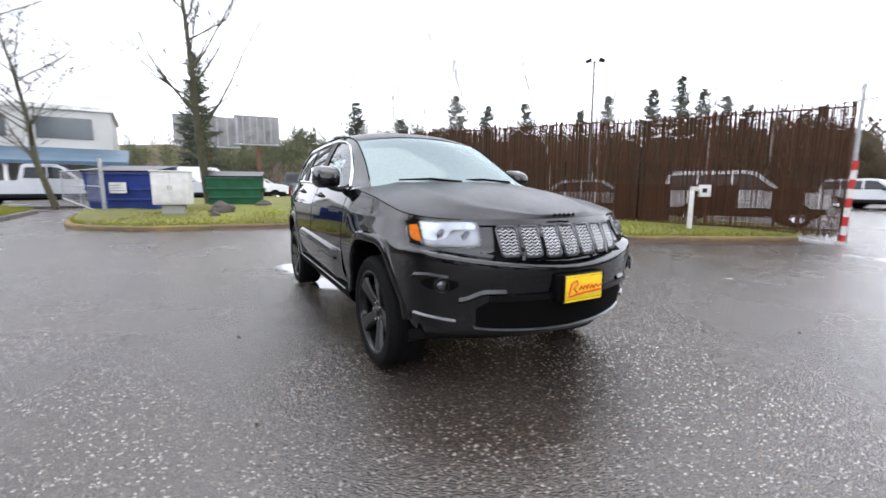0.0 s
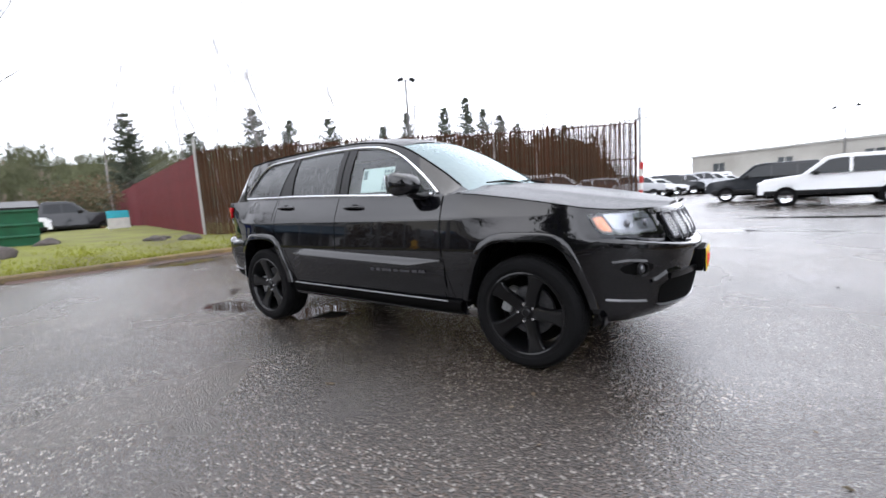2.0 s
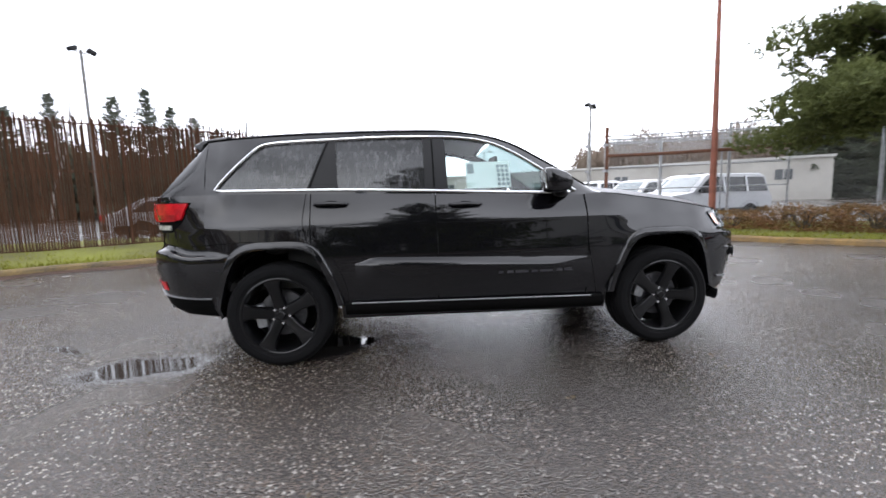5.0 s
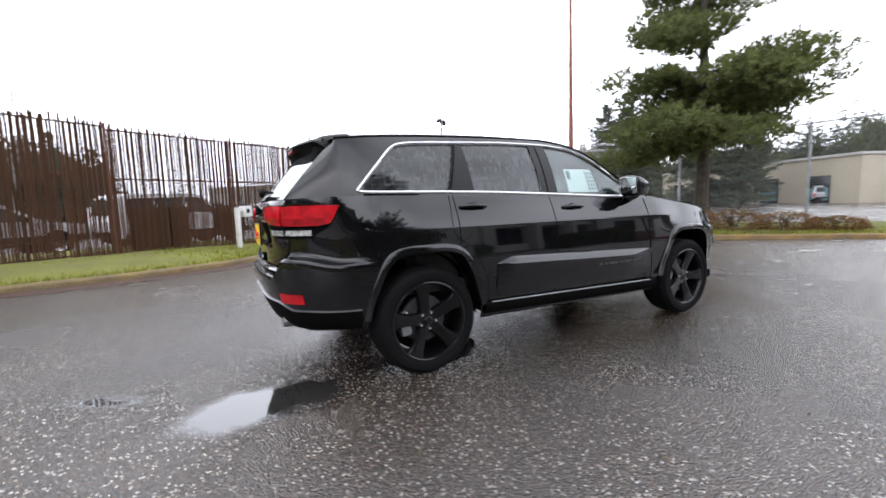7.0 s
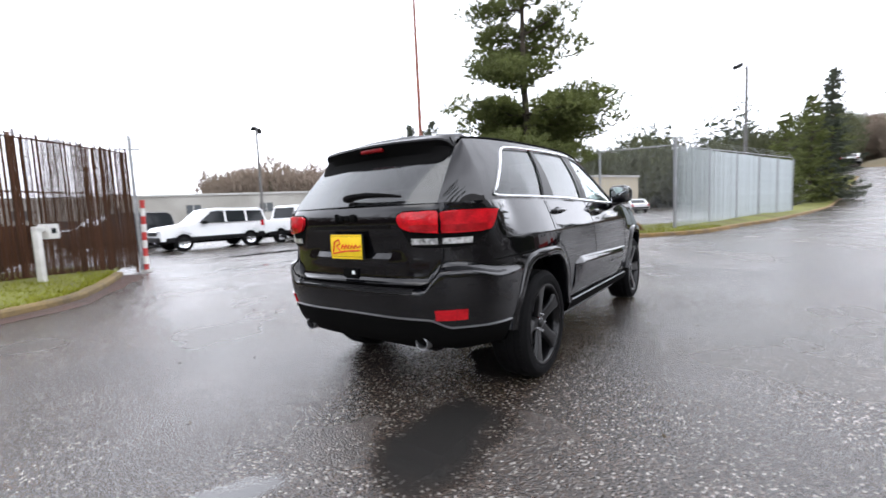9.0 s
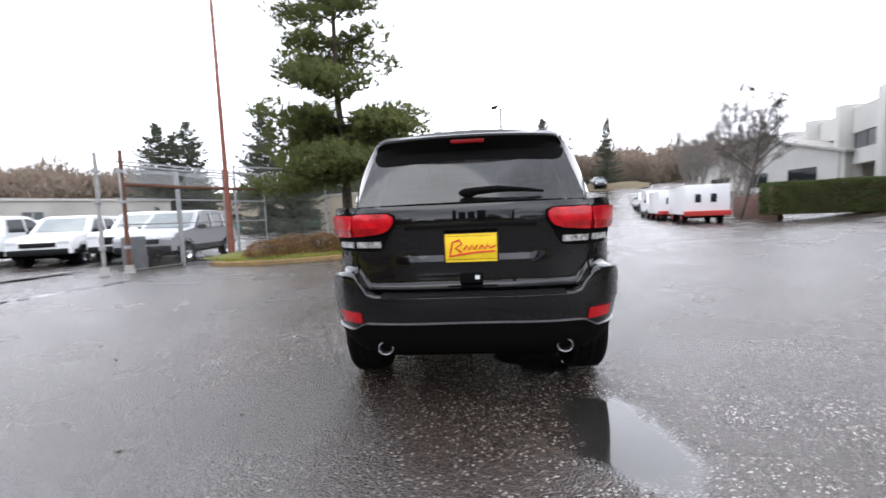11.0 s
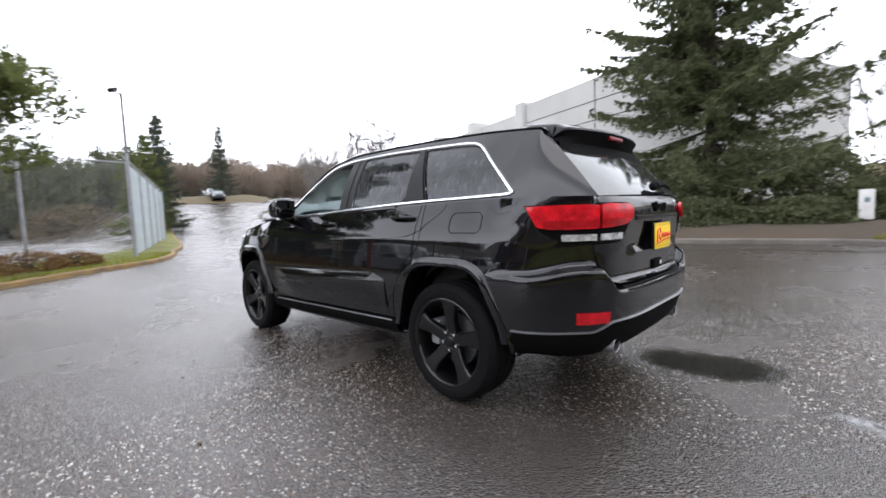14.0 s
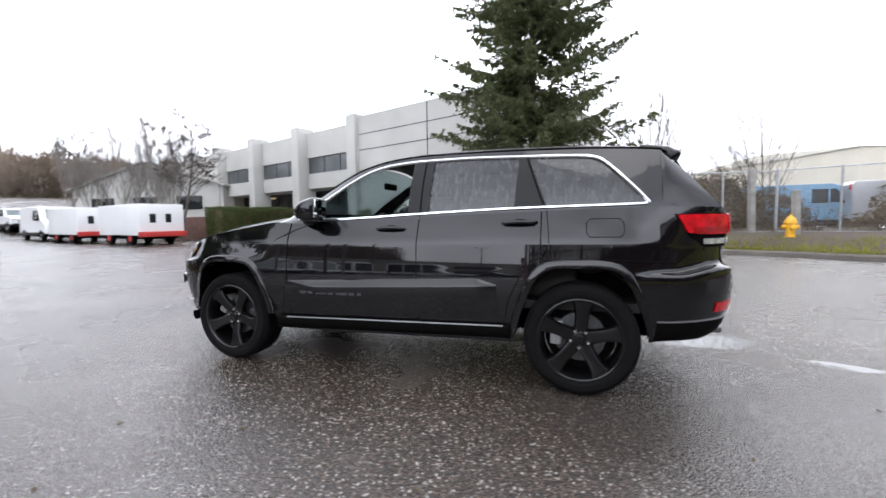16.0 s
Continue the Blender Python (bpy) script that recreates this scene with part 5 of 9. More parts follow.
def car_inside():
    bm = bmesh.new()
    box(bm, -2.2, -0.50, 0.34, 2.1, 0.50, 0.56)
    box(bm, -0.96, -0.86, 0.36, 0.96, 0.86, 0.52)
    box(bm, -2.28, -0.70, 0.46, -1.96, 0.70, 0.60)
    box(bm, 1.95, -0.60, 0.36, 2.12, 0.60, 0.60)
    part("underbody", bm, SEAM, car)
    bm = bmesh.new()
    box(bm, -1.95, -0.78, 0.56, 0.9, 0.78, 0.62)
    part("cabin_floor", bm, CABIN, car)
    bm = bmesh.new()
    rows = [[bm.verts.new((x, 0.80 * t, z + 0.02 * (1 - t * t))) for t in (k / 8 for k in range(-8, 9))] for x, z in ((0.98, 1.16), (0.70, 1.20), (0.48, 1.17), (0.40, 1.10), (0.42, 0.90), (0.5, 0.60))]
    grid_faces(bm, rows)
    part("dashboard", bm, CABIN, car)
    bm = bmesh.new()
    ringp = [Vector((0.30, 0.38, 1.09)) + Vector((-0.07 * math.sin(a) * 1.0, 0.185 * math.cos(a), 0.17 * math.sin(a))) for a in (2 * math.pi * k / 28 for k in range(29))]
    tube(bm, ringp, 0.017, 8, cap=False)
    tube(bm, [(0.31, 0.20, 1.08), (0.33, 0.38, 1.07), (0.31, 0.56, 1.08)], [0.016, 0.045, 0.016], 6)
    tube(bm, [(0.33, 0.38, 1.07), (0.37, 0.38, 0.94)], [0.04, 0.016], 6)
    tube(bm, [(0.33, 0.38, 1.06), (0.55, 0.38, 0.98)], 0.035, 6)
    part("steering_wheel", bm, CABIN, car, "dark leather steering wheel")
    for y in (0.38, -0.38):
        bm = bmesh.new()
        box(bm, -0.45, y - 0.25, 0.62, 0.10, y + 0.25, 0.86, 0.07)
        part("seat_cushion", bm, CABIN, car)
        bm = bmesh.new()
        box(bm, -0.09, -0.25, 0, 0.09, 0.25, 0.62, 0.07)
        bmesh.ops.transform(bm, matrix=pose(-0.42, y, 0.80, 0, -16, 0), verts=bm.verts)
        part("seat_back", bm, CABIN, car)
        bm = bmesh.new()
        box(bm, -0.05, -0.13, 0, 0.05, 0.13, 0.18, 0.045)
        bmesh.ops.transform(bm, matrix=pose(-0.60, y, 1.43, 0, -10, 0), verts=bm.verts)
        part("head_rest", bm, CABIN, car)
    bm = bmesh.new()
    box(bm, -1.45, -0.68, 0.62, -0.90, 0.68, 0.86, 0.07)
    box(bm, -1.62, -0.68, 0.80, -1.42, 0.68, 1.40, 0.07)
    for y in (0.42, -0.42):
        box(bm, -1.66, y - 0.12, 1.42, -1.56, y + 0.12, 1.58, 0.04)
    part("rear_bench", bm, CABIN, car)
    bm = bmesh.new()
    rows = []
    for i in range(16):
        x = -2.02 + 2.24 * i / 15
        p = upper_point(x, 1)
        rows.append([bm.verts.new((x, p.y * 0.97 * k / 6, p.z - 0.02 + 0.05 * (1 - (k / 6) ** 2))) for k in range(-6, 7)])
    grid_faces(bm, rows, flip=True)
    part("headliner", bm, CABIN_LIGHT, car)
    bm = bmesh.new()
    box(bm, 0.30, -0.12, 1.50, 0.34, 0.12, 1.565, 0.02)
    part("inner_mirror", bm, SEAM, car)
    # paper in the front passenger window
    bm = bmesh.new()

    def on_glass(x, z, inset):
        zb, zu = BELT(x), ROOF_EDGE(x)
        p = upper_point(x, (z - zb) / (zu - zb), inset)
        return (p.x, -p.y, p.z)
    rows = [[bm.verts.new(on_glass(-0.06 + 0.34 * u / 6, 1.262 + 0.20 * v / 4, 0.016)) for v in range(5)] for u in range(7)]
    grid_faces(bm, rows)
    paper = part("price_paper", bm, PAPER, car, "white price paper taped inside the window")
    for u0, u1, v0, v1 in [(0.04, 0.18, 0.55 + 0.04 * (k % 2), 0.92) for k in range(1)] + [(0.70 + 0.10 * (k % 3), 0.77 + 0.10 * (k % 3), 0.08 + 0.17 * (k // 3), 0.20 + 0.17 * (k // 3)) for k in range(15)]:
        bm = bmesh.new()
        rows = [[bm.verts.new(on_glass(-0.06 + 0.34 * u, 1.262 + 0.20 * v, 0.0125)) for v in (v0, v1)] for u in (u0, u1)]
        grid_faces(bm, rows)
        part("printed_bar", bm, INK, paper)


car_trim()
car_front()
car_rear()
car_inside()

# ---- things round the lot ----
R = random.Random(7)


def ground_at(x, y, extra=0.0):
    return (x, y, rise(x, y) + extra)


def upright(bm, x, y, z0, z1, r, sides=8, lean=(0, 0)):
    return tube(bm, [(x, y, z0), (x + lean[0], y + lean[1], z1)], r, sides)


def along(a, b):
    a, b = Vector((*a, 0)), Vector((*b, 0))
    return a, b, (b - a).length, math.degrees(math.atan2(b.y - a.y, b.x - a.x))


def shared(name, me, parent, m):
    """A piece that shares its mesh with alike pieces."""
    ob = new(name, me)
    ob.parent = parent
    ob.matrix_basis = m
    return ob


def mesh_of(bm, material, name="piece"):
    me = bpy.data.meshes.new(name)
    bm.normal_update()
    bm.to_mesh(me)
    bm.free()
    me.materials.append(material)
    return me


def chain_link(name, length, z0, z1, parent, pitch=0.075, r=0.0022):
    """Woven wire: two sets of slanting wires, in the plane y = 0."""
    verts, faces = [], []

    def wire(p, q):
        d = (q - p).normalized()
        n = Vector((0, 1, 0))
        u = d.cross(n)
        k = len(verts)
        for c in (p, q):
            for a in (0, 2.094, 4.189):
                verts.append(c + (n * math.cos(a) + u * math.sin(a)) * r)
        faces.extend(((k, k + 1, k + 4, k + 3), (k + 1, k + 2, k + 5, k + 4), (k + 2, k, k + 3, k + 5)))
    h = z1 - z0
    n = int((length + h) / pitch)
    for i in range(n):
        c = i * pitch
        for sgn in (1, -1):
            a, b = max(0.0, c - h), min(length, c)
            if b - a < 0.02:
                continue
            if sgn > 0:
                wire(Vector((a, 0.002, z0 + (c - a))), Vector((b, 0.002, z0 + (c - b))))
            else:
                wire(Vector((length - a, -0.002, z0 + (c - a))), Vector((length - b, -0.002, z0 + (c - b))))
    me = bpy.data.meshes.new(name)
    me.from_pydata([tuple(v) for v in verts], [], faces)
    me.materials.append(STEEL)
    ob = new(name, me)
    ob.parent = parent
    return tagged(ob, kind="stuff")


# brown slat fence
def slat_fence(name, a, b, z0, z1, label, material, pitch=0.085, width=0.062, ragged=0.05, posts=2.6):
    a, b, length, turn = along(a, b)
    top = thing(name, label, "fence", (a.x, a.y, 0), turn)
    slats = []
    for hgt in (0.0, 0.05, -0.05):
        bm = bmesh.new()
        box(bm, -width / 2, -0.005, z0, width / 2, 0.005, z1 + hgt)
        slats.append(mesh_of(bm, material))
    n = int(length / pitch)
    for i in range(n):
        if R.random() < 0.015:
            continue
        x = (i + 0.5) * length / n
        shared("slat", slats[i * 7 % 3], top, pose(x + R.uniform(-0.003, 0.003), R.uniform(-0.006, 0.006), R.uniform(-ragged, ragged), 0, R.uniform(-0.25, 0.25), R.uniform(-14, 14)))
    for i in range(int(length / posts) + 1):
        bm = upright(bmesh.new(), min(length, i * posts), -0.05, 0.0, z1 + 0.02, 0.03)
        part("fence_post", bm, RUST, top, "rusted steel post")
    for z in (z1 - 0.06, z0 + 0.62 * (z1 - z0), z0 + 0.12):
        part("fence_rail", tube(bmesh.new(), [(0, -0.035, z), (length, -0.035, z)], 0.02, 6), RUST, top)
    for k in range(3):
        z = z1 + 0.08 + 0.09 * k
        pts = [(length * i / 12, 0.05 + 0.05 * k, z - 0.02 * math.sin(i * 1.7 + k)) for i in range(13)]
        part("barbed_wire", tube(bmesh.new(), pts, 0.004, 4), STEEL, top)
    for i in range(int(length / posts) + 1):
        part("wire_arm", tube(bmesh.new(), [(min(length, i * posts), 0.05, z1 - 0.02), (min(length, i * posts), 0.17, z1 + 0.3)], 0.012, 5), STEEL, top)
    return top


slat_fence("slat_fence", (0.02, 10.45), (-4.6, 7.9), 0.16, 3.02, "brown slatted mesh fence with gaps and rusted posts", FENCE_BROWN, pitch=0.046, width=0.0345)
slat_fence("slat_fence", (-4.6, 7.9), (-11.2, 3.2), 0.26, 3.08, "weathered dark brown slat fence above a grass bank", FENCE_BROWN, pitch=0.048, width=0.0375)


def red_fence():
    a, b, length, turn = along((-11.25, 3.2), (-52, 13.7))
    top = thing("red_fence", "stepped dark red board fence running off behind the grass", "fence", (a.x, a.y, 0), turn)
    x, k = 0.0, 0
    boards = []
    for i in range(3):
        bm = bmesh.new()
        box(bm, 0, -0.012, 0, 2.44 / 16 - 0.012, 0.012, 2.54 + 0.015 * i, 0.003)
        boards.append(mesh_of(bm, FENCE_RED))
    while x < length:
        w = 2.44
        z = rise(*(a + (b - a) * (x / length)).xy) + 0.22
        h = 2.55 + 0.05 * R.uniform(-1, 1)
        n = 16 if x < 16 else 5
        bm = bmesh.new()
        for i in range(n):
            u0, u1 = x + w * i / n, x + w * (i + 1) / n - (0.012 if n > 8 else 0.02)
            if n > 8:
                shared("board", boards[i % 3], top, pose(u0, 0.006 * (i % 2), z + R.uniform(-0.01, 0.01)))
            else:
                box(bm, u0, -0.012 + 0.006 * (i % 2), z, u1, 0.012 + 0.006 * (i % 2), z + h + R.uniform(-0.01, 0.01))
        if n > 8:
            bm.free()
        else:
            tagged(part("board_run", bm, FENCE_RED, top), kind="stuff")
        part("fence_post", upright(bmesh.new(), x, -0.05, z - 0.1, z + h + 0.05, 0.035, 6), RUST, top)
        x, k = x + w, k + 1
    for i in range(3):
        pts = [(u, 0.02, rise(*(a + (b - a) * (u / length)).xy) + 2.86 + 0.1 * i) for u in (length * j / 20 for j in range(21))]
        part("barbed_wire", tube(bmesh.new(), pts, 0.005, 4), STEEL, top)
    bm = upright(bmesh.new(), -0.05, -0.03, 0.2, 3.45, 0.05)
    part("corner_post", bm, CONCRETE, top, "pale corner post")


red_fence()

# rusty sheets fixed behind the brown fence
SHEET_RED = mat("rusty_red_sheet", (0.062, 0.020, 0.014), rough=0.6, var=0.3, scale=1.5, bump=0.1, color2=(0.020, 0.011, 0.009))


def rusty_sheet(x, y, turn, l, z0, z1, label):
    """A ribbed steel sheet with two legs and a folded rim."""
    top = thing("steel_sheet", label, "sheet", ground_at(x, y), turn)
    bm = bmesh.new()
    rows = [[bm.verts.new((-l / 2 + l * i / 60, 0.012 * (abs(i % 10 - 5) > 3), z)) for z in (z0, z1)] for i in range(61)]
    grid_faces(bm, rows)
    bmesh.ops.solidify(bm, geom=bm.faces, thickness=0.004)
    part("sheet_panel", bm, SHEET_RED, top)
    bm = bmesh.new()
    box(bm, -l / 2 - 0.02, -0.02, z1 - 0.02, l / 2 + 0.02, 0.03, z1 + 0.02, 0.006)
    part("sheet_rim", bm, SHEET_RED, top)
    for u in (-l / 2 + 0.06, l / 2 - 0.06):
        bm = bmesh.new()
        box(bm, u - 0.02, 0.02, -0.05, u + 0.02, 0.06, z1, 0.005)
        part("sheet_leg", bm, RUST, top)


rusty_sheet(-3.85, 8.85, 35, 1.40, 0.14, 1.28, "dark red ribbed steel sheet behind the fence slats")
rusty_sheet(-2.35, 9.72, 30, 0.95, 0.50, 1.26, "raised dark brown steel sheet behind the slats")
rusty_sheet(-0.95, 10.25, 29, 0.60, 0.70, 1.20, "small dark brown steel sheet behind the slats")

# striped gate post with a steel pole
RED = mat("red_gloss_paint", (0.50, 0.035, 0.03), rough=0.45, var=0.2, scale=6)
OFFWHITE = mat("chalky_white_paint", (0.66, 0.65, 0.62), rough=0.6, var=0.12, scale=4)
top = thing("striped_post", "red and white striped gate post at the fence end", "post", ground_at(0.12, 10.3))
for k in range(9):
    part("stripe", tube(bmesh.new(), [(0.06 * k / 9, 0, 0.2 * k), (0.06 * (k + 1) / 9, 0, 0.2 * (k + 1))], 0.055, 10), RED if k % 2 == 0 else OFFWHITE, top)
part("post_base", tube(bmesh.new(), [(0, 0, -0.05), (0, 0, 0.06)], [0.16, 0.10], 10), CONCRETE, top)
top = thing("steel_pole", "thin galvanised pole at the fence end", "pole", ground_at(0.10, 10.48))
part("pole_shaft", upright(bmesh.new(), 0, 0, 0, 3.35, 0.045), STEEL, top)
part("pole_arm", tube(bmesh.new(), [(-0.35, 0, 3.05), (0.25, 0, 3.08)], 0.018, 6), STEEL, top)
part("pole_cap", tube(bmesh.new(), [(0, 0, 3.35), (0, 0, 3.42)], [0.055, 0.03], 8), STEEL, top)

# intercom on a bent post
top = thing("intercom_post", "white square post with a side arm and keypad box", "intercom", ground_at(-2.2, 8.5, 0.2), 38)
bm = bmesh.new()
box(bm, -0.05, -0.05, -0.1, 0.05, 0.05, 1.02, 0.012)
part("post_shaft", bm, OFFWHITE, top)
bm = bmesh.new()
box(bm, -0.05, -0.05, 0.94, 0.34, 0.05, 1.04, 0.012)
part("post_arm", bm, OFFWHITE, top)
bm = bmesh.new()
box(bm, 0.14, -0.10, 0.80, 0.38, 0.10, 1.08, 0.015)
keypad = part("keypad_box", bm, OFFWHITE, top)
bm = bmesh.new()
box(bm, 0.20, -0.108, 0.90, 0.30, -0.10, 1.0, 0.004)
part("keypad_screen", bm, DARKGLASS, keypad)

# utility cabinet, bins and rocks on the west verge
def cabinet(x, y, turn):
    top = thing("utility_cabinet", "pale grey utility cabinet on a concrete stand", "utility cabinet", ground_at(x, y, 0.2), turn)
    bm = bmesh.new()
    box(bm, -0.28, -0.16, -0.1, 0.28, 0.16, 0.36, 0.02)
    part("stand", bm, CONCRETE, top)
    bm = bmesh.new()
    box(bm, -0.46, -0.26, 0.34, 0.46, 0.26, 1.25, 0.025)
    part("cabinet_body", bm, OFFWHITE, top)
    bm = bmesh.new()
    box(bm, -0.49, -0.29, 1.25, 0.49, 0.29, 1.29, 0.012)
    part("cabinet_lid", bm, OFFWHITE, top)
    for k in range(2):
        bm = bmesh.new()
        box(bm, -0.43 + 0.44 * k, -0.275, 0.40, -0.02 + 0.44 * k, -0.262, 1.2, 0.006)
        door = part("cabinet_door", bm, OFFWHITE, top)
        bm = bmesh.new()
        box(bm, -0.06 + 0.08 * k, -0.29, 0.75, -0.03 + 0.08 * k, -0.275, 0.87, 0.004)
        part("door_handle", bm, STEEL, door)


cabinet(-10.35, -2.75, 78)

BLUE = mat("blue_bin_paint", (0.012, 0.035, 0.20), rough=0.5, var=0.2, scale=3, bump=0.05)
GREEN = mat("green_bin_paint", (0.008, 0.10, 0.045), rough=0.5, var=0.2, scale=3, bump=0.05)


def dumpster(x, y, turn, material, label, l=1.9, w=1.3, h=1.15, sign=False):
    top = thing("dumpster", label, "dumpster", ground_at(x, y, 0.15), turn, "dumpsters")
    bm = bmesh.new()
    v = [bm.verts.new(p) for p in ((-l / 2 + 0.06, -w / 2 + 0.12, 0.12), (l / 2 - 0.06, -w / 2 + 0.12, 0.12), (l / 2 - 0.06, w / 2 - 0.02, 0.12), (-l / 2 + 0.06, w / 2 - 0.02, 0.12),
                                   (-l / 2, -w / 2, h), (l / 2, -w / 2, h), (l / 2, w / 2, h + 0.2), (-l / 2, w / 2, h + 0.2))]
    for f in ((3, 2, 1, 0), (0, 1, 5, 4), (1, 2, 6, 5), (2, 3, 7, 6), (3, 0, 4, 7), (4, 5, 6, 7)):
        bm.faces.new([v[i] for i in f])
    part("dumpster_body", bm, material, top)
    for z in (0.42, 0.74, h - 0.03):
        bm = bmesh.new()
        k = (z - 0.12) / (h - 0.12)
        box(bm, -l / 2 + 0.06 * (1 - k) - 0.01, -w / 2 + 0.12 * (1 - k) - 0.05, z - 0.03, l / 2 - 0.06 * (1 - k) + 0.01, -w / 2 + 0.12 * (1 - k) + 0.02, z + 0.03, 0.012)
        part("rib", bm, material, top)
    for sx in (-1, 1):
        bm = bmesh.new()
        box(bm, sx * (l / 2 + 0.03) - 0.05, -0.35, 0.62, sx * (l / 2 + 0.03) + 0.05, 0.35, 0.78, 0.015)
        part("lift_pocket", bm, material, top)
    bm = bmesh.new()
    q = [bm.verts.new(p) for p in ((-l / 2 - 0.03, -w / 2 - 0.05, h + 0.01), (l / 2 + 0.03, -w / 2 - 0.05, h + 0.01), (l / 2 + 0.03, w / 2, h + 0.22), (-l / 2 - 0.03, w / 2, h + 0.22))]
    bmesh.ops.extrude_face_region(bm, geom=[bm.faces.new(q)])
    bmesh.ops.translate(bm, vec=(0, 0, 0.05), verts=bm.verts[-4:])
    part("lid", bm, PLASTIC, top, "black plastic lid")
    if sign:
        bm = bmesh.new()
        box(bm, -0.25, -w / 2 - 0.075, 0.62, 0.25, -w / 2 - 0.055, 0.95)
        sg = part("bin_sign", bm, OFFWHITE, top, "white notice with grey writing")
        for k in range(3):
            bm = bmesh.new()
            box(bm, -0.2, -w / 2 - 0.079, 0.69 + 0.08 * k, 0.2 - 0.06 * k, -w / 2 - 0.074, 0.71 + 0.08 * k)
            part("writing_bar", bm, INK, sg)


dumpster(-13.0, -4.0, 66, BLUE, "blue steel dumpster with a white notice", 2.1, 1.4, 1.25, True)
dumpster(-14.4, -0.9, 80, GREEN, "dark green steel dumpster on the grass")


def rock(x, y, r, flat, seed):
    bm = bmesh.new()
    bmesh.ops.create_icosphere(bm, subdivisions=3, radius=1)
    for v in bm.verts:
        n = noise.noise(v.co * 1.3 + Vector((seed, 0, 0))) * 0.35 + noise.noise(v.co * 3.4 + Vector((seed, 3, 0))) * 0.12
        v.co *= 1 + n
        v.co.z = max(-0.4, v.co.z * flat)
        v.co *= r
    ob = obj("boulder", bm, ROCK, "rough grey-brown boulder on the grass verge", "rock")
    ob.matrix_world = pose(*ground_at(x, y, 0.24 + 0.2 * r), 0, 0, seed * 40)


ROCK = mat("grey_rock", (0.085, 0.072, 0.066), rough=0.9, var=0.3, scale=3, bump=0.5, bump_scale=25)
for x, y, r, f, sd in ((-10.6, -1.55, 0.36, 0.75, 1), (-9.7, -1.75, 0.14, 0.8, 2), (-10.9, 1.7, 0.27, 0.55, 3), (-10.3, 2.35, 0.30, 0.4, 4), (-11.3, 2.1, 0.18, 0.6, 5), (-13.2, -0.1, 0.3, 0.6, 6)):
    rock(x, y, r, f, sd)


def pipe_gate(x, y, turn):
    top = thing("pipe_gate", "galvanised pipe gate standing open beside the driveway", "gate", ground_at(x, y, 0.05), turn)
    part("hinge_post", upright(bmesh.new(), 0, 0, -0.1, 1.75, 0.055), STEEL, top)
    part("gate_frame", tube(bmesh.new(), [(0.1, 0, 0.15), (0.1, 0, 1.45), (4.2, 0, 1.45), (4.2, 0, 0.55), (0.1, 0, 0.15)], 0.028, 8), STEEL, top)
    part("gate_bar", tube(bmesh.new(), [(0.1, 0, 0.95), (4.2, 0, 1.0)], 0.02, 6), STEEL, top)
    part("gate_bar", tube(bmesh.new(), [(2.2, 0, 0.36), (2.2, 0, 1.45)], 0.02, 6), STEEL, top)
    m = chain_link("gate_mesh", 4.1, 0.5, 1.45, top, 0.09)
    m.matrix_basis = pose(0.1, 0, 0)


pipe_gate(-11.5, -4.55, 205)
top = thing("lawn_sign", "small white and cyan sign stuck in the grass", "sign", ground_at(-20.5, 4.0, 0.25), 98)
bm = bmesh.new()
box(bm, -0.45, -0.01, 0.15, 0.45, 0.01, 0.62)
part("sign_board", bm, OFFWHITE, top)
bm = bmesh.new()
box(bm, -0.45, -0.016, 0.62, 0.45, 0.016, 0.95)
part("sign_top", bm, mat("cyan_paint", (0.05, 0.45, 0.55), rough=0.5, var=0.1), top, "cyan upper half")
for sx in (-0.35, 0.35):
    part("sign_leg", upright(bmesh.new(), sx, 0, -0.1, 0.2, 0.015, 6), STEEL, top)

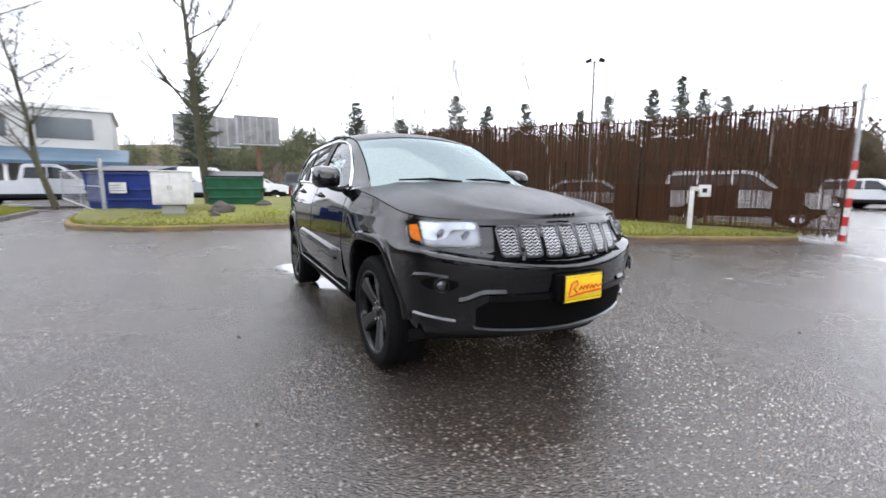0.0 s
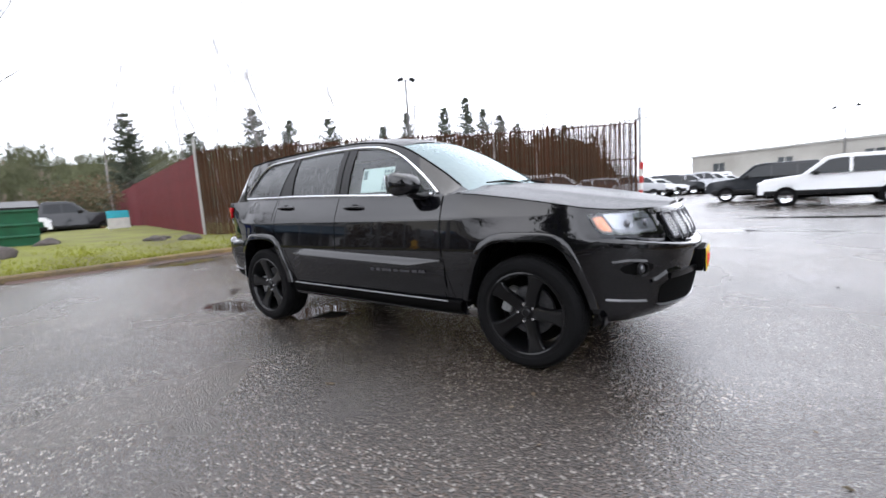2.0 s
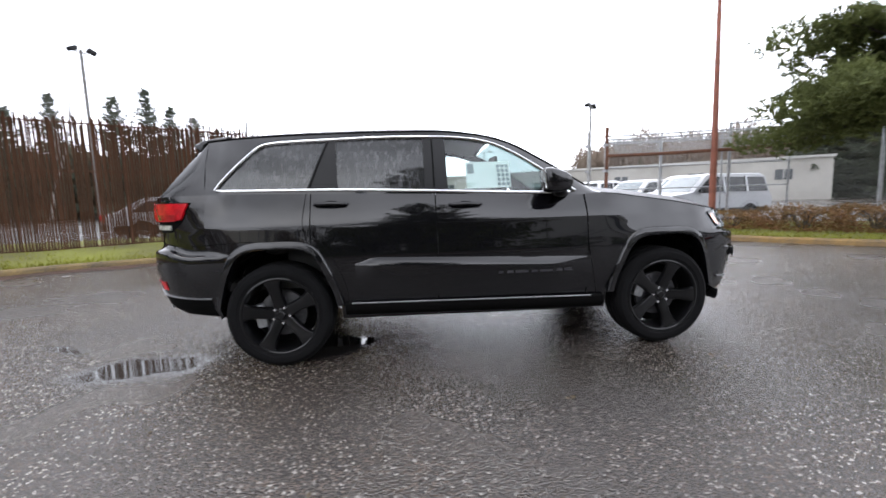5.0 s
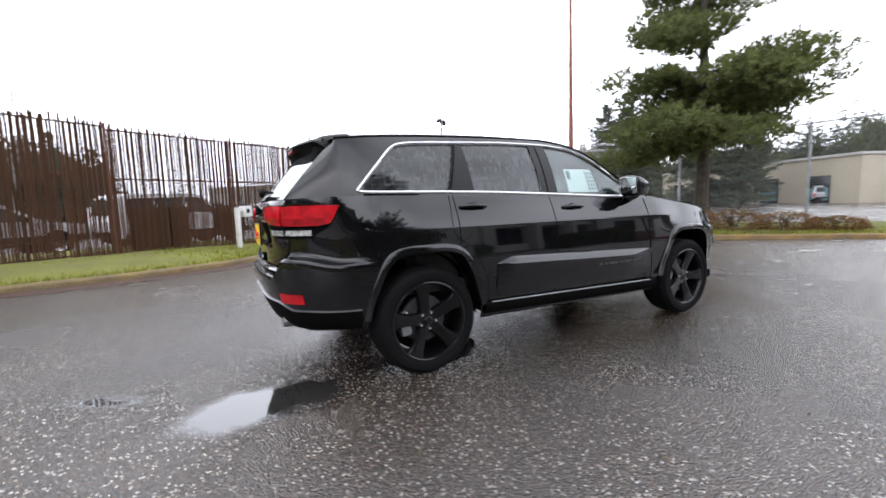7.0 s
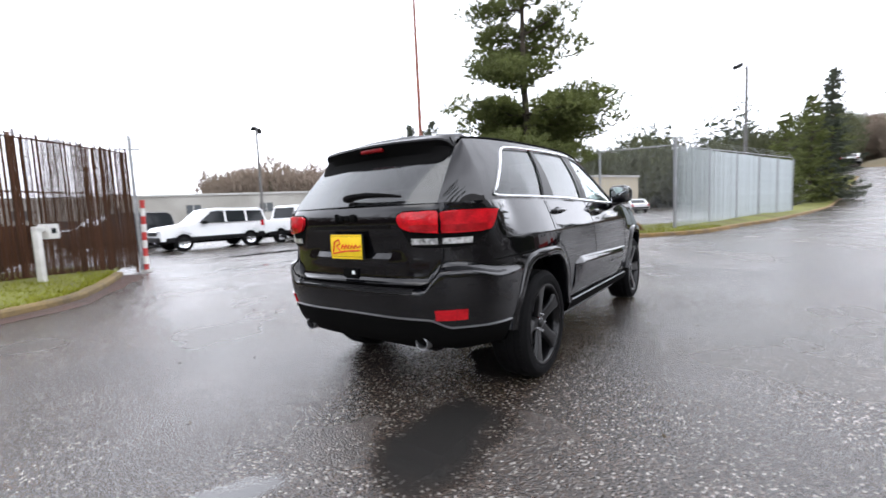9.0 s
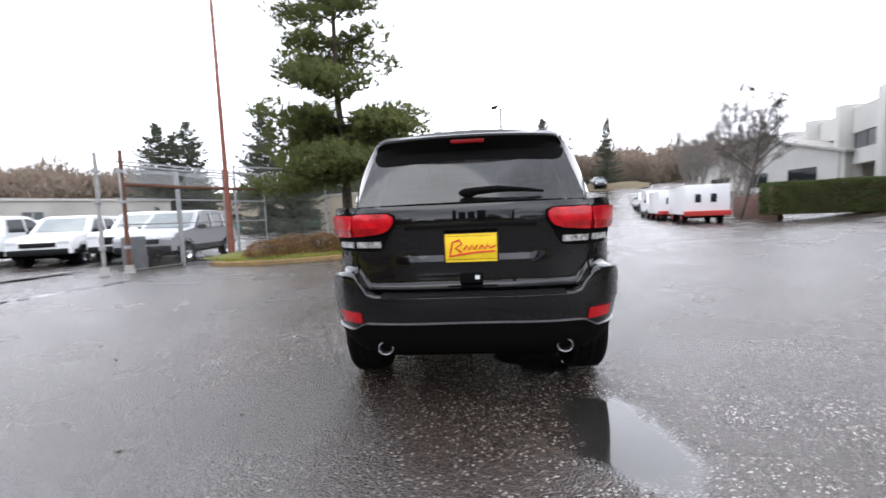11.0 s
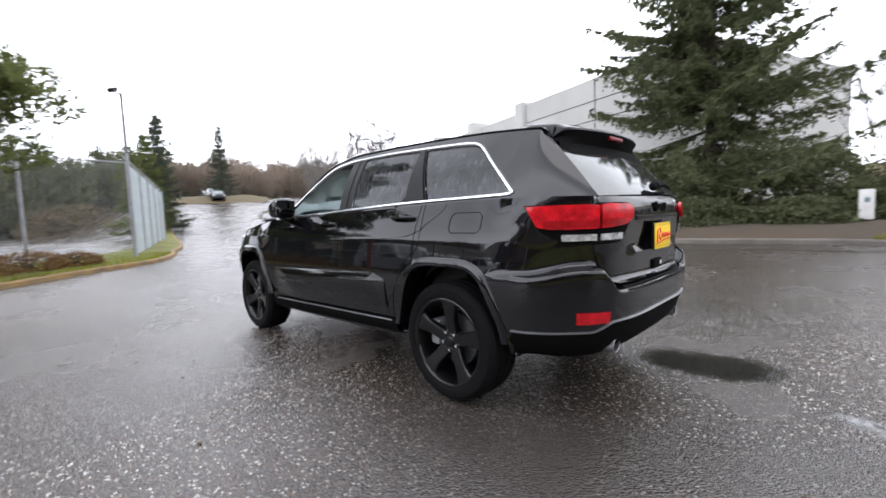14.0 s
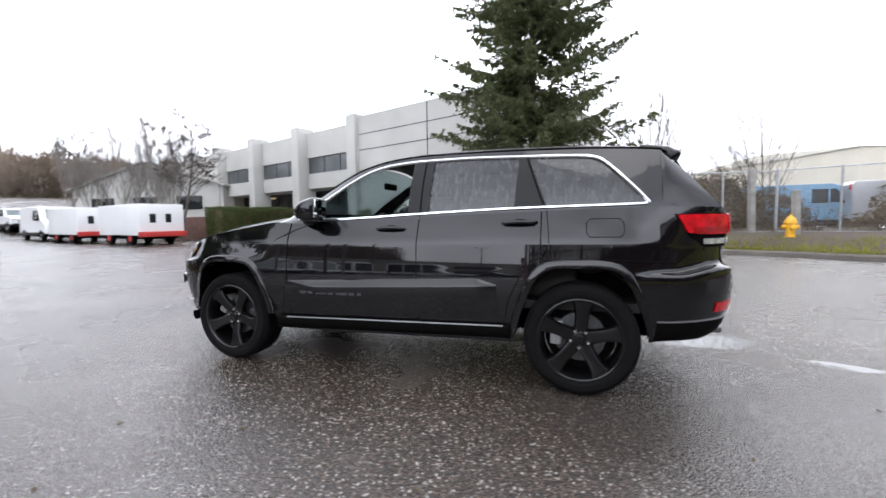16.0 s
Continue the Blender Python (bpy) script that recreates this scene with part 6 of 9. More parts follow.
# ---- parked vehicles ----
GREY_PAINT = mat("silver_vehicle_paint", (0.42, 0.43, 0.45), rough=0.3, metal=0.4, var=0.05, coat=0.7)
DARK_PAINT = mat("dark_vehicle_paint", (0.018, 0.02, 0.024), rough=0.4, var=0.08, coat=0.8, spec=0.1)
MAROON = mat("maroon_vehicle_paint", (0.06, 0.015, 0.018), rough=0.4, var=0.08, coat=0.8, spec=0.1)
BLUE_PAINT = mat("blue_truck_paint", (0.13, 0.27, 0.40), rough=0.4, var=0.1, coat=0.4)
PROFILES = {
    "suv": ([(-2.3, 0.45), (-2.32, 0.95), (-2.2, 1.05), (-2.1, 1.62), (-1.9, 1.74), (0.0, 1.76), (0.35, 1.70), (1.0, 1.13), (2.1, 1.0), (2.28, 0.85), (2.3, 0.45)],
            [(-2.08, 1.12), (-1.98, 1.60), (-0.02, 1.64), (0.28, 1.60), (0.82, 1.14)]),
    "pickup": ([(-2.8, 0.55), (-2.82, 1.12), (-0.75, 1.12), (-0.62, 1.75), (-0.45, 1.83), (0.45, 1.83), (0.7, 1.74), (1.25, 1.2), (2.5, 1.1), (2.7, 0.95), (2.72, 0.55)],
               [(-0.58, 1.22), (-0.50, 1.68), (0.40, 1.71), (0.62, 1.66), (1.08, 1.22)]),
    "car": ([(-2.2, 0.4), (-2.22, 0.9), (-1.9, 0.98), (-1.2, 1.40), (-0.8, 1.46), (0.1, 1.46), (0.4, 1.40), (1.1, 0.96), (2.0, 0.86), (2.2, 0.7), (2.22, 0.4)],
            [(-1.55, 0.98), (-1.1, 1.32), (0.08, 1.36), (0.35, 1.32), (0.92, 0.98)]),
    "van": ([(-2.5, 0.5), (-2.52, 2.1), (-2.4, 2.25), (1.0, 2.25), (1.3, 2.15), (1.9, 1.35), (2.45, 1.15), (2.55, 0.9), (2.55, 0.5)],
            [(0.25, 1.35), (0.25, 2.0), (1.12, 2.0), (1.62, 1.38)]),
}
# sloping windscreens: reflected sky is put into a paler glass colour
SKY_GLASS = mat("sky_toned_windscreen_glass", (0.16, 0.20, 0.205), rough=0.12, var=0.15, scale=2, coat=1.0, spec=0.8)
LIGHTS = mat("lamp_plastic", (0.7, 0.72, 0.75), rough=0.2, var=0.1)
vehicle_cache = {}


def build_vehicle(kind, material, label):
    prof, win = PROFILES[kind]
    top = thing("parked_" + kind, label, "vehicle", group="parked vehicles")
    hw = 0.92 if kind != "van" else 1.0
    bm = bmesh.new()
    rows = []
    for y, sc in ((-hw, 0.955), (-hw * 0.97, 0.985), (-hw * 0.8, 1.0), (hw * 0.8, 1.0), (hw * 0.97, 0.985), (hw, 0.955)):
        row = []
        for x, z in prof:
            up = max(0, (z - 1.1) / 0.7) if kind != "van" else max(0, (z - 1.4) / 2)
            row.append(bm.verts.new((x * (1 - (1 - sc) * 0.4), y * (1 - 0.17 * up), 0.45 + (z - 0.45) * (1 - (1 - sc) * 0.3))))
        rows.append(row)
    grid_faces(bm, rows)
    bm.faces.new(rows[0][::-1])
    bm.faces.new(rows[-1])
    for a, b in zip(rows, rows[1:]):
        bm.faces.new((a[0], a[-1], b[-1], b[0]))
    part("body", bm, material, top)
    for s in (1, -1):
        bm = bmesh.new()

        def out(x, z):
            up = max(0, (z - 1.1) / 0.7) if kind != "van" else max(0, (z - 1.4) / 2)
            return bm.verts.new((x, s * (hw * (1 - 0.17 * up) + 0.004), z))
        bm.faces.new([out(x, z) for x, z in (win if s > 0 else win[::-1])])
        glass_ob = part("side_glass", bm, DARKGLASS, top)
        z0, z1 = win[0][1], win[2][1]
        up0, up1 = (max(0, (z - 1.1) / 0.7) if kind != "van" else max(0, (z - 1.4) / 2) for z in (z0, z1))
        for share in ((0.30, 0.62) if kind == "suv" else (0.46,)):
            mid = win[0][0] + (win[-1][0] - win[0][0]) * share
            bm = tube(bmesh.new(), [(mid, s * (hw * (1 - 0.17 * up0) + 0.004), z0), (mid, s * (hw * (1 - 0.17 * up1) + 0.004), z1)], 0.05 if kind == "suv" else 0.035, 4)
            part("door_pillar", bm, material, glass_ob)
        bm = bmesh.new()
        box(bm, prof[0][0] + 0.2, (s * (hw - 0.035)) - 0.045, 0.40, prof[-1][0] - 0.2, (s * (hw - 0.035)) + 0.045, 0.58, 0.02)
        part("sill_cladding", bm, PLASTIC, top)
        bm = bmesh.new()
        box(bm, win[-1][0] - 0.28, s * (hw + 0.02), win[0][1] - 0.03, win[-1][0] - 0.1, s * (hw + 0.2), win[0][1] + 0.12, 0.03) if s > 0 else box(bm, win[-1][0] - 0.28, -hw - 0.2, win[0][1] - 0.03, win[-1][0] - 0.1, -hw - 0.02, win[0][1] + 0.12, 0.03)
        part("door_mirror", bm, PLASTIC, top)
    # windscreen and rear window
    tops = [(i, p) for i, p in enumerate(prof)]
    fr = (prof[-4], prof[-5]) if kind != "van" else (prof[5], prof[4])
    for (x0, z0), (x1, z1), nm in ((fr[0], fr[1], "windscreen"), (prof[2], prof[3], "rear_window")):
        if kind == "van" and nm == "rear_window":
            continue
        bm = bmesh.new()
        d = 0.012 if x0 > 0 else -0.012
        q = []
        for k, sg in ((0.08, -1), (0.08, 1), (0.92, 1), (0.92, -1)):
            x, z = x0 + (x1 - x0) * k, z0 + (z1 - z0) * k
            q.append(bm.verts.new((x + d, sg * 0.74 * (1 - 0.12 * k), z + 0.010)))
        bm.faces.new(q)
        part(nm, bm, SKY_GLASS if nm == "windscreen" else DARKGLASS, top)
    wb = prof[-1][0] - 0.85, prof[0][0] + 0.95
    for x in wb:
        for s in (1, -1):
            w = part("wheel", bmesh.new(), RUBBER, top)
            w.matrix_basis = pose(x, s * (hw - 0.10), 0.36, 0, 0, 0 if s < 0 else 180)
            part("tyre", ring(bmesh.new(), [(0.22, -0.11), (0.34, -0.12), (0.36, -0.09), (0.36, 0.09), (0.34, 0.12), (0.2, 0.12)], 24), RUBBER, w)
            part("rim", ring(bmesh.new(), [(0.0, -0.09), (0.06, -0.095), (0.09, -0.07), (0.18, -0.085), (0.23, -0.11), (0.235, -0.09)], 20), CHROME, w)
            bm = ring(bmesh.new(), [(0.36, 0.02), (0.44, 0.02), (0.44, -0.115)], 24)
            bmesh.ops.delete(bm, geom=[v for v in bm.verts if v.co.z < -0.05], context="VERTS")
            part("wheel_arch", bm, SEAM, w)
    for s in (1, -1):
        bm = bmesh.new()
        fx, fz = prof[-2]
        box(bm, fx - 0.16, s * 0.72 - 0.16, fz - 0.06, fx + 0.02, s * 0.72 + 0.16, fz + 0.06, 0.03)
        part("headlight", bm, LIGHTS, top)
        bm = bmesh.new()
        rx, rz = prof[1]
        box(bm, rx - 0.015, s * 0.78 - 0.09, rz - 0.22, rx + 0.1, s * 0.78 + 0.09, rz + 0.03, 0.02)
        part("tail_light", bm, RED_LENS, top)
    bm = bmesh.new()
    box(bm, prof[-1][0] - 0.05, -0.85, 0.42, prof[-1][0] + 0.06, 0.85, 0.62, 0.04)
    part("front_bumper", bm, PLASTIC, top)
    bm = bmesh.new()
    box(bm, prof[-2][0] + 0.0, -0.5, 0.68, prof[-2][0] + 0.04, 0.5, prof[-2][1] - 0.02, 0.015)
    part("front_grille", bm, PLASTIC, top)
    bm = bmesh.new()
    box(bm, prof[0][0] - 0.08, -0.85, 0.45, prof[0][0] + 0.05, 0.85, 0.64, 0.04)
    part("rear_bumper", bm, PLASTIC, top)
    bm = bmesh.new()
    box(bm, prof[0][0] + 0.3, -0.75, 0.3, prof[-1][0] - 0.3, 0.75, 0.5)
    part("chassis", bm, SEAM, top)
    return top


def park(kind, colour, x, y, turn, lift=0.0):
    names = {"white": (WHITE, "white"), "silver": (GREY_PAINT, "silver"), "black": (DARK_PAINT, "black"), "maroon": (MAROON, "dark maroon"), "blue": (BLUE_PAINT, "blue")}
    words = {"suv": "sport utility car", "pickup": "pickup truck", "car": "saloon car", "van": "panel van"}
    m = pose(*ground_at(x, y, lift), 0, 0, turn)
    if (kind, colour) not in vehicle_cache:
        ob = build_vehicle(kind, names[colour][0], f"{names[colour][1]} {words[kind]} parked on wet asphalt")
        ob.matrix_basis = m
        vehicle_cache[kind, colour] = ob
        return ob
    return copy_thing(vehicle_cache[kind, colour], m)


# the dealer's lot to the north
park("suv", "white", 5.4, 17.6, 176)
park("pickup", "white", 9.8, 17.6, 10)
park("suv", "white", 10.5, 15.2, 200)
park("pickup", "white", 11.6, 12.9, 195)
park("suv", "silver", 10.0, 10.5, 187)
park("suv", "black", 3.4, 22.4, 178)
park("car", "silver", 4.8, 26.0, 176)
park("suv", "silver", 13.5, 20.5, 195)
park("pickup", "white", 15.5, 18.0, 200)
park("suv", "black", 4.8, 29.5, 178)
for i in range(9):
    kind, colour = (("suv", "silver"), ("suv", "white"), ("suv", "black"), ("pickup", "silver"), ("car", "white"))[i * 3 % 5]
    park(kind, colour, -6.0 + 0.9 * i, 32 + 3.1 * i * 0.55, 8 + 3 * (i % 3))
for i in range(7):
    kind, colour = (("suv", "white"), ("car", "silver"), ("suv", "black"), ("pickup", "white"))[i % 4]
    park(kind, colour, -12.0 + 3.2 * i, 48 + (i % 2), 90)
# seen through the slats and on the road behind the bins
park("suv", "white", -3.8, 13.6, 35)
park("car", "silver", -8.2, 11.8, 35)
park("pickup", "silver", -21.0, -8.2, 98)
park("suv", "silver", -23, -3.4, 95)
park("suv", "white", -25, 0.2, 95)
park("pickup", "black", -27, 3.4, 80)
park("car", "silver", -30, 1.5, 80)
park("van", "white", -34, -2.5, 90)
# along the street to the east
park("pickup", "white", 42, -18.2, 168)
park("suv", "black", 70, -21.5, 168)
park("suv", "white", 78, -23.5, 168)
park("car", "silver", 84, -24.5, 168)
park("car", "white", 75, -13.5, -12)
for i in range(5):
    park(("car", "suv")[i % 2], ("white", "silver", "black")[i % 3], 46 + 6 * i, 8 + 6 * i + 3 * (i % 2), 30)
# old trucks beyond the south fence
park("van", "blue", -11.5, -21.5, 172)
park("van", "silver", -15.2, -20.0, 172)
park("pickup", "blue", -8.6, -20.0, 20)
park("van", "white", -17.5, -19.0, 150)


def service_trailer(x, y, turn):
    top = thing("service_trailer", "white box trailer with a red bumper and two small windows", "trailer", ground_at(x, y), turn)
    bm = bmesh.new()
    box(bm, 0, -1.05, 0.50, 4.6, 1.05, 2.05, 0.05)
    part("trailer_body", bm, WHITE, top)
    bm = bmesh.new()
    box(bm, -0.18, -1.08, 0.42, 0.06, 1.08, 0.68, 0.03)
    part("red_bumper", bm, RED, top, "red painted rear bumper")
    for y0 in (-0.30, 0.42):
        bm = bmesh.new()
        box(bm, -0.012, y0 - 0.14, 1.12, 0.0, y0 + 0.14, 1.56, 0.005)
        part("rear_window", bm, DARKGLASS, top)
    for xx in (1.2, 3.6):
        for s in (1, -1):
            w = part("wheel", bmesh.new(), RUBBER, top)
            w.matrix_basis = pose(xx, s * 0.88, 0.38, 0, 0, 0 if s < 0 else 180)
            part("tyre", ring(bmesh.new(), [(0.2, -0.11), (0.36, -0.12), (0.38, -0.09), (0.38, 0.09), (0.2, 0.12)], 22), RUBBER, w)
            part("rim", ring(bmesh.new(), [(0.0, -0.09), (0.1, -0.07), (0.2, -0.1)], 18), RED, w)
    bm = bmesh.new()
    box(bm, 0.1, -0.8, 0.3, 5.4, 0.8, 0.5)
    part("chassis", bm, SEAM, top)


service_trailer(18.6, -12.2, -14)
service_trailer(25.2, -13.6, -14)
park("van", "white", 33.0, -15.6, 166)

# ---- north-east: gate posts, mesh fence, red pole ----
PALE_POST = mat("weathered_white_post", (0.34, 0.34, 0.33), rough=0.7, var=0.25, scale=5)
for x, y, m, h, lb in ((5.5, 9.5, PALE_POST, 3.15, "pale weathered gate post with a loose chain"), (5.95, 9.2, RUST, 3.25, "rusted steel gate post")):
    top = thing("gate_post", lb, "gate post", ground_at(x, y))
    part("post_shaft", upright(bmesh.new(), 0, 0, -0.05, h, 0.055 if m is RUST else 0.05, 10, (0.03, -0.02)), m, top)
    part("post_collar", tube(bmesh.new(), [(0, 0, 0.0), (0, 0, 0.22)], [0.14, 0.09], 10), CONCRETE, top)
    for z in (0.7, 1.9, 2.7):
        part("hinge_band", tube(bmesh.new(), [(0, 0, z - 0.04), (0, 0, z + 0.04)], 0.085, 10), STEEL, top)


def mesh_fence(name, pts, h, label, base=0.0, posts=3.0, mesh_pitch=0.075, arms=False):
    """A galvanised mesh fence through plan points."""
    top = thing(name, label, "fence")
    for (xa, ya), (xb, yb) in zip(pts, pts[1:]):
        a, b, length, turn = along((xa, ya), (xb, yb))
        z = (rise(xa, ya) + rise(xb, yb)) / 2 + base
        m = chain_link("wire_mesh", length, 0.05, h - 0.02, top, mesh_pitch, 0.0019)
        m.matrix_basis = pose(xa, ya, z, 0, 0, turn)
        for zz in (h, 0.06):
            part("rail", tube(bmesh.new(), [(xa, ya, z + zz), (xb, yb, z + zz)], 0.021 if zz == h else 0.008, 6), STEEL, top)
        n = max(1, round(length / posts))
        for i in range(n + ((xb, yb) == tuple(pts[-1]))):
            p = a + (b - a) * (i / n)
            part("fence_post", upright(bmesh.new(), p.x, p.y, z - 0.1, z + h + 0.04, 0.042 if i == 0 else 0.032), STEEL, top)
    return top


mesh_fence("mesh_fence", [(5.95, 9.2), (7.5, 8.75), (9.1, 7.9)], 2.75, "galvanised mesh fence beside the rusted gate post", 0.02, 1.6)
mesh_fence("mesh_fence", [(9.1, 7.9), (11.3, 5.6), (12.3, 2.4), (12.75, 0.0)], 2.95, "tall galvanised mesh fence behind the pine", 0.15, 3.2)
# wire gate rails seen above the lot
top = thing("sliding_gate", "wide sliding gate frame of three steel rails", "gate", ground_at(6.0, 9.35), -18)
for z in (2.0, 2.75, 3.0):
    part("gate_rail", tube(bmesh.new(), [(0, 0.12, z), (5.2, 0.12, z)], 0.022, 6), STEEL, top)
part("gate_rail", tube(bmesh.new(), [(0, 0.12, 1.3), (5.2, 0.12, 1.3)], 0.02, 6), STEEL, top)
for x in (1.7, 3.4, 5.2):
    part("gate_upright", upright(bmesh.new(), x, 0.12, 0.1, 3.05, 0.025, 6), STEEL, top)
# grey meter box at the fence foot
bm = bmesh.new()
box(bm, -0.24, -0.2, 0, 0.24, 0.2, 0.95, 0.03)
ob = obj("meter_box", bm, mat("grey_box_paint", (0.12, 0.125, 0.13), rough=0.6, var=0.2), "dark grey meter box behind the mesh fence", "meter box")
ob.matrix_world = pose(*ground_at(7.0, 9.9), 0, 0, -20)

ORANGE = mat("faded_red_oxide_paint", (0.27, 0.09, 0.055), rough=0.65, var=0.3, scale=4, bump=0.1)
top = thing("flag_pole", "tall tapering pole in faded red oxide paint", "pole", ground_at(8.62, 7.90, 0.1))
part("pole_shaft", tube(bmesh.new(), [(0, 0, -0.1), (0.0, 0, 2.4), (-0.02, 0, 5.5), (-0.04, 0, 9.0)], [0.10, 0.085, 0.06, 0.045], 12), ORANGE, top)
part("pole_top", tube(bmesh.new(), [(-0.04, 0, 9.0), (-0.06, 0, 12.8)], [0.042, 0.025], 8), RUST, top)
part("pole_shoe", tube(bmesh.new(), [(0, 0, -0.1), (0, 0, 0.12)], [0.18, 0.13], 12), CONCRETE, top)


def slatted_white_fence():
    a, b, length, turn = along((12.75, 0.0), (27.5, -4.2))
    top = thing("slatted_mesh_fence", "mesh fence with pale plastic slats along the street", "fence", (a.x, a.y, 0), turn)
    slat = mat("pale_slat", (0.55, 0.60, 0.61), rough=0.5, var=0.12, scale=3, random_piece=0.4)
    bm = bmesh.new()
    box(bm, -0.035, -0.006, 0.08, 0.035, 0.006, 2.9)
    me = mesh_of(bm, slat)
    n = int(length / 0.082)
    for i in range(n):
        x = (i + 0.5) * length / n
        p = a + (b - a) * (x / length)
        shared("slat", me, top, pose(x, R.uniform(-0.005, 0.005), rise(p.x, p.y) + 0.15 + R.uniform(-0.02, 0.02), 0, 0, 28 + R.uniform(-3, 3)))
    for i in range(6):
        x = length * i / 5
        p = a + (b - a) * (x / length)
        z = rise(p.x, p.y) + 0.1
        part("fence_post", upright(bmesh.new(), x, -0.045, z, z + 3.05 + 0.22 * (i == 0), 0.045 if i == 0 else 0.033), STEEL, top)
        part("wire_arm", tube(bmesh.new(), [(x, -0.045, z + 3.0), (x, 0.2, z + 3.35)], 0.012, 5), STEEL, top)
    for k in range(3):
        part("barbed_wire", tube(bmesh.new(), [(0, 0.02 + 0.07 * k, 3.22 + 0.1 * k), (length, 0.02 + 0.07 * k, 3.4 + 0.1 * k)], 0.004, 4), STEEL, top)
    part("rail", tube(bmesh.new(), [(0, 0, 3.1), (length, 0, 3.3)], 0.02, 6), STEEL, top)


slatted_white_fence()

# ---- buildings ----
WINDOW_BAND = mat("grey_window_glass", (0.10, 0.11, 0.115), rough=0.12, var=0.25, scale=0.4)
# shade of the set-back bays, put into a dark wall colour
RECESS_SHADE = mat("painted_recess_shade", (0.035, 0.03, 0.028), rough=0.7, var=0.3, scale=0.6)


def office_block():
    """Pale two-storey concrete block: piers, strip windows above and recessed bays below, then a blank wing."""

    def back(bm, x0, y0, z0, x1, y1, z1, bevel=0.0):
        return box(bm, x0, -y1, z0, x1, -y0, z1, bevel)
    o = Vector((13.9, -23.4, 0))
    top = thing("office_building", "pale two-storey concrete office block with projecting piers", "building", (o.x, o.y, 0.9), -19.5)
    bm = bmesh.new()
    back(bm, 0.0, 0.9, 5.55, 36, 14, 7.55)
    part("parapet_wall", bm, CREAM, top)
    bm = bmesh.new()
    back(bm, 0.0, 0.9, 3.05, 36, 14, 4.25)
    part("spandrel_wall", bm, CREAM, top)
    bm = bmesh.new()
    back(bm, 0.0, 3.2, 0, 36, 14, 3.05)
    part("recess_wall", bm, RECESS_SHADE, top)
    bm = bmesh.new()
    back(bm, 0.0, 0.95, -0.6, 36, 3.4, 0.75)
    part("plinth_wall", bm, CREAM, top)
    bm = bmesh.new()
    back(bm, 0.0, 1.3, 4.25, 36, 14, 5.55)
    part("inner_wall", bm, RECESS_SHADE, top)
    for k in range(6):
        x = 6.9 * k
        bm = bmesh.new()
        back(bm, x, 0.0, -0.6, x + 0.95, 1.6, 7.95, 0.04)
        part("pier", bm, CREAM, top)
        for j in range(3):
            u = x + 1.05 + 1.93 * j
            bm = bmesh.new()
            back(bm, u, 1.05, 4.28, u + 1.86, 1.12, 5.52)
            win = part("window", bm, WINDOW_BAND, top)
            bm = bmesh.new()
            back(bm, u + 1.86, 1.0, 4.25, u + 1.93, 1.2, 5.55)
            part("window_frame", bm, SATIN, win)
        for j in range(2):
            u = x + 1.2 + 2.85 * j
            bm = bmesh.new()
            back(bm, u, 3.12, 0.8, u + 2.6, 3.18, 2.9)
            part("window", bm, DARKGLASS, top)
    bm = bmesh.new()
    back(bm, -12.8, 0.35, -0.6, 0.0, 14, 7.75)
    wing = part("blank_wing", bm, CREAM, top)
    for z in (5.35, 6.45):
        bm = bmesh.new()
        back(bm, -12.7, 0.335, z, -0.1, 0.352, z + 0.04)
        part("joint_line", bm, SEAM, wing)
    for x in (-6.4,):
        bm = bmesh.new()
        back(bm, x, 0.33, -0.5, x + 0.05, 0.352, 7.7)
        part("joint_line", bm, SEAM, wing)
    for k in range(8):
        bm = bmesh.new()
        back(bm, -3.6 - 0.34 * k, -1.6, -0.6 + 0.0, -3.26 - 0.34 * k, -0.2, -0.35 + 0.17 * (8 - k))
        part("entrance_step", bm, CONCRETE, top)
    part("stair_rail", tube(bmesh.new(), [(-3.2, 1.6, 2.0), (-6.4, 1.6, 0.7)], 0.03, 6), SATIN, top)
    part("stair_rail", tube(bmesh.new(), [(-3.2, 0.25, 2.0), (-6.4, 0.25, 0.7)], 0.03, 6), SATIN, top)
    lamp = bpy.data.materials.new("warm_lamp")
    lamp.use_nodes = True
    lamp.node_tree.nodes["Principled BSDF"].inputs["Emission Color"].default_value = (1, 0.75, 0.45, 1)
    lamp.node_tree.nodes["Principled BSDF"].inputs["Emission Strength"].default_value = 6
    bm = bmesh.new()
    back(bm, 17.0, 2.2, 2.72, 17.9, 2.6, 2.86, 0.02)
    part("soffit_lamp", bm, lamp, top, "lit warm lamp under the soffit")


office_block()


def slope_to_office():
    """The drive that climbs to the office, and its lawn."""
    bm = bmesh.new()
    rows = []
    for i in range(15):
        t = i / 14
        row = []
        for j in range(15):
            u = j / 14
            x, y = 5.6 + 40 * u - 1.5 * t, -13.6 - 9 * u - 9.5 * t - (3.5 * t * (1 - u))
            row.append(bm.verts.new((x, y, rise(x, y) + 0.02 + 0.75 * min(1, t * 1.6) * (0.4 + 0.6 * min(1, u * 3 + 0.3)))))
        rows.append(row)
    grid_faces(bm, rows, flip=True)
    obj("driveway", bm, ASPHALT, "worn asphalt drive climbing to the office block", "driveway", "structure")


slope_to_office()


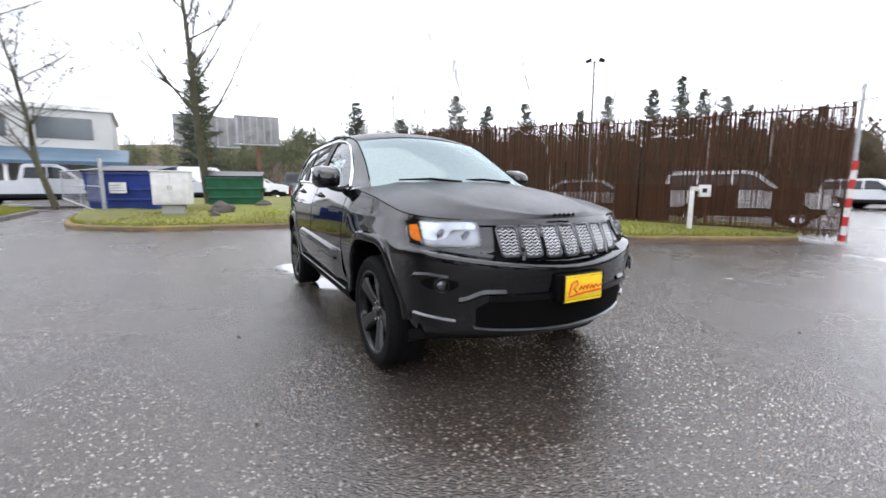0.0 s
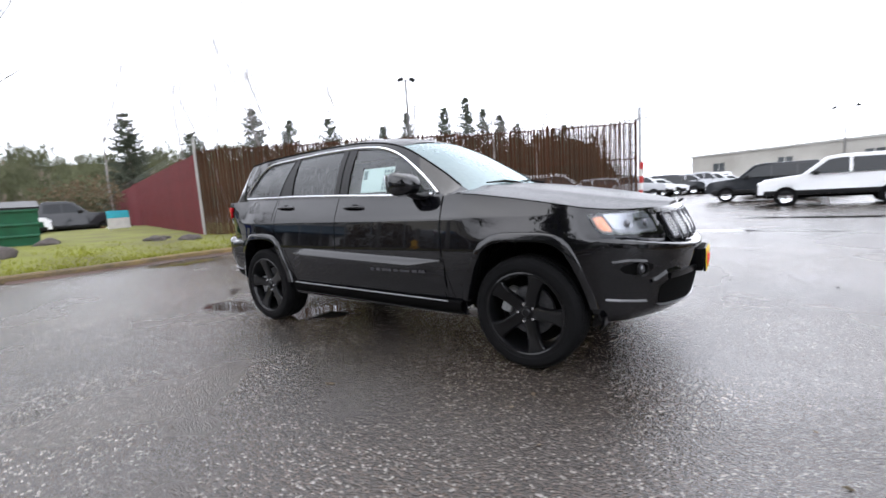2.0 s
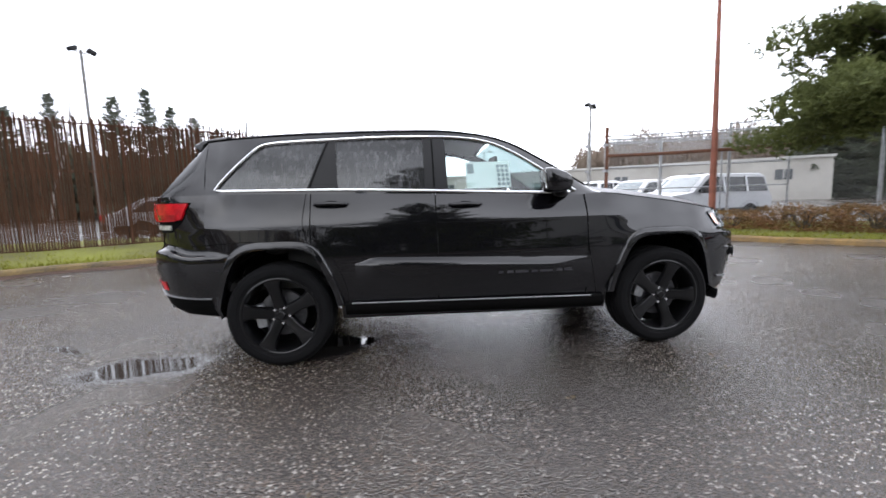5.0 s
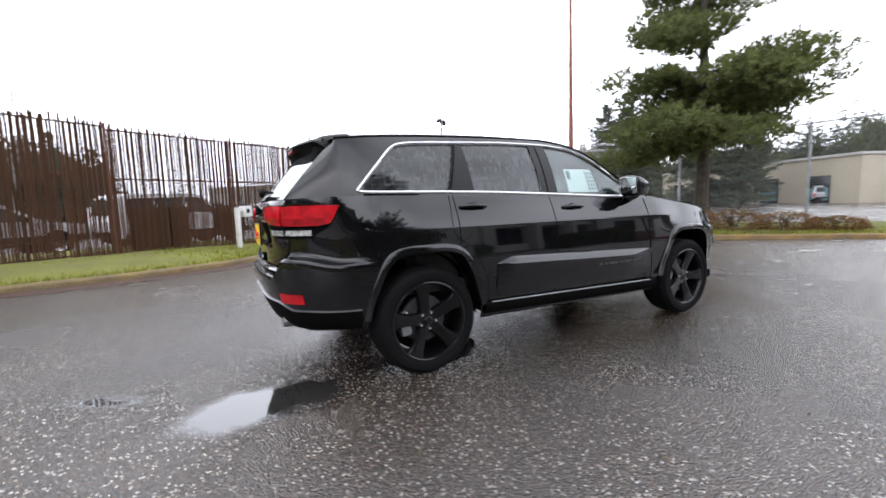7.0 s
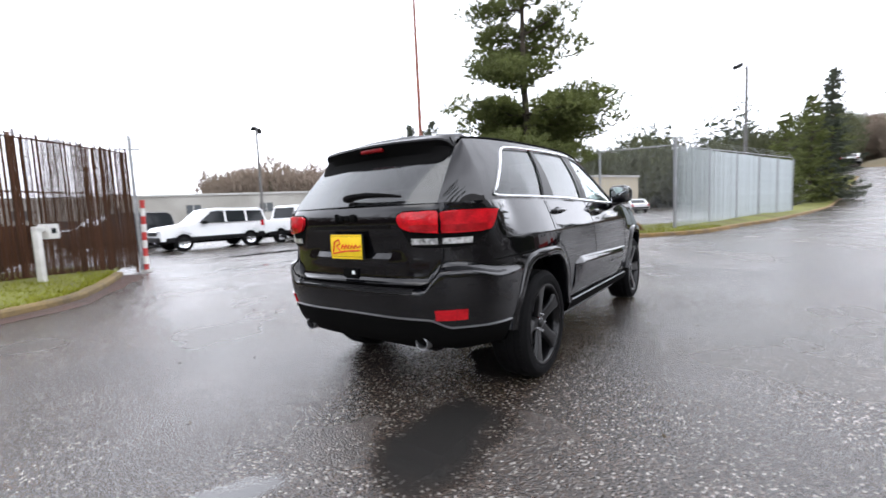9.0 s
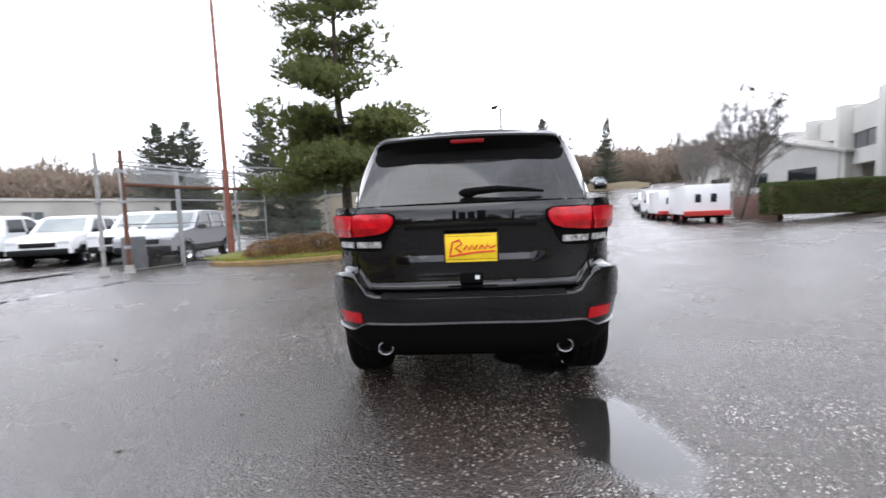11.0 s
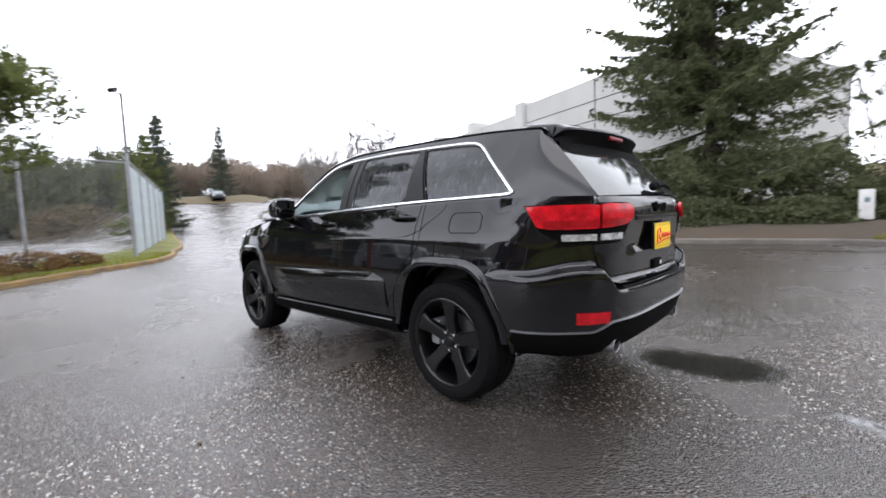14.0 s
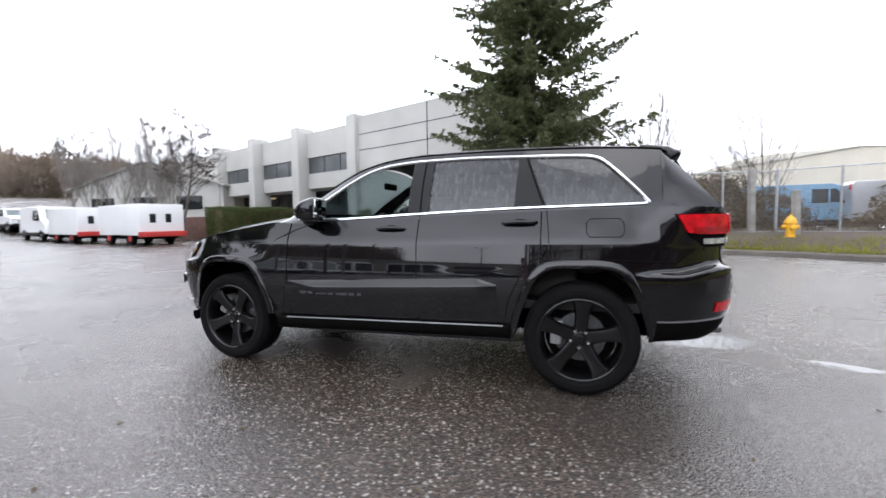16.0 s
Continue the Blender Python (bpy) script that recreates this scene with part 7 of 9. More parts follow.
def long_shed(name, a, b, h, depth, material, label, windows=0, roof=None, z=0.0):
    a, b, length, turn = along(a, b)
    top = thing(name, label, "building", (a.x, a.y, z), turn)
    bm = bmesh.new()
    box(bm, 0, 0, -0.5, length, depth, h)
    wall = part("wall", bm, material, top)
    bm = bmesh.new()
    box(bm, -0.15, -0.15, h, length + 0.15, depth + 0.15, h + 0.22)
    part("roof_edge", bm, SATIN if roof is None else roof, top)
    for k in range(windows):
        u = length * (k + 0.5) / windows
        bm = bmesh.new()
        box(bm, u - 0.7, -0.05, h * 0.50, u + 0.7, 0.02, h * 0.75)
        win = part("window", bm, WINDOW_BAND, top)
        bm = bmesh.new()
        box(bm, u - 0.03, -0.07, h * 0.5, u + 0.03, -0.04, h * 0.75)
        part("mullion", bm, OFFWHITE, win)
    return top


MOULD = mat("stained_concrete_wall", (0.50, 0.485, 0.45), rough=0.9, var=0.3, scale=0.25, bump=0.2, color2=(0.22, 0.21, 0.18))
TAN = mat("tan_warehouse_wall", (0.42, 0.37, 0.28), rough=0.85, var=0.1, scale=0.3)
long_shed("warehouse", (-3, 62), (40, 33), 4.0, 20, MOULD, "long stained concrete warehouse wall beyond the lot", 7, CREAM)
tan_hall = long_shed("tan_warehouse", (60, 40), (49, 13), 4.2, 9, TAN, "low tan warehouse with teal loading doors", 0, CREAM, 0.2)
TEAL = mat("faded_teal_paint", (0.10, 0.27, 0.29), rough=0.6, var=0.25, scale=1.2)
for u in (25.3, 19.6, 12.0, 4.0):
    bm = bmesh.new()
    box(bm, u - 1.15, -0.06, -0.2, u + 1.15, 0.05, 2.5, 0.02)
    door = part("loading_door", bm, DARKGLASS, tan_hall, "dark doorway in the tan wall")
    bm = bmesh.new()
    box(bm, u - 1.0, -0.12, 0.1, u + 1.0, -0.04, 1.3, 0.02)
    part("lower_shutter", bm, TEAL, door, "faded teal shutter")

# close-meshed band along the top of the fence by the gate, with its dark beam
top = thing("fence_band", "dense wire band on a dark beam along the fence top", "fence band", (0, 0, 0))
band = [Vector((6.0, 9.17, 0)), Vector((7.5, 8.72, 0)), Vector((9.1, 7.86, 0)), Vector((10.4, 6.5, 0))]
part("beam", tube(bmesh.new(), [(p.x, p.y, 2.36) for p in band], 0.05, 6), RUST, top, "dark rusted beam")
part("top_rail", tube(bmesh.new(), [(p.x, p.y, 2.86) for p in band], 0.025, 6), STEEL, top)
wires = bmesh.new()
for a, b in zip(band, band[1:]):
    n = int((b - a).length / 0.045)
    for i in range(n):
        p, q = a.lerp(b, i / n), a.lerp(b, min(1, (i + 8) / n))
        tube(wires, [(p.x, p.y, 2.38), (q.x, q.y, 2.85)], 0.004, 3, cap=False)
        tube(wires, [(p.x, p.y, 2.85), (q.x, q.y, 2.38)], 0.004, 3, cap=False)
tagged(part("wire_band", wires, STEEL, top), kind="stuff")

AWNING = mat("blue_grey_roof", (0.06, 0.11, 0.16), rough=0.5, var=0.2, scale=1)


def shop_building():
    top = thing("shop_building", "white two-storey building with a blue lean-to roof", "building", (-40, -8.5, 0.5), -84)
    bm = bmesh.new()
    box(bm, 0, -10, -0.5, 34, 0, 6.6)
    part("wall", bm, CREAM, top)
    bm = bmesh.new()
    v = [bm.verts.new(p) for p in ((-1, 0, 3.7), (34, 0, 3.7), (34, 5, 2.5), (-1, 5, 2.5), (-1, 0, 3.4), (34, 0, 3.4), (34, 5, 2.25), (-1, 5, 2.25))]
    for f in ((0, 1, 2, 3), (7, 6, 5, 4), (3, 2, 6, 7), (1, 5, 6, 2), (0, 3, 7, 4)):
        bm.faces.new([v[i] for i in f])
    part("lean_to_roof", bm, AWNING, top, "blue sheet roof")
    bm = bmesh.new()
    box(bm, -0.2, -10.2, 6.6, 34.2, 0.2, 6.95)
    part("roof_edge", bm, OFFWHITE, top)
    for k in range(6):
        bm = bmesh.new()
        box(bm, 1.2 + 5 * k, -0.05, 4.4, 4.6 + 5 * k, 0.05, 6.0)
        part("window", bm, WINDOW_BAND, top)
        bm = bmesh.new()
        box(bm, 0.5 + 5 * k, 4.6, -0.3, 0.7 + 5 * k, 4.8, 2.4)
        part("post", bm, OFFWHITE, top)


shop_building()


BOARD_BACK = mat("weathered_board_back", (0.24, 0.235, 0.225), rough=0.85, var=0.35, scale=0.5)


def billboard(x, y, turn, z0, z1, w, label):
    top = thing("billboard", label, "billboard", (x, y, 0.5), turn)
    bm = bmesh.new()
    box(bm, -w / 2, -0.15, z0, w / 2, 0.15, z1, 0.03)
    part("panel", bm, BOARD_BACK, top)
    for k in range(7):
        bm = bmesh.new()
        u = -w / 2 + 0.3 + (w - 0.6) * k / 6
        box(bm, u - 0.05, -0.3, z0 - 0.1, u + 0.05, -0.15, z1 + 0.1)
        part("rib", bm, STEEL, top)
    bm = bmesh.new()
    box(bm, -w / 2, -0.7, z0 - 0.3, w / 2, 0.4, z0 - 0.15)
    part("catwalk", bm, STEEL, top)
    part("column", upright(bmesh.new(), 0, 0, -0.5, z0, 0.3, 10), RUST, top)


billboard(-71, -1.6, 92, 7.0, 11.3, 8.8, "back of a grey billboard on a steel column")
billboard(-71, 5.4, 85, 7.6, 11.8, 6.6, "weathered billboard panel on a single column")
BEIGE = mat("beige_metal_wall", (0.66, 0.62, 0.52), rough=0.6, var=0.08, scale=0.4)


def beige_barn():
    top = thing("beige_building", "beige metal building with a low gable roof", "building", (-24, -38, 0.6), 20)
    bm = bmesh.new()
    box(bm, -14, -8, -0.6, 11, 8, 4.4)
    part("wall", bm, BEIGE, top)
    bm = bmesh.new()
    v = [bm.verts.new(p) for p in ((-14.1, 8.1, 4.4), (11.1, 8.1, 4.4), (11.1, 0, 5.0), (-14.1, 0, 8.0), (-14.1, -8.1, 4.4), (11.1, -8.1, 4.4))]
    for f in ((0, 1, 2, 3), (3, 2, 5, 4), (1, 5, 2), (0, 3, 4)):
        bm.faces.new([v[i] for i in f])
    part("roof", bm, mat("cream_metal_roof", (0.70, 0.67, 0.58), rough=0.5, var=0.06, scale=0.4), top)
    for k in range(3):
        bm = bmesh.new()
        box(bm, -11 + 6 * k, 7.98, 0, -8 + 6 * k, 8.06, 3.0)
        part("door", bm, DARKGLASS, top)


beige_barn()

# ---- lamp posts ----
LAMP_GREY = mat("grey_lamp_paint", (0.13, 0.125, 0.12), rough=0.6, var=0.2, scale=2)

def lot_lamp(x, y, h, heads, turn=0, z=0.0):
    top = thing("lot_lamp", "tall slim lamp post with flood lights", "lamp post", ground_at(x, y, z), turn, "lot lamps")
    part("mast", tube(bmesh.new(), [(0, 0, -0.2), (0, 0, h)], [0.11, 0.07], 8), LAMP_GREY, top)
    for dx in heads:
        bm = bmesh.new()
        box(bm, dx - 0.20, -0.16, h - 0.10, dx + 0.20, 0.16, h + 0.10, 0.05)
        bmesh.ops.rotate(bm, verts=bm.verts, cent=(dx, 0, h), matrix=Matrix.Rotation(radians(24 if dx > 0 else -24), 3, "Y"))
        head = part("lamp_head", bm, PLASTIC, top)
        part("bracket", tube(bmesh.new(), [(0, 0, h - 0.15), (dx, 0, h - 0.05)], 0.03, 6), STEEL, head)


lot_lamp(-16.2, 20.0, 9.0, (-0.35, 0.45), 50)
lot_lamp(10.1, 50.4, 6.9, (-0.8, 0.8), 0)
lot_lamp(12.4, 24.6, 7.1, (-0.4, 0.5), 40)
lot_lamp(23.8, -2.0, 7.9, (0.5,), 130)

# hydrant and utility box by the south verge
HYD = mat("yellow_hydrant_paint", (0.75, 0.40, 0.02), rough=0.45, var=0.15, scale=8)
top = thing("fire_hydrant", "yellow fire hydrant standing in the grass", "fire hydrant", ground_at(-6.95, -10.4, 0.32))
part("barrel", tube(bmesh.new(), [(0, 0, -0.1), (0, 0, 0.04), (0, 0, 0.05), (0, 0, 0.40), (0, 0, 0.41), (0, 0, 0.46), (0, 0, 0.56), (0, 0, 0.63)], [0.16, 0.16, 0.11, 0.11, 0.15, 0.15, 0.10, 0.03], 16), HYD, top)
for s in (1, -1):
    part("side_cap", tube(bmesh.new(), [(s * 0.08, 0, 0.32), (s * 0.19, 0, 0.32), (s * 0.21, 0, 0.32)], [0.06, 0.06, 0.03], 10), HYD, top)
part("front_cap", tube(bmesh.new(), [(0, 0.08, 0.30), (0, 0.21, 0.30), (0, 0.23, 0.30)], [0.075, 0.075, 0.03], 10), HYD, top)
part("top_nut", tube(bmesh.new(), [(0, 0, 0.62), (0, 0, 0.68)], 0.03, 6), HYD, top)
top = thing("utility_box", "small white utility box on a post among the shrubs", "utility box", ground_at(-3.45, -12.1, 0.35), 8)
bm = bmesh.new()
box(bm, -0.14, -0.09, 0.08, 0.14, 0.09, 0.82, 0.02)
part("box_body", bm, OFFWHITE, top)
bm = bmesh.new()
box(bm, -0.05, 0.09, 0.5, 0.05, 0.096, 0.62)
part("box_label", bm, INK, top)
mesh_fence("mesh_fence", [(-4.3, -12.3), (-7.4, -12.6), (-10.2, -11.4), (-14.5, -10.8)], 2.0, "low sagging mesh fence among shrubs", 0.35, 1.6, 0.1)
PALE_WOOD = mat("grey_timber", (0.30, 0.29, 0.27), rough=0.85, var=0.25, scale=4, bump=0.2)
for x, y, h in ((-6.55, -12.0, 2.1), (-7.3, -10.95, 1.35), (-9.6, -11.2, 2.0)):
    bm = bmesh.new()
    box(bm, -0.08, -0.08, -0.2, 0.08, 0.08, h, 0.015)
    ob = obj("timber_post", bm, PALE_WOOD, "weathered grey timber post by the mesh fence", "post")
    ob.matrix_world = pose(*ground_at(x, y, 0.3), 0, 2, 20)
# low brown wall behind the trailers
bm = bmesh.new()
box(bm, -4.0, -0.12, -0.3, 4.0, 0.12, 1.3, 0.02)
ob = obj("retaining_wall", bm, mat("brown_brick_wall", (0.12, 0.06, 0.045), rough=0.9, var=0.25, scale=3, bump=0.2), "low brown retaining wall behind the trailers", "wall")
ob.matrix_world = pose(*ground_at(22.5, -17.0, 0.1), 0, 0, -16)

# ---- plants ----
def leafy(name, color, color2, through=0.35, scale=0.9):
    """Foliage: a matt surface that lets part of the light through."""
    m = mat(name, color, rough=0.75, spec=0.25, var=0.4, scale=scale, color2=color2, bump_scale=9)
    n, l = m.node_tree.nodes, m.node_tree.links
    b, out = n["Principled BSDF"], n["Material Output"]
    tr, mix = n.new("ShaderNodeBsdfTranslucent"), n.new("ShaderNodeMixShader")
    mix.inputs[0].default_value = through
    l.new(b.inputs["Base Color"].links[0].from_socket, tr.inputs["Color"])
    l.new(b.outputs[0], mix.inputs[1])
    l.new(tr.outputs[0], mix.inputs[2])
    l.new(mix.outputs[0], out.inputs[0])
    return m


NEEDLE_A = leafy("dark_spruce_needles", (0.132, 0.148, 0.068), (0.046, 0.056, 0.028))
NEEDLE_B = leafy("pine_needles", (0.185, 0.21, 0.068), (0.06, 0.073, 0.028))
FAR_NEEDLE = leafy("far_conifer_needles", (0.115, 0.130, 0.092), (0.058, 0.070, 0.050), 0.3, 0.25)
BROWN_WOOD = leafy("far_leafless_woods", (0.31, 0.245, 0.20), (0.17, 0.14, 0.105), 0.3, 0.12)
DARK_SHRUB = leafy("dark_winter_shrub", (0.13, 0.09, 0.06), (0.055, 0.052, 0.03), 0.3, 1.0)
OLIVE_WOOD = leafy("far_mixed_woods", (0.125, 0.135, 0.07), (0.06, 0.065, 0.036), 0.3, 0.12)
MOSS_BARK = mat("mossy_bark", (0.085, 0.08, 0.04), rough=0.95, var=0.4, scale=5, bump=0.5, bump_scale=40, color2=(0.045, 0.04, 0.032))
TWIG = mat("bare_twigs", (0.095, 0.08, 0.068), rough=0.9, var=0.3, scale=3)
# distant twigs: the paling of haze is mixed into these two colours
STREET_TWIG = mat("hazed_street_tree_twigs", (0.24, 0.22, 0.20), rough=0.9, var=0.3, scale=2)
FAR_TWIG = mat("hazed_far_twigs", (0.30, 0.28, 0.265), rough=0.9, var=0.2, scale=0.5)
LEAF_RED = leafy("russet_ground_cover", (0.25, 0.115, 0.052), (0.10, 0.085, 0.03), 0.3, 1.6)
HEDGE_LEAF = leafy("clipped_hedge_leaves", (0.10, 0.135, 0.042), (0.045, 0.06, 0.022), 0.3, 2)
IVY = leafy("ivy_leaves", (0.10, 0.115, 0.04), (0.05, 0.055, 0.025), 0.3, 2)
SHRUB_BROWN = leafy("winter_shrub", (0.17, 0.115, 0.07), (0.07, 0.062, 0.032), 0.3, 1.2)
BLADE = leafy("grass_blades", (0.27, 0.29, 0.03), (0.15, 0.15, 0.022), 0.4, 1.0)


def leaf_mesh(name, tris, material, parent=None, label="", kind=""):
    verts = [p for t in tris for p in t]
    me = bpy.data.meshes.new(name)
    me.from_pydata([tuple(v) for v in verts], [], [(3 * i, 3 * i + 1, 3 * i + 2) for i in range(len(tris))])
    me.materials.append(material)
    ob = new(name, me)
    if parent:
        ob.parent = parent
    return tagged(ob, label, "", "", kind)


def spray(tris, rng, p, d, length, width, n, droop=0.0, round_=0.6, thick=0.3):
    """A brush of needles round a twig from p towards d."""
    d = d.normalized()
    side = d.cross(Vector((0, 0, 1)))
    side = side.normalized() if side.length > 0.1 else Vector((1, 0, 0))
    up = side.cross(d)
    for i in range(n):
        t = (i + rng.random()) / n
        base = p + d * (length * t) - Vector((0, 0, droop * length * t * t))
        a = rng.gauss(0, round_) + (math.pi if rng.random() < 0.5 else 0)
        out = (side * math.cos(a) + up * math.sin(a) + d * rng.uniform(0.3, 0.9)).normalized()
        w = width * rng.uniform(0.6, 1.25) * (1.15 - 0.5 * t)
        flat = Vector((rng.gauss(0, 1), rng.gauss(0, 1), rng.gauss(0, 1))).cross(out).normalized() * (w * thick)
        tris.append((base - flat, base + flat, base + out * w))


def spruce(x, y, h, r0, seed, label, z=0.0, density=1.0, bare=0.03, needles=None, lobe=0.35, power=0.72):
    """A conifer of whorled limbs, each a frond of drooping side twigs."""
    rng = random.Random(seed)
    top = thing("spruce", label, "tree", ground_at(x, y, z))
    part("trunk", tube(bmesh.new(), [(0, 0, -0.2), (0.05, 0, h * 0.4), (0, 0.05, h * 0.98)], [0.014 * h, 0.009 * h, 0.02], 8), BARK, top)
    tris, limb = [], bmesh.new()
    zc = h * bare + 0.3
    big = density > 0.8
    while zc < h * 0.99:
        f = zc / h
        for k in range((6 if f < 0.85 else 4) if big else 4):
            a = rng.random() * 6.283
            reach = r0 * (1 - f) ** power * (0.80 + lobe * 1.6 * noise.noise(Vector((seed + 1.3 * math.cos(a), zc * 0.7, 1.3 * math.sin(a))))) + 0.12
            L = max(0.15, reach * rng.uniform(0.6, 1.12))
            tilt = 0.30 - 0.55 * (1 - f) + rng.uniform(-0.12, 0.12)
            d = Vector((math.cos(a), math.sin(a), tilt))
            sag = 0.16 * L
            p0 = Vector((0.02, 0.02, zc + rng.uniform(-0.12, 0.12)))

            def at(t, p0=p0, d=d, L=L, sag=sag):
                return p0 + d * (L * t) + Vector((0, 0, -sag * math.sin(math.pi * min(1, t)) * 0.6 + sag * 0.5 * t * t))
            tube(limb, [at(0), at(0.5), at(0.97)], [0.014 + 0.008 * L, 0.012, 0.005], 4 if big else 3, cap=False)
            m = max(3, int(L / 0.17 * density))
            for i in range(m):
                t = 0.10 + 0.90 * (i + rng.random()) / m
                q = at(t)
                for sgn in (-1, 1):
                    b = a + sgn * rng.uniform(0.45, 1.15)
                    dd = Vector((math.cos(b), math.sin(b), rng.uniform(-0.75, 0.1)))
                    ln = (0.20 + 0.55 * (1 - t) * min(1.4, L * 0.45)) * rng.uniform(0.7, 1.25)
                    spray(tris, rng, q, dd, ln, 0.17 / density ** 0.75, max(4, int((5 + 14 * ln) * density)), 0.35, 0.7, 0.30)
            spray(tris, rng, at(0.9), d, 0.28, 0.15 / density ** 0.7, max(3, int(9 * density)))
        zc += (rng.choice((0.08, 0.42)) if big else rng.uniform(0.10, 0.24)) * (1.2 - 0.35 * f) / max(0.62, density)
    tagged(part("limb_wood", limb, BARK, top), kind="stuff")
    leaf_mesh("crown", tris, needles or NEEDLE_A, top)
    return top


spruce(0.6, -15.5, 16.5, 5.6, 3, "large dark spruce with drooping branches on the verge", 0.35, 1.0, 0.04, power=0.5)


def pine(x, y, h, seed, label, z=0.0):
    """An open pine: crooked limbs that end in separate clouds of needles, dense low down, with gaps of sky above."""
    rng = random.Random(seed)
    top = thing("pine_tree", label, "tree", ground_at(x, y, z))
    spine = [Vector((0, 0, -0.2)), Vector((0.02, -0.05, 1.6)), Vector((0.12, 0.02, 3.6)), Vector((0.1, 0.12, 6.0)), Vector((0.0, 0.05, h * 0.78)), Vector((0.05, 0, h))]
    line = curve(spine, 0.4)
    part("trunk", tube(bmesh.new(), line, [0.20 * (1 - 0.93 * i / (len(line) - 1)) + 0.012 for i in range(len(line))], 10), BARK, top)
    tris, limb = [], bmesh.new()

    def cloud(c, rx, rz, n):
        """Needle tufts over a flat, lumpy cushion; most point up and out."""
        for _ in range(n):
            a, e = rng.random() * 6.283, rng.random() ** 0.55
            up = rng.uniform(-0.75, 1.0) * math.sqrt(max(0, 1 - e * e))
            lump = 1 + 0.45 * noise.noise(Vector((c.x + 2.2 * math.cos(a), c.y + 2.2 * math.sin(a), c.z)))
            q = c + Vector((rx * e * math.cos(a) * lump, rx * e * math.sin(a) * lump, rz * up))
            d = Vector((math.cos(a) * e, math.sin(a) * e, 0.55 + 0.6 * up)) + Vector((rng.gauss(0, 0.35), rng.gauss(0, 0.35), rng.gauss(0, 0.25)))
            spray(tris, rng, q, d, 0.20, 0.15, 11, 0.0, 0.9, 0.15)

    def bough(zc, a, reach, lift, size):
        c = min(line, key=lambda p: abs(p.z - zc))
        d = Vector((math.cos(a), math.sin(a), lift))
        w = Vector((-math.sin(a), math.cos(a), 0))
        p1 = c + d * reach * 0.45 + w * rng.uniform(-0.2, 0.2)
        p2 = c + d * reach + w * rng.uniform(-0.3, 0.3) + Vector((0, 0, rng.uniform(-0.1, 0.2)))
        tube(limb, [c, p1, p2], [0.018 + 0.014 * reach, 0.03, 0.01], 5, cap=False)
        cloud(p2, size, size * 0.42, int(150 * size * size) + 30)
        for t in (0.55, 0.8):
            if rng.random() < 0.8:
                q = p1.lerp(p2, (t - 0.45) / 0.55) + w * rng.uniform(-0.7, 0.7) * size + Vector((0, 0, rng.uniform(-0.15, 0.30)))
                tube(limb, [p1.lerp(p2, 0.2), q], [0.018, 0.007], 4, cap=False)
                cloud(q, size * 0.72, size * 0.30, int(85 * size * size) + 20)
    for k in range(26):
        bough(rng.uniform(2.2, 4.5), 2.4 * k + rng.uniform(-0.3, 0.3), rng.uniform(0.9, 2.8), rng.uniform(-0.22, 0.16), rng.uniform(0.85, 1.15))
    zc = 4.4
    while zc < h * 0.97:
        f = zc / h
        reach = 2.5 * (1 - f) ** 0.55 * rng.uniform(0.55, 1.15)
        bough(zc, rng.random() * 6.283, max(0.3, reach), rng.uniform(-0.1, 0.3), (0.85 if f < 0.75 else 0.6) * rng.uniform(0.75, 1.15))
        zc += rng.uniform(0.14, 0.40)
    tagged(part("limb_wood", limb, BARK, top), kind="stuff")
    leaf_mesh("crown", tris, NEEDLE_B, top)


pine(11.1, 4.75, 11.5, 11, "open-crowned pine with layered green needle plates", 0.3)


def sliver(tris, a, b, r, rng):
    """A fine tapering twig from a to b as two crossed blades."""
    d = (b - a).normalized()
    s = d.cross(Vector((rng.gauss(0, 1), rng.gauss(0, 1), rng.gauss(0, 1)))).normalized()
    u = s.cross(d)
    tris.append((a - s * r, a + s * r, b))
    tris.append((a - u * r, a + u * r, b))


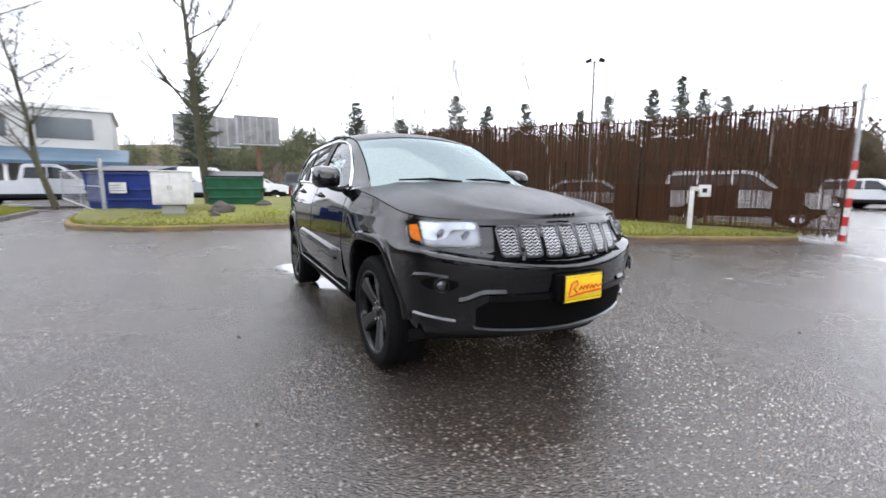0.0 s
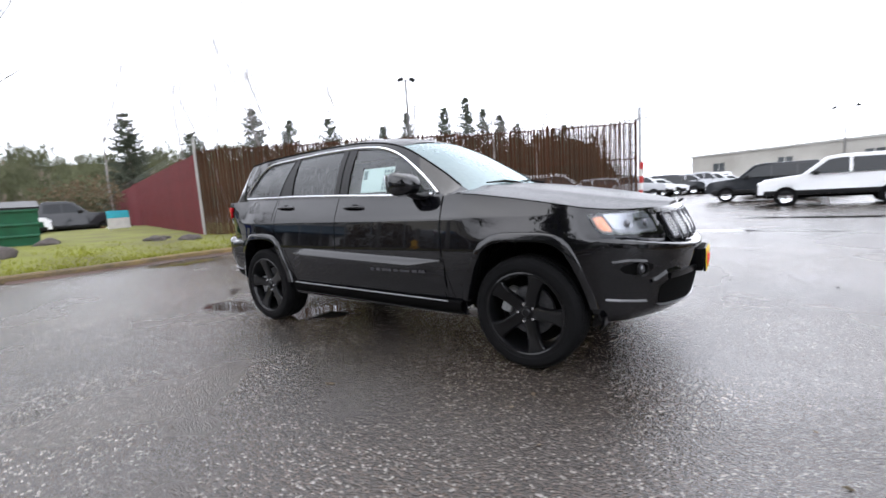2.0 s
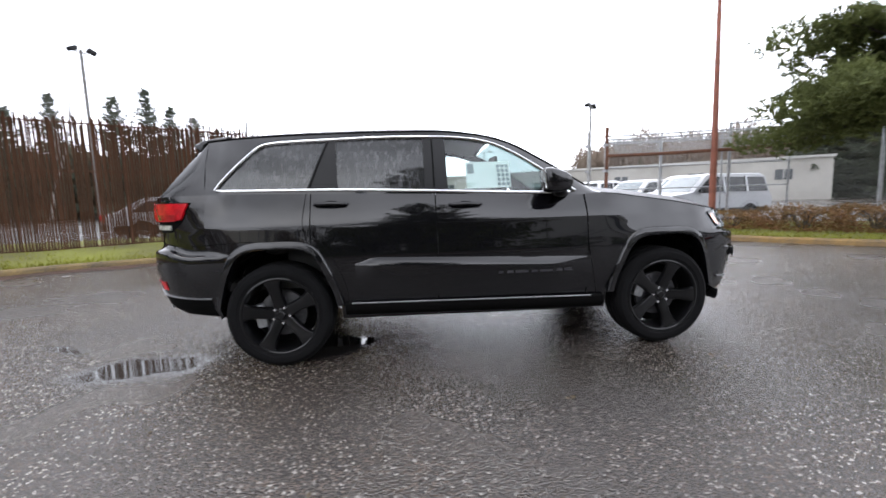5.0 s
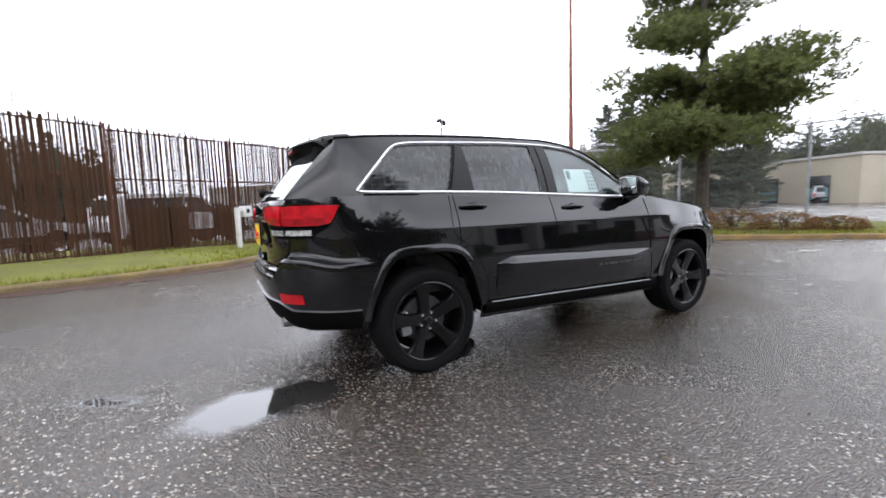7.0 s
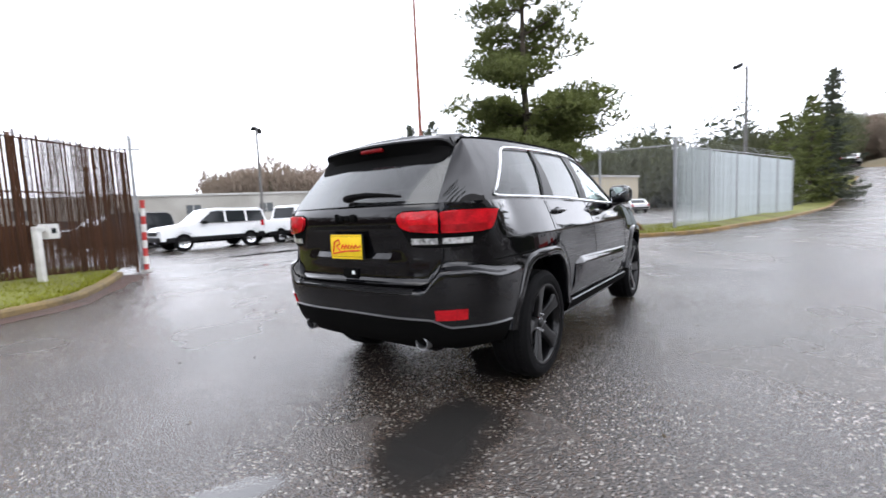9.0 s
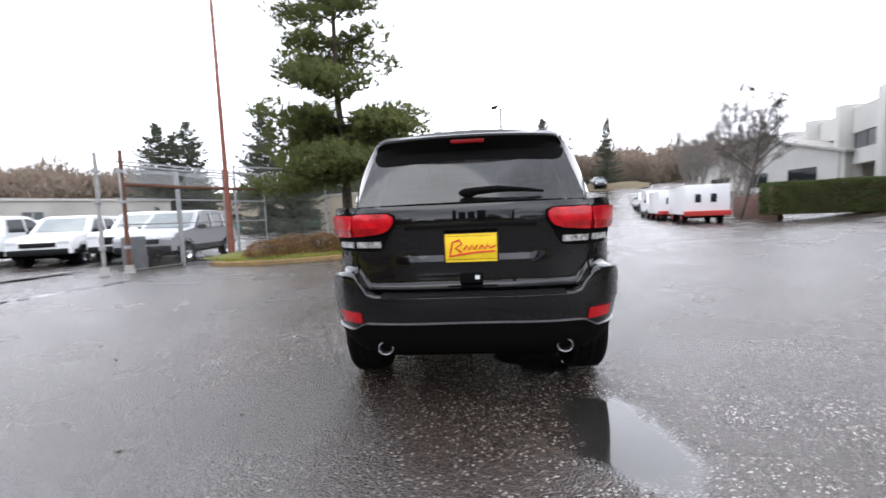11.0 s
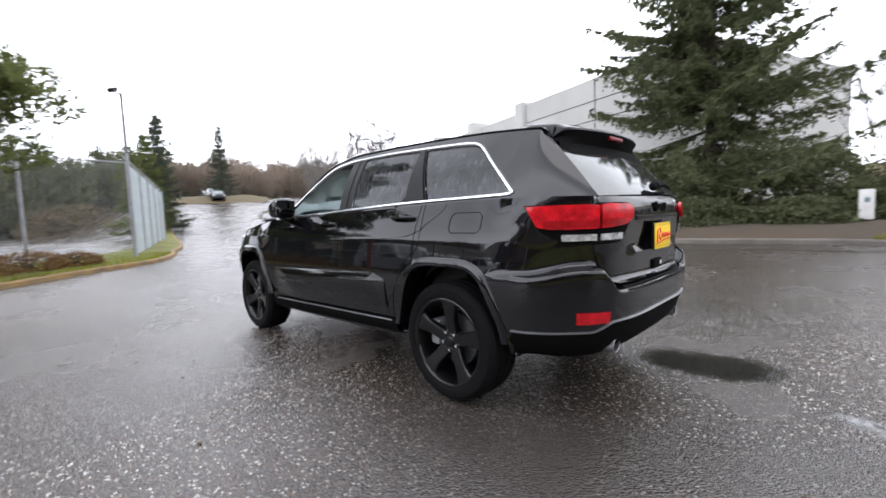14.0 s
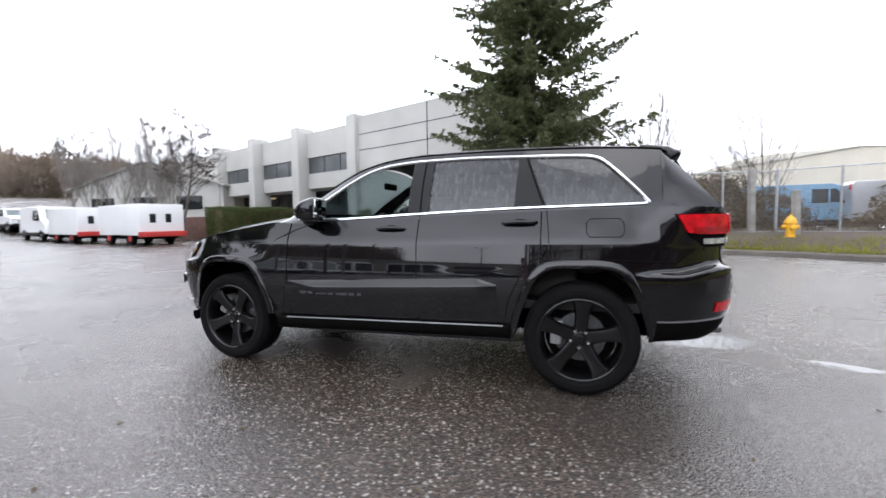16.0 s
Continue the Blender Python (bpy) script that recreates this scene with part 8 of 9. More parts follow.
def bare_tree(x, y, h, seed, label, trunk=0.14, material=MOSS_BARK, twigs=TWIG, z=0.0, spread=0.55, lean=(0, 0), name="bare_tree", stems=1, start=0.28, fine_r=0.009, kids=(20, 10, 6, 4), rise_by=0.3):
    """A leafless tree: trunk and limbs as tubes, fine twigs as slivers."""
    rng = random.Random(seed)
    top = thing(name, label, "tree", ground_at(x, y, z))
    wood, fine = bmesh.new(), []

    def grow(p, d, length, r, level):
        n = 4 if level < 2 else 2
        pts, rad = [p], [r]
        q = p
        for i in range(n):
            d = (d + Vector((rng.gauss(0, 0.10), rng.gauss(0, 0.10), rng.gauss(0.05, 0.05)))).normalized()
            q = q + d * (length / n)
            pts.append(q)
            rad.append(max(fine_r * 0.6, r * (1 - 0.75 * (i + 1) / n)))
        if level < 2:
            tube(wood, pts, rad, 8 if level == 0 else 4, cap=False)
        else:
            for a, b in zip(pts, pts[1:]):
                sliver(fine, a, b + (b - a) * 0.3, max(fine_r, r * 0.8), rng)
        if level >= len(kids):
            return
        for k in range(kids[level]):
            t = start + (1 - start) * (k + rng.random()) / kids[level] if level == 0 else rng.uniform(0.2, 1.0)
            i = min(n - 1, int(t * n))
            b = pts[i].lerp(pts[i + 1], t * n - i)
            a = rng.random() * 6.283
            side = Vector((math.cos(a), math.sin(a), 0))
            nd = (d * rng.uniform(0.35, 0.8) + side * rng.uniform(0.7, 1.1) * spread * 1.6 + Vector((0, 0, rise_by))).normalized()
            grow(b, nd, length * rng.uniform(0.34, 0.56) * (1.15 - 0.55 * t), max(fine_r, rad[i] * rng.uniform(0.30, 0.55)), level + 1)
    for s in range(stems):
        d0 = Vector((lean[0] + (rng.uniform(-0.4, 0.4) if stems > 1 else 0), lean[1] + (rng.uniform(-0.4, 0.4) if stems > 1 else 0), 1)).normalized()
        grow(Vector((rng.uniform(-0.25, 0.25) * (stems > 1), rng.uniform(-0.25, 0.25) * (stems > 1), -0.15)), d0, h * (1 if stems == 1 else rng.uniform(0.7, 1)), trunk, 0)
    part("trunk", wood, material, top)
    leaf_mesh("fine_branching", fine, twigs, top, "", "stuff")
    return top


main_tree = bare_tree(-14.9, -1.85, 8.8, 21, "leafless tree with a mossy trunk beside the dumpster", 0.17, z=0.3, spread=0.62, kids=(17, 8, 5, 3), rise_by=0.34, fine_r=0.0065)
ivy_tris, rng_ivy = [], random.Random(41)
for _ in range(1100):
    zz = 0.4 + 4.6 * rng_ivy.random() ** 1.2
    aa = rng_ivy.random() * 6.283
    rr = 0.13 + 0.07 * rng_ivy.random() + 0.10 * max(0, noise.noise(Vector((math.cos(aa), math.sin(aa), zz))))
    pp = Vector((rr * math.cos(aa), rr * math.sin(aa), zz))
    ee = [Vector((rng_ivy.gauss(0, 1), rng_ivy.gauss(0, 1), rng_ivy.gauss(0, 1))).normalized() * 0.07 for _ in range(2)]
    ivy_tris.append((pp, pp + ee[0], pp + ee[1]))
leaf_mesh("ivy", ivy_tris, IVY, main_tree, "ivy and moss clinging to the trunk", "stuff")
bare_tree(-18.6, -7.35, 7.4, 5, "small leafless tree by the driveway", 0.13, z=0.2, spread=0.75, start=0.22, kids=(20, 9, 5, 3), fine_r=0.0065)
bare_tree(-4.2, -16.0, 6.6, 9, "leafless many-stemmed bush tree behind the shrubs", 0.026, TWIG, z=0.3, stems=12, spread=0.42, kids=(9, 5, 3), rise_by=0.5, fine_r=0.0045)
bare_tree(-8.6, -17.5, 5.4, 10, "leafless thicket tree beyond the mesh fence", 0.03, TWIG, z=0.3, stems=9, spread=0.45, kids=(9, 5, 3), rise_by=0.45, fine_r=0.0045)
bare_tree(21.5, -15.6, 6.8, 14, "small leafless street tree with crooked limbs", 0.09, TWIG, z=0.2, spread=0.8, fine_r=0.009)
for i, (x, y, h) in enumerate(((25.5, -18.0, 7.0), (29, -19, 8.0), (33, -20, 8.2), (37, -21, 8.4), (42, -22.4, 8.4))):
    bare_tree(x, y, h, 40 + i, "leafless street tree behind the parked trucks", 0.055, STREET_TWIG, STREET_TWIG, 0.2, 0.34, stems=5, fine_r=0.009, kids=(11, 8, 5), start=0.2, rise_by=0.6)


def leafy_mass(name, label, category, boxes, n, size, material, seed, kind=""):
    """Many small leaves spread through rounded masses (x, y, z, rx, ry, rz, turn): one bush each, or one sheet of stuff."""
    rng = random.Random(seed)
    tris = []
    for x, y, z, rx, ry, rz, turn in boxes:
        c, s = math.cos(radians(turn)), math.sin(radians(turn))
        if kind != "stuff":
            tris = []
        for _ in range(n):
            v = Vector((rng.gauss(0, 1), rng.gauss(0, 1), rng.gauss(0, 1))).normalized() * rng.uniform(0.68, 1.07) ** 0.6
            v *= 1 + 0.22 * noise.noise(v * 2.3 + Vector((seed + x, y, 0)))
            px, py, pz = v.x * rx, v.y * ry, max(-0.2, v.z) * rz
            p = Vector((px * c - py * s, px * s + py * c, pz)) + (Vector((x, y, z)) if kind == "stuff" else Vector())
            q = [Vector((rng.gauss(0, 1), rng.gauss(0, 1), rng.gauss(0, 1))).normalized() * size * rng.uniform(0.5, 1.3) for _ in range(2)]
            tris.append((p, p + q[0], p + q[1]))
        if kind != "stuff":
            top = thing(name, label, category, (x, y, z))
            stems = bmesh.new()
            for k in range(9):
                a, r = rng.random() * 6.283, rng.uniform(0.2, 0.75)
                tip = Vector((math.cos(a) * rx * r, math.sin(a) * ry * r, rz * rng.uniform(0.5, 0.85)))
                tube(stems, [(0, 0, -0.25), tip * 0.45 + Vector((0, 0, 0.05)), tip], [0.03, 0.018, 0.006], 4, cap=False)
            tagged(part("stem_wood", stems, BARK, top), kind="stuff")
            leaf_mesh("foliage", tris, material, top)
    if kind == "stuff":
        tagged(leaf_mesh(name, tris, material), label, category, "", kind)


# clipped hedge on its bank
def hedge():
    rng = random.Random(2)
    tris = []
    a, b, length, turn = along((17.7, -14.6), (16.6, -19.8))
    c, s = math.cos(radians(turn)), math.sin(radians(turn))
    for _ in range(15000):
        u, v, w = rng.random() * length, rng.uniform(-0.85, 0.85), rng.random() * 1.55
        side = rng.randrange(4)
        if side == 0:
            w = 1.5 + 0.06 * noise.noise(Vector((u, v, 0)))
        elif side == 1:
            v = 0.82 + 0.10 * noise.noise(Vector((u, w, 1)) * 1.4)
        elif side == 2:
            v = -0.82 + 0.10 * noise.noise(Vector((u, w, 5)) * 1.4)
        else:
            u = (length if rng.random() < 0.5 else 0) + 0.08 * noise.noise(Vector((v, w, 9)))
        p = Vector((a.x + u * c - v * s, a.y + u * s + v * c, rise(a.x, a.y) + 0.35 + w))
        q = [Vector((rng.gauss(0, 1), rng.gauss(0, 1), rng.gauss(0, 1))).normalized() * 0.09 for _ in range(2)]
        tris.append((p, p + q[0], p + q[1]))
    tagged(leaf_mesh("hedge", tris, HEDGE_LEAF), "clipped green hedge on a low bank", "hedge")
    bm = bmesh.new()
    box(bm, 0, -0.72, 0.0, length, 0.72, 1.42, 0.1)
    ob = obj("hedge_wood", bm, SHRUB_BROWN, "dense twiggy inside of the clipped hedge", "hedge")
    ob.matrix_world = pose(a.x, a.y, rise(a.x, a.y) + 0.33, 0, 0, turn)


hedge()
# ground cover under the pine
leafy_mass("ground_cover", "russet and green ground cover shrubs along the kerb", "shrub",
           [(7.9, 6.2, 0.32, 0.7, 0.8, 0.35, 40), (8.7, 5.0, 0.34, 0.9, 0.7, 0.45, -45), (9.6, 4.2, 0.34, 0.9, 0.75, 0.48, -40), (10.5, 3.4, 0.32, 0.9, 0.8, 0.42, -45), (11.2, 2.4, 0.30, 0.8, 0.7, 0.36, -50), (11.7, 1.5, 0.28, 0.7, 0.5, 0.26, -50), (9.0, 6.0, 0.34, 0.8, 0.8, 0.42, 0), (10.0, 5.2, 0.34, 0.8, 0.8, 0.42, 0)], 2600, 0.055, LEAF_RED, 4)
# junipers at the foot of the spruce, shrubs on the south verge and by the steps
leafy_mass("juniper", "spreading dark juniper below the spruce", "shrub", [(-1.0, -13.9, 0.5, 1.9, 1.3, 2.8, -6), (1.2, -13.7, 0.5, 1.8, 1.2, 2.5, 0), (-2.6, -13.5, 0.5, 1.2, 1.0, 2.3, 10), (-3.5, -13.1, 0.5, 0.8, 0.7, 1.2, 0), (-2.2, -12.1, 0.4, 1.3, 0.8, 0.85, 0), (0.2, -12.0, 0.4, 1.5, 0.9, 0.95, 5)], 9000, 0.11, NEEDLE_A, 6)
leafy_mass("shrub", "brown winter shrubs along the mesh fence", "shrub", [(-5.2, -13.2, 0.5, 1.5, 1.0, 1.9, 0), (-7.4, -13.6, 0.5, 1.5, 0.9, 1.5, 0), (-10.2, -12.6, 0.4, 1.6, 0.9, 0.9, 15), (-3.6, -13.6, 0.5, 1.0, 0.8, 1.6, 0)], 3000, 0.075, SHRUB_BROWN, 8)
leafy_mass("low_plants", "low weeds and leaf litter on the verge", "weeds", [(-4.6, -11.0, 0.3, 1.6, 0.5, 0.22, 10), (-7.0, -10.3, 0.28, 1.6, 0.6, 0.2, 30), (-9.6, -9.4, 0.3, 1.8, 0.6, 0.25, 20), (2.6, -12.0, 0.3, 1.6, 0.6, 0.16, -30)], 1500, 0.06, SHRUB_BROWN, 12, "stuff")
leafy_mass("shrub", "rounded evergreen shrubs by the office steps", "shrub", [(9.0, -21.0, 1.3, 1.3, 1.0, 0.9, 0), (12.2, -21.8, 1.3, 0.9, 0.8, 0.7, 0), (6.6, -19.4, 1.0, 1.4, 0.9, 0.9, 0)], 2500, 0.10, HEDGE_LEAF, 15)


def grass_tufts():
    rng = random.Random(31)
    for name, zone, n in (("grass", WEST_KERB, 15000), ("grass", EAST_KERB[:8], 5000), ("grass", SOUTH_KERB[6:], 8000)):
        line = curve(zone, 0.3)
        tris = []
        for _ in range(n):
            i = rng.randrange(len(line) - 1)
            p = line[i].lerp(line[i + 1], rng.random())
            d = (line[i + 1] - line[i]).normalized()
            off = 0.16 + rng.random() ** 2.2 * (4.0 if zone is WEST_KERB else 2.0)
            q = p + Vector((-d.y, d.x, 0)) * off
            z = rise(q.x, q.y) + 0.10 + (0.3 if zone is not WEST_KERB and zone[0][1] < 0 else 0.2) * (1 - math.exp(-1.1 * off))
            a, h = rng.random() * 6.283, rng.uniform(0.03, 0.085) * (1.6 if rng.random() < 0.1 else 1)
            u = Vector((math.cos(a), math.sin(a), 0))
            b = Vector((q.x, q.y, z - 0.02))
            tris.append((b - u * 0.012, b + u * 0.012, b + Vector((rng.gauss(0, 0.03), rng.gauss(0, 0.03), h))))
        tagged(leaf_mesh(name, tris, BLADE), "short wet grass blades on the verge", "grass", "", "stuff")


grass_tufts()

# ---- far woods and hills ----
HILL = mat("wooded_hill", (0.16, 0.145, 0.085), rough=1.0, spec=0.0, var=0.4, scale=0.06, bump=0.8, bump_scale=0.5, color2=(0.085, 0.088, 0.052))
CREST = [(-180, 10), (-165, 8), (-140, 6), (-120, 6), (-90, 6), (-60, 6), (-35, 5), (-26, 4.5), (-18, 4.5), (-10, 6), (-4, 8), (5, 8), (20, 8), (35, 7), (50, 5), (60, 3), (70, 1.5), (95, 1.5), (108, 4), (120, 8), (135, 10.5), (150, 11), (165, 10.5), (180, 10)]


def hills():
    bm = bmesh.new()
    rows = []
    for r, k in ((95, -0.02), (110, 0.18), (125, 0.55), (145, 0.85), (175, 1.0), (230, 1.1), (320, 1.15)):
        row = []
        for i in range(181):
            a = -180 + 2 * i
            x, y = r * math.cos(radians(a)), r * math.sin(radians(a))
            row.append(bm.verts.new((x, y, -0.5 + climb(x, y) + k * (lerp_table(CREST, a) * 1.7 + 1.6 * noise.noise(Vector((x, y, 0)) * 0.03)) + 0.4)))
        rows.append(row)
    grid_faces(bm, rows)
    obj("backdrop_hills", bm, HILL, "low wooded hills round the lot", "hill", "structure")


hills()


def woods(name, label, material, seed, spans, conifer):
    """Far trees over spans of (from, to, near, far, count, least, most height), too many to tell apart."""
    rng = random.Random(seed)
    tris = []
    for a0, a1, r0, r1, count, h0, h1 in spans:
        for _ in range(count):
            a, r = rng.uniform(a0, a1), rng.uniform(r0, r1)
            x, y = r * math.cos(radians(a)), r * math.sin(radians(a))
            base = climb(x, y) + min(1, max(0, (r - 97) / 50)) * lerp_table(CREST, a) * 1.5
            h = rng.uniform(h0, h1) * (1.25 if rng.random() < 0.12 else 1)
            if conifer:
                w = h * rng.uniform(0.17, 0.27)
                for k in range(150):
                    t = rng.random() ** 0.85
                    b = rng.random() * 6.283
                    rad = w * (1 - t) ** 0.85 * rng.uniform(0.35, 1.1) * (0.75 + 0.35 * math.sin(t * 37 + a * 9))
                    p = Vector((x + rad * math.cos(b), y + rad * math.sin(b), base + h * (0.05 + 0.95 * t)))
                    q = [Vector((rng.gauss(0, 1), rng.gauss(0, 1), rng.gauss(0, 0.6))) * h * 0.075 * (1.12 - t) for _ in range(2)]
                    tris.append((p, p + q[0], p + q[1]))
            else:
                w = h * rng.uniform(0.22, 0.34)
                c = Vector((x, y, base + h * 0.55))
                for k in range(300):
                    b = rng.random() * 6.283
                    e = rng.random()
                    p = c + Vector((w * 0.9 * math.cos(b) * e, w * 0.9 * math.sin(b) * e, h * rng.uniform(-0.5, 0.28) * (1.1 - 0.5 * e)))
                    q = p + Vector((rng.gauss(0, 0.5), rng.gauss(0, 0.5), rng.uniform(0.5, 1.6))).normalized() * h * rng.uniform(0.08, 0.2)
                    s = Vector((rng.gauss(0, 1), rng.gauss(0, 1), 0)).normalized() * h * 0.011
                    tris.append((p - s, p + s, q))
    tagged(leaf_mesh(name, tris, material), label, "woods", "", "stuff")


woods("far_conifers", "dark far conifers along the hills", FAR_NEEDLE, 77, [(-180, -128, 98, 135, 90, 5, 9), (-30, -4, 96, 125, 40, 7, 13), (-8, 30, 80, 98, 110, 9, 13), (-3, 13, 78, 92, 46, 13, 17), (8, 26, 76, 92, 40, 10, 14), (30, 62, 80, 100, 40, 8, 11), (106, 152, 62, 82, 110, 8.0, 11.5), (104, 110, 60, 72, 26, 6.5, 8.0), (100, 105, 62, 75, 14, 3.5, 5.5), (108, 135, 85, 130, 45, 5, 9), (135, 180, 90, 140, 45, 5, 10)], True)
woods("far_leafless_woods", "brown leafless woods behind the yards", BROWN_WOOD, 78, [(38, 66, 74, 92, 260, 8.5, 11.5), (-38, -2, 90, 112, 330, 5.5, 9.5), (-180, -100, 95, 130, 90, 5, 8), (112, 180, 85, 125, 130, 4.5, 8)], False)
woods("far_brown_thicket", "dense red-brown winter thicket behind the yard", DARK_SHRUB, 81, [(104, 150, 54, 62, 330, 6.2, 8.4), (101.5, 105, 54, 62, 22, 3.2, 5.2)], False)
woods("far_mixed_woods", "olive mixed woods on the hill slopes", OLIVE_WOOD, 79, [(130, 180, 85, 135, 330, 6, 10), (-180, -120, 85, 130, 110, 5, 9), (-10, 40, 78, 96, 170, 6.5, 10), (-4, 16, 74, 84, 80, 8, 12), (40, 62, 76, 92, 70, 6, 9)], False)
# single trees that stand out
for x, y, h, r, sd, lb in ((-27.3, 45.7, 13.3, 2.7, 51, "tall dark conifer above the slat fence"), (-29.6, 44.1, 12.2, 2.9, 52, "bushy conifer behind the fence"), (-33.4, 41.1, 11.6, 1.9, 53, "slim conifer behind the fence"), (-35.7, 38.9, 10.2, 1.7, 54, "young conifer behind the fence"),
                           (-25.4, 46.9, 11.7, 2.2, 151, "conifer above the slat fence"), (-23.6, 48.0, 10.8, 2.0, 152, "conifer above the slat fence"), (-21.6, 49.0, 9.6, 2.6, 153, "round conifer above the slat fence"), (-16.3, 51.4, 8.8, 2.4, 154, "low conifer behind the fence"),
                           (-40.7, 34.3, 11.4, 3.4, 155, "broad dark conifer behind the fence"), (-43.7, 30.7, 11.2, 3.0, 156, "broad dark conifer behind the fence"), (-46.0, 27.2, 12.4, 3.6, 157, "dark conifer behind the red fence"),
                           (-45, 13.5, 10.0, 3.0, 55, "broad conifer beyond the red fence"), (-39, 16.5, 7.8, 2.6, 56, "round conifer beyond the red fence"), (-19, 55, 9, 1.8, 57, "young conifer behind the lot"), (-41, -2.4, 12.0, 2.4, 65, "dense green conifer beyond the dumpsters"),
                           (78, -25.2, 12.5, 3.0, 58, "tall narrow conifer at the street end"), (44.5, 33.5, 13.4, 4.4, 59, "dark conifer beyond the viaduct"), (42.5, 36, 12.8, 4.4, 66, "dark conifer beyond the viaduct"), (46, 36.5, 12.2, 4.0, 67, "dark conifer beyond the viaduct"),
                           (39, 21.5, 13.4, 4.0, 60, "tall dark conifer beyond the warehouse yard"), (41.5, 19.0, 12.6, 3.6, 61, "pointed conifer beyond the warehouse yard"), (49, 21.5, 10.0, 2.0, 68, "pointed conifer beyond the warehouse yard"),
                           (42, -7.6, 10.2, 2.0, 62, "slim conifer at the street bend")):
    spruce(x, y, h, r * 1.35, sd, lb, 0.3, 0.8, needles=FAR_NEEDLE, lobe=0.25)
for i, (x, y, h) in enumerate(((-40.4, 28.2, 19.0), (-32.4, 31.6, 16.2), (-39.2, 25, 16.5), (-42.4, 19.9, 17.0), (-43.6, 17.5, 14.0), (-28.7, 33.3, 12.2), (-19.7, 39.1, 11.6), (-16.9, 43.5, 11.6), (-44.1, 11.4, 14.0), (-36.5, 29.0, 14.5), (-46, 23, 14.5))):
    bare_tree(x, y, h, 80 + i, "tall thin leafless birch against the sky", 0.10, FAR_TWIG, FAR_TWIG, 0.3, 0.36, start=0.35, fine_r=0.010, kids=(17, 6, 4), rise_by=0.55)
leafy_mass("thicket", "tangled brown and olive thicket beyond the mesh fence", "thicket", [(-5.6, -16.0, 0.4, 0.9, 0.8, 2.1, 20), (-6.7, -16.9, 0.4, 1.1, 0.8, 2.7, 35), (-7.6, -18.0, 0.4, 1.0, 0.9, 2.4, 40)], 5000, 0.11, SHRUB_BROWN, 31, "stuff")
leafy_mass("thicket", "brown winter thicket beyond the yards", "thicket", [(-30, 14, 0.5, 6, 4, 3.6, 0), (-38, 8, 0.5, 5, 4, 3.6, 0), (50, -2, 0.4, 6, 4, 3.0, 0), (-15, -17, 0.4, 3, 2, 2.6, 0)], 4000, 0.22, SHRUB_BROWN, 19, "stuff")
for x, y, h, r, sd in ((40, -6.2, 8.4, 2.3, 63), (37, -4.4, 7.0, 2.2, 64), (44, -8.0, 7.6, 2.0, 69)):
    spruce(x, y, h, r, sd, "bright green conifer beside the slatted fence", 0.2, 0.75, needles=NEEDLE_B, lobe=0.25)
leafy_mass("shrub", "dark evergreen bushes beside the parked cars", "shrub", [(47.5, -19.8, 0.3, 2.6, 1.6, 2.2, 0), (51, -20.8, 0.3, 2.0, 1.5, 1.7, 0)], 2500, 0.16, HEDGE_LEAF, 22)


def grey_hall():
    """A pale hall with a low gable behind the street trees."""
    top = thing("grey_hall", "pale grey hall with a low gable behind the street trees", "building", (33, -30.5, 0.3), 6)
    for w in ((0, 0, 19, 4.9),):
        bm = bmesh.new()
        v = [bm.verts.new(p) for p in ((0, 0, -0.5), (19, 0, -0.5), (19, 0, 4.9), (9.5, 0, 7.4), (0, 0, 4.9), (0, -16, -0.5), (19, -16, -0.5), (19, -16, 4.9), (9.5, -16, 7.4), (0, -16, 4.9))]
        for f in ((4, 3, 2, 1, 0), (5, 6, 7, 8, 9), (0, 5, 9, 4), (1, 2, 7, 6)):
            bm.faces.new([v[i] for i in f])
        part("wall", bm, CREAM, top)
        for s in (-1, 1):
            bm = bmesh.new()
            v = [bm.verts.new(p) for p in ((9.5, 0.4, 7.5), (9.5 + s * 10, 0.4, 4.85), (9.5 + s * 10, -16.4, 4.85), (9.5, -16.4, 7.5), (9.5, 0.4, 7.3), (9.5 + s * 10, 0.4, 4.65), (9.5 + s * 10, -16.4, 4.65), (9.5, -16.4, 7.3))]
            for f in ((0, 1, 2, 3), (7, 6, 5, 4), (0, 4, 5, 1), (1, 5, 6, 2), (3, 2, 6, 7)):
                bm.faces.new([v[i] for i in f])
            bmesh.ops.recalc_face_normals(bm, faces=bm.faces)
            part("roof", bm, CONCRETE, top)
    for u in (2.5, 8.0, 13.5):
        bm = bmesh.new()
        box(bm, u, -0.05, 2.4, u + 3, 0.06, 3.8, 0.01)
        part("window", bm, DARKGLASS, top)


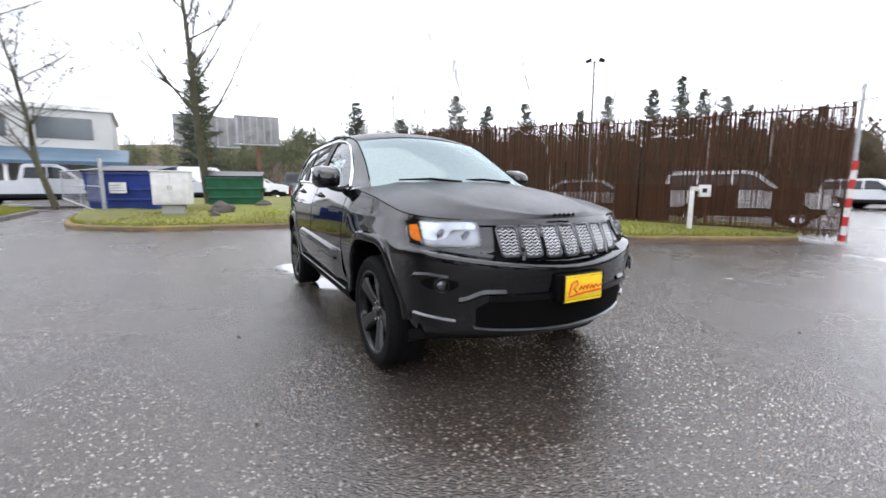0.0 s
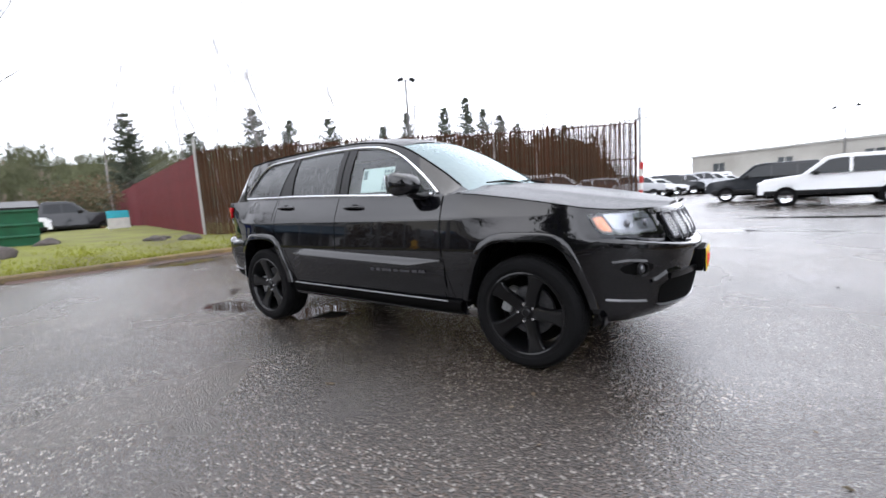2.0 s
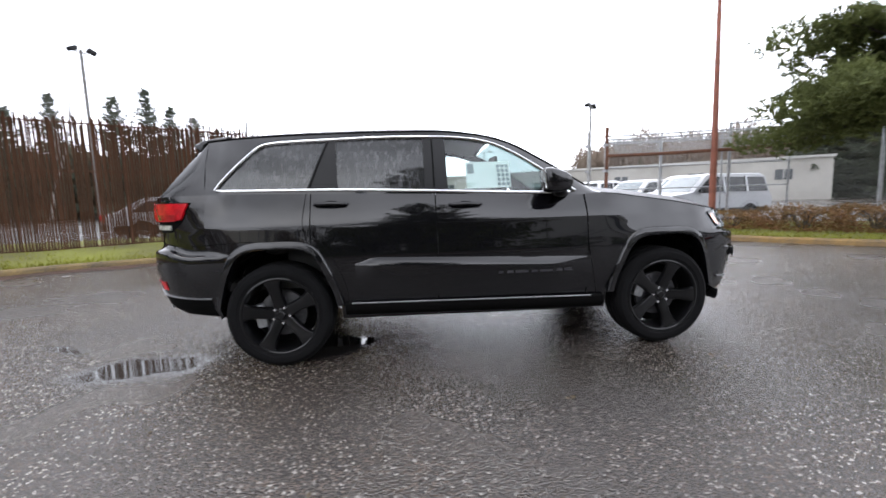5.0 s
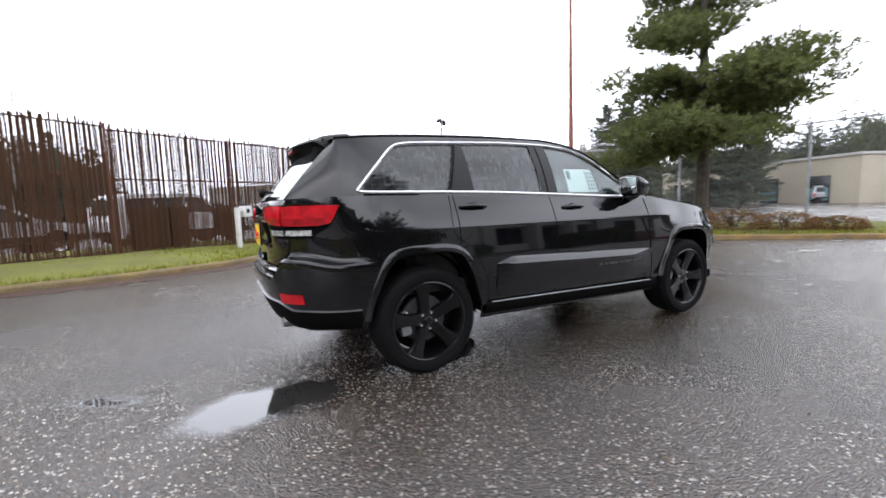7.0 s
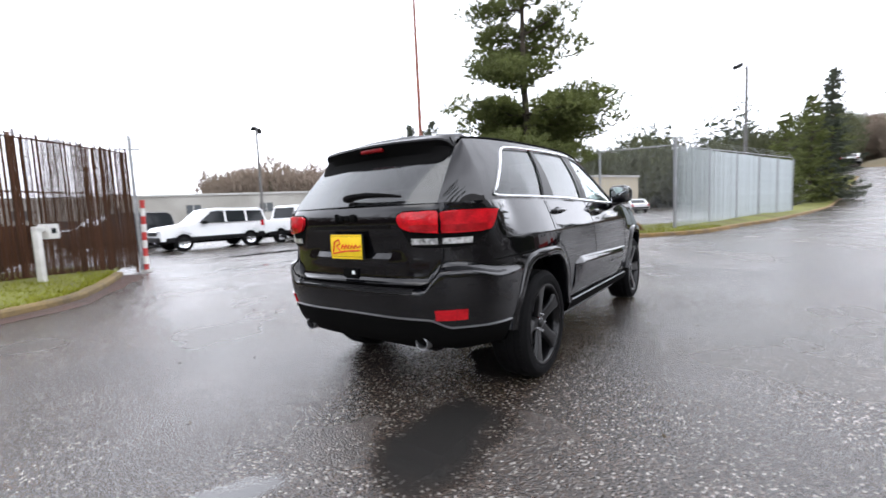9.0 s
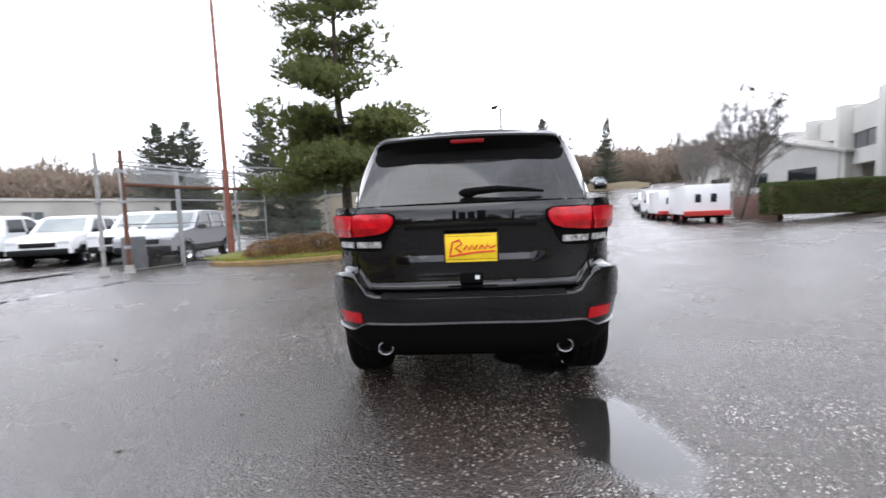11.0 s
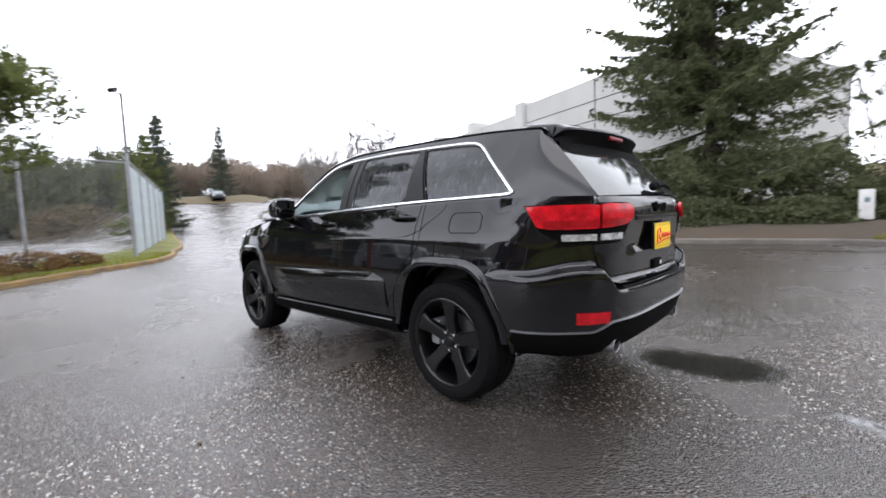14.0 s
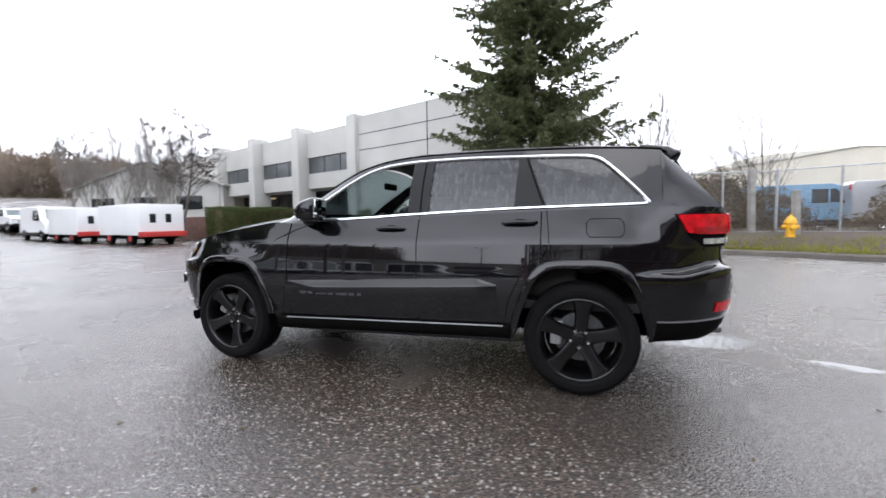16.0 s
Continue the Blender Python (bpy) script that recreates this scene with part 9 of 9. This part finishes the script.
grey_hall()
leafy_mass("shrub", "tall brown winter bushes beside the spruce", "shrub", [(-5.0, -15.8, 0.5, 1.6, 1.2, 2.7, 0), (-6.9, -16.2, 0.5, 1.5, 1.1, 2.3, 0), (-8.6, -16.4, 0.5, 1.3, 1.0, 1.7, 0)], 7000, 0.10, DARK_SHRUB, 24)
leafy_mass("bramble", "brown bramble tangle along the mesh fence", "bramble", [(-8.4, -12.6, 0.4, 1.2, 0.6, 1.3, 15), (-10.3, -12.1, 0.4, 1.0, 0.5, 1.2, 15), (-12.2, -11.8, 0.4, 1.5, 0.6, 1.1, 15), (-14.2, -11.6, 0.4, 1.2, 0.6, 1.4, 10)], 3600, 0.035, SHRUB_BROWN, 25)


def street_bank():
    """An ochre grass bank across the top of the street."""
    bm, rows = bmesh.new(), []
    for i in range(31):
        a = radians(-23 + 12 * i / 30)
        row = []
        for r, h in ((70, -0.1), (72, 0.2), (75, 0.42), (79, 0.5), (84, 0.4), (90, 0.0)):
            x, y = r * math.cos(a), r * math.sin(a)
            row.append(bm.verts.new((x, y, rise(x, y) + 0.03 + h * min(1, i / 4, (30 - i) / 4) + 0.25 * noise.noise(Vector((x, y, 0)) * 0.2))))
        rows.append(row)
    grid_faces(bm, rows)
    face_out(bm, (80, -20, -60))
    obj("street_bank", bm, BANK_GRASS, "ochre winter grass bank at the top of the street", "bank", "structure")


BANK_GRASS = mat("ochre_winter_grass", (0.125, 0.088, 0.042), rough=0.95, var=0.3, scale=0.5, bump=0.4, bump_scale=8, color2=(0.06, 0.055, 0.028))
street_bank()


def fallen_leaves():
    rng = random.Random(66)
    tris = []
    for _ in range(110):
        a, r = rng.random() * 6.283, rng.uniform(1.2, 9.0)
        x, y = r * math.cos(a), r * math.sin(a)
        if abs(x) < 2.6 and abs(y) < 1.2:
            continue
        z = rise(x, y) + 0.004
        b, s = rng.random() * 6.283, rng.uniform(0.012, 0.032)
        u, v = Vector((math.cos(b), math.sin(b), rng.uniform(0, 0.3))) * s, Vector((-math.sin(b), math.cos(b), rng.uniform(0, 0.4))) * s * 0.6
        p = Vector((x, y, z))
        tris += [(p - u, p + v, p + u), (p - u, p + u, p - v * 0.8 + Vector((0, 0, 0.006)))]
    tagged(leaf_mesh("fallen_leaves", tris, DARK_SHRUB), "small dark fallen leaves scattered on the wet asphalt", "leaves", "", "stuff")


fallen_leaves()
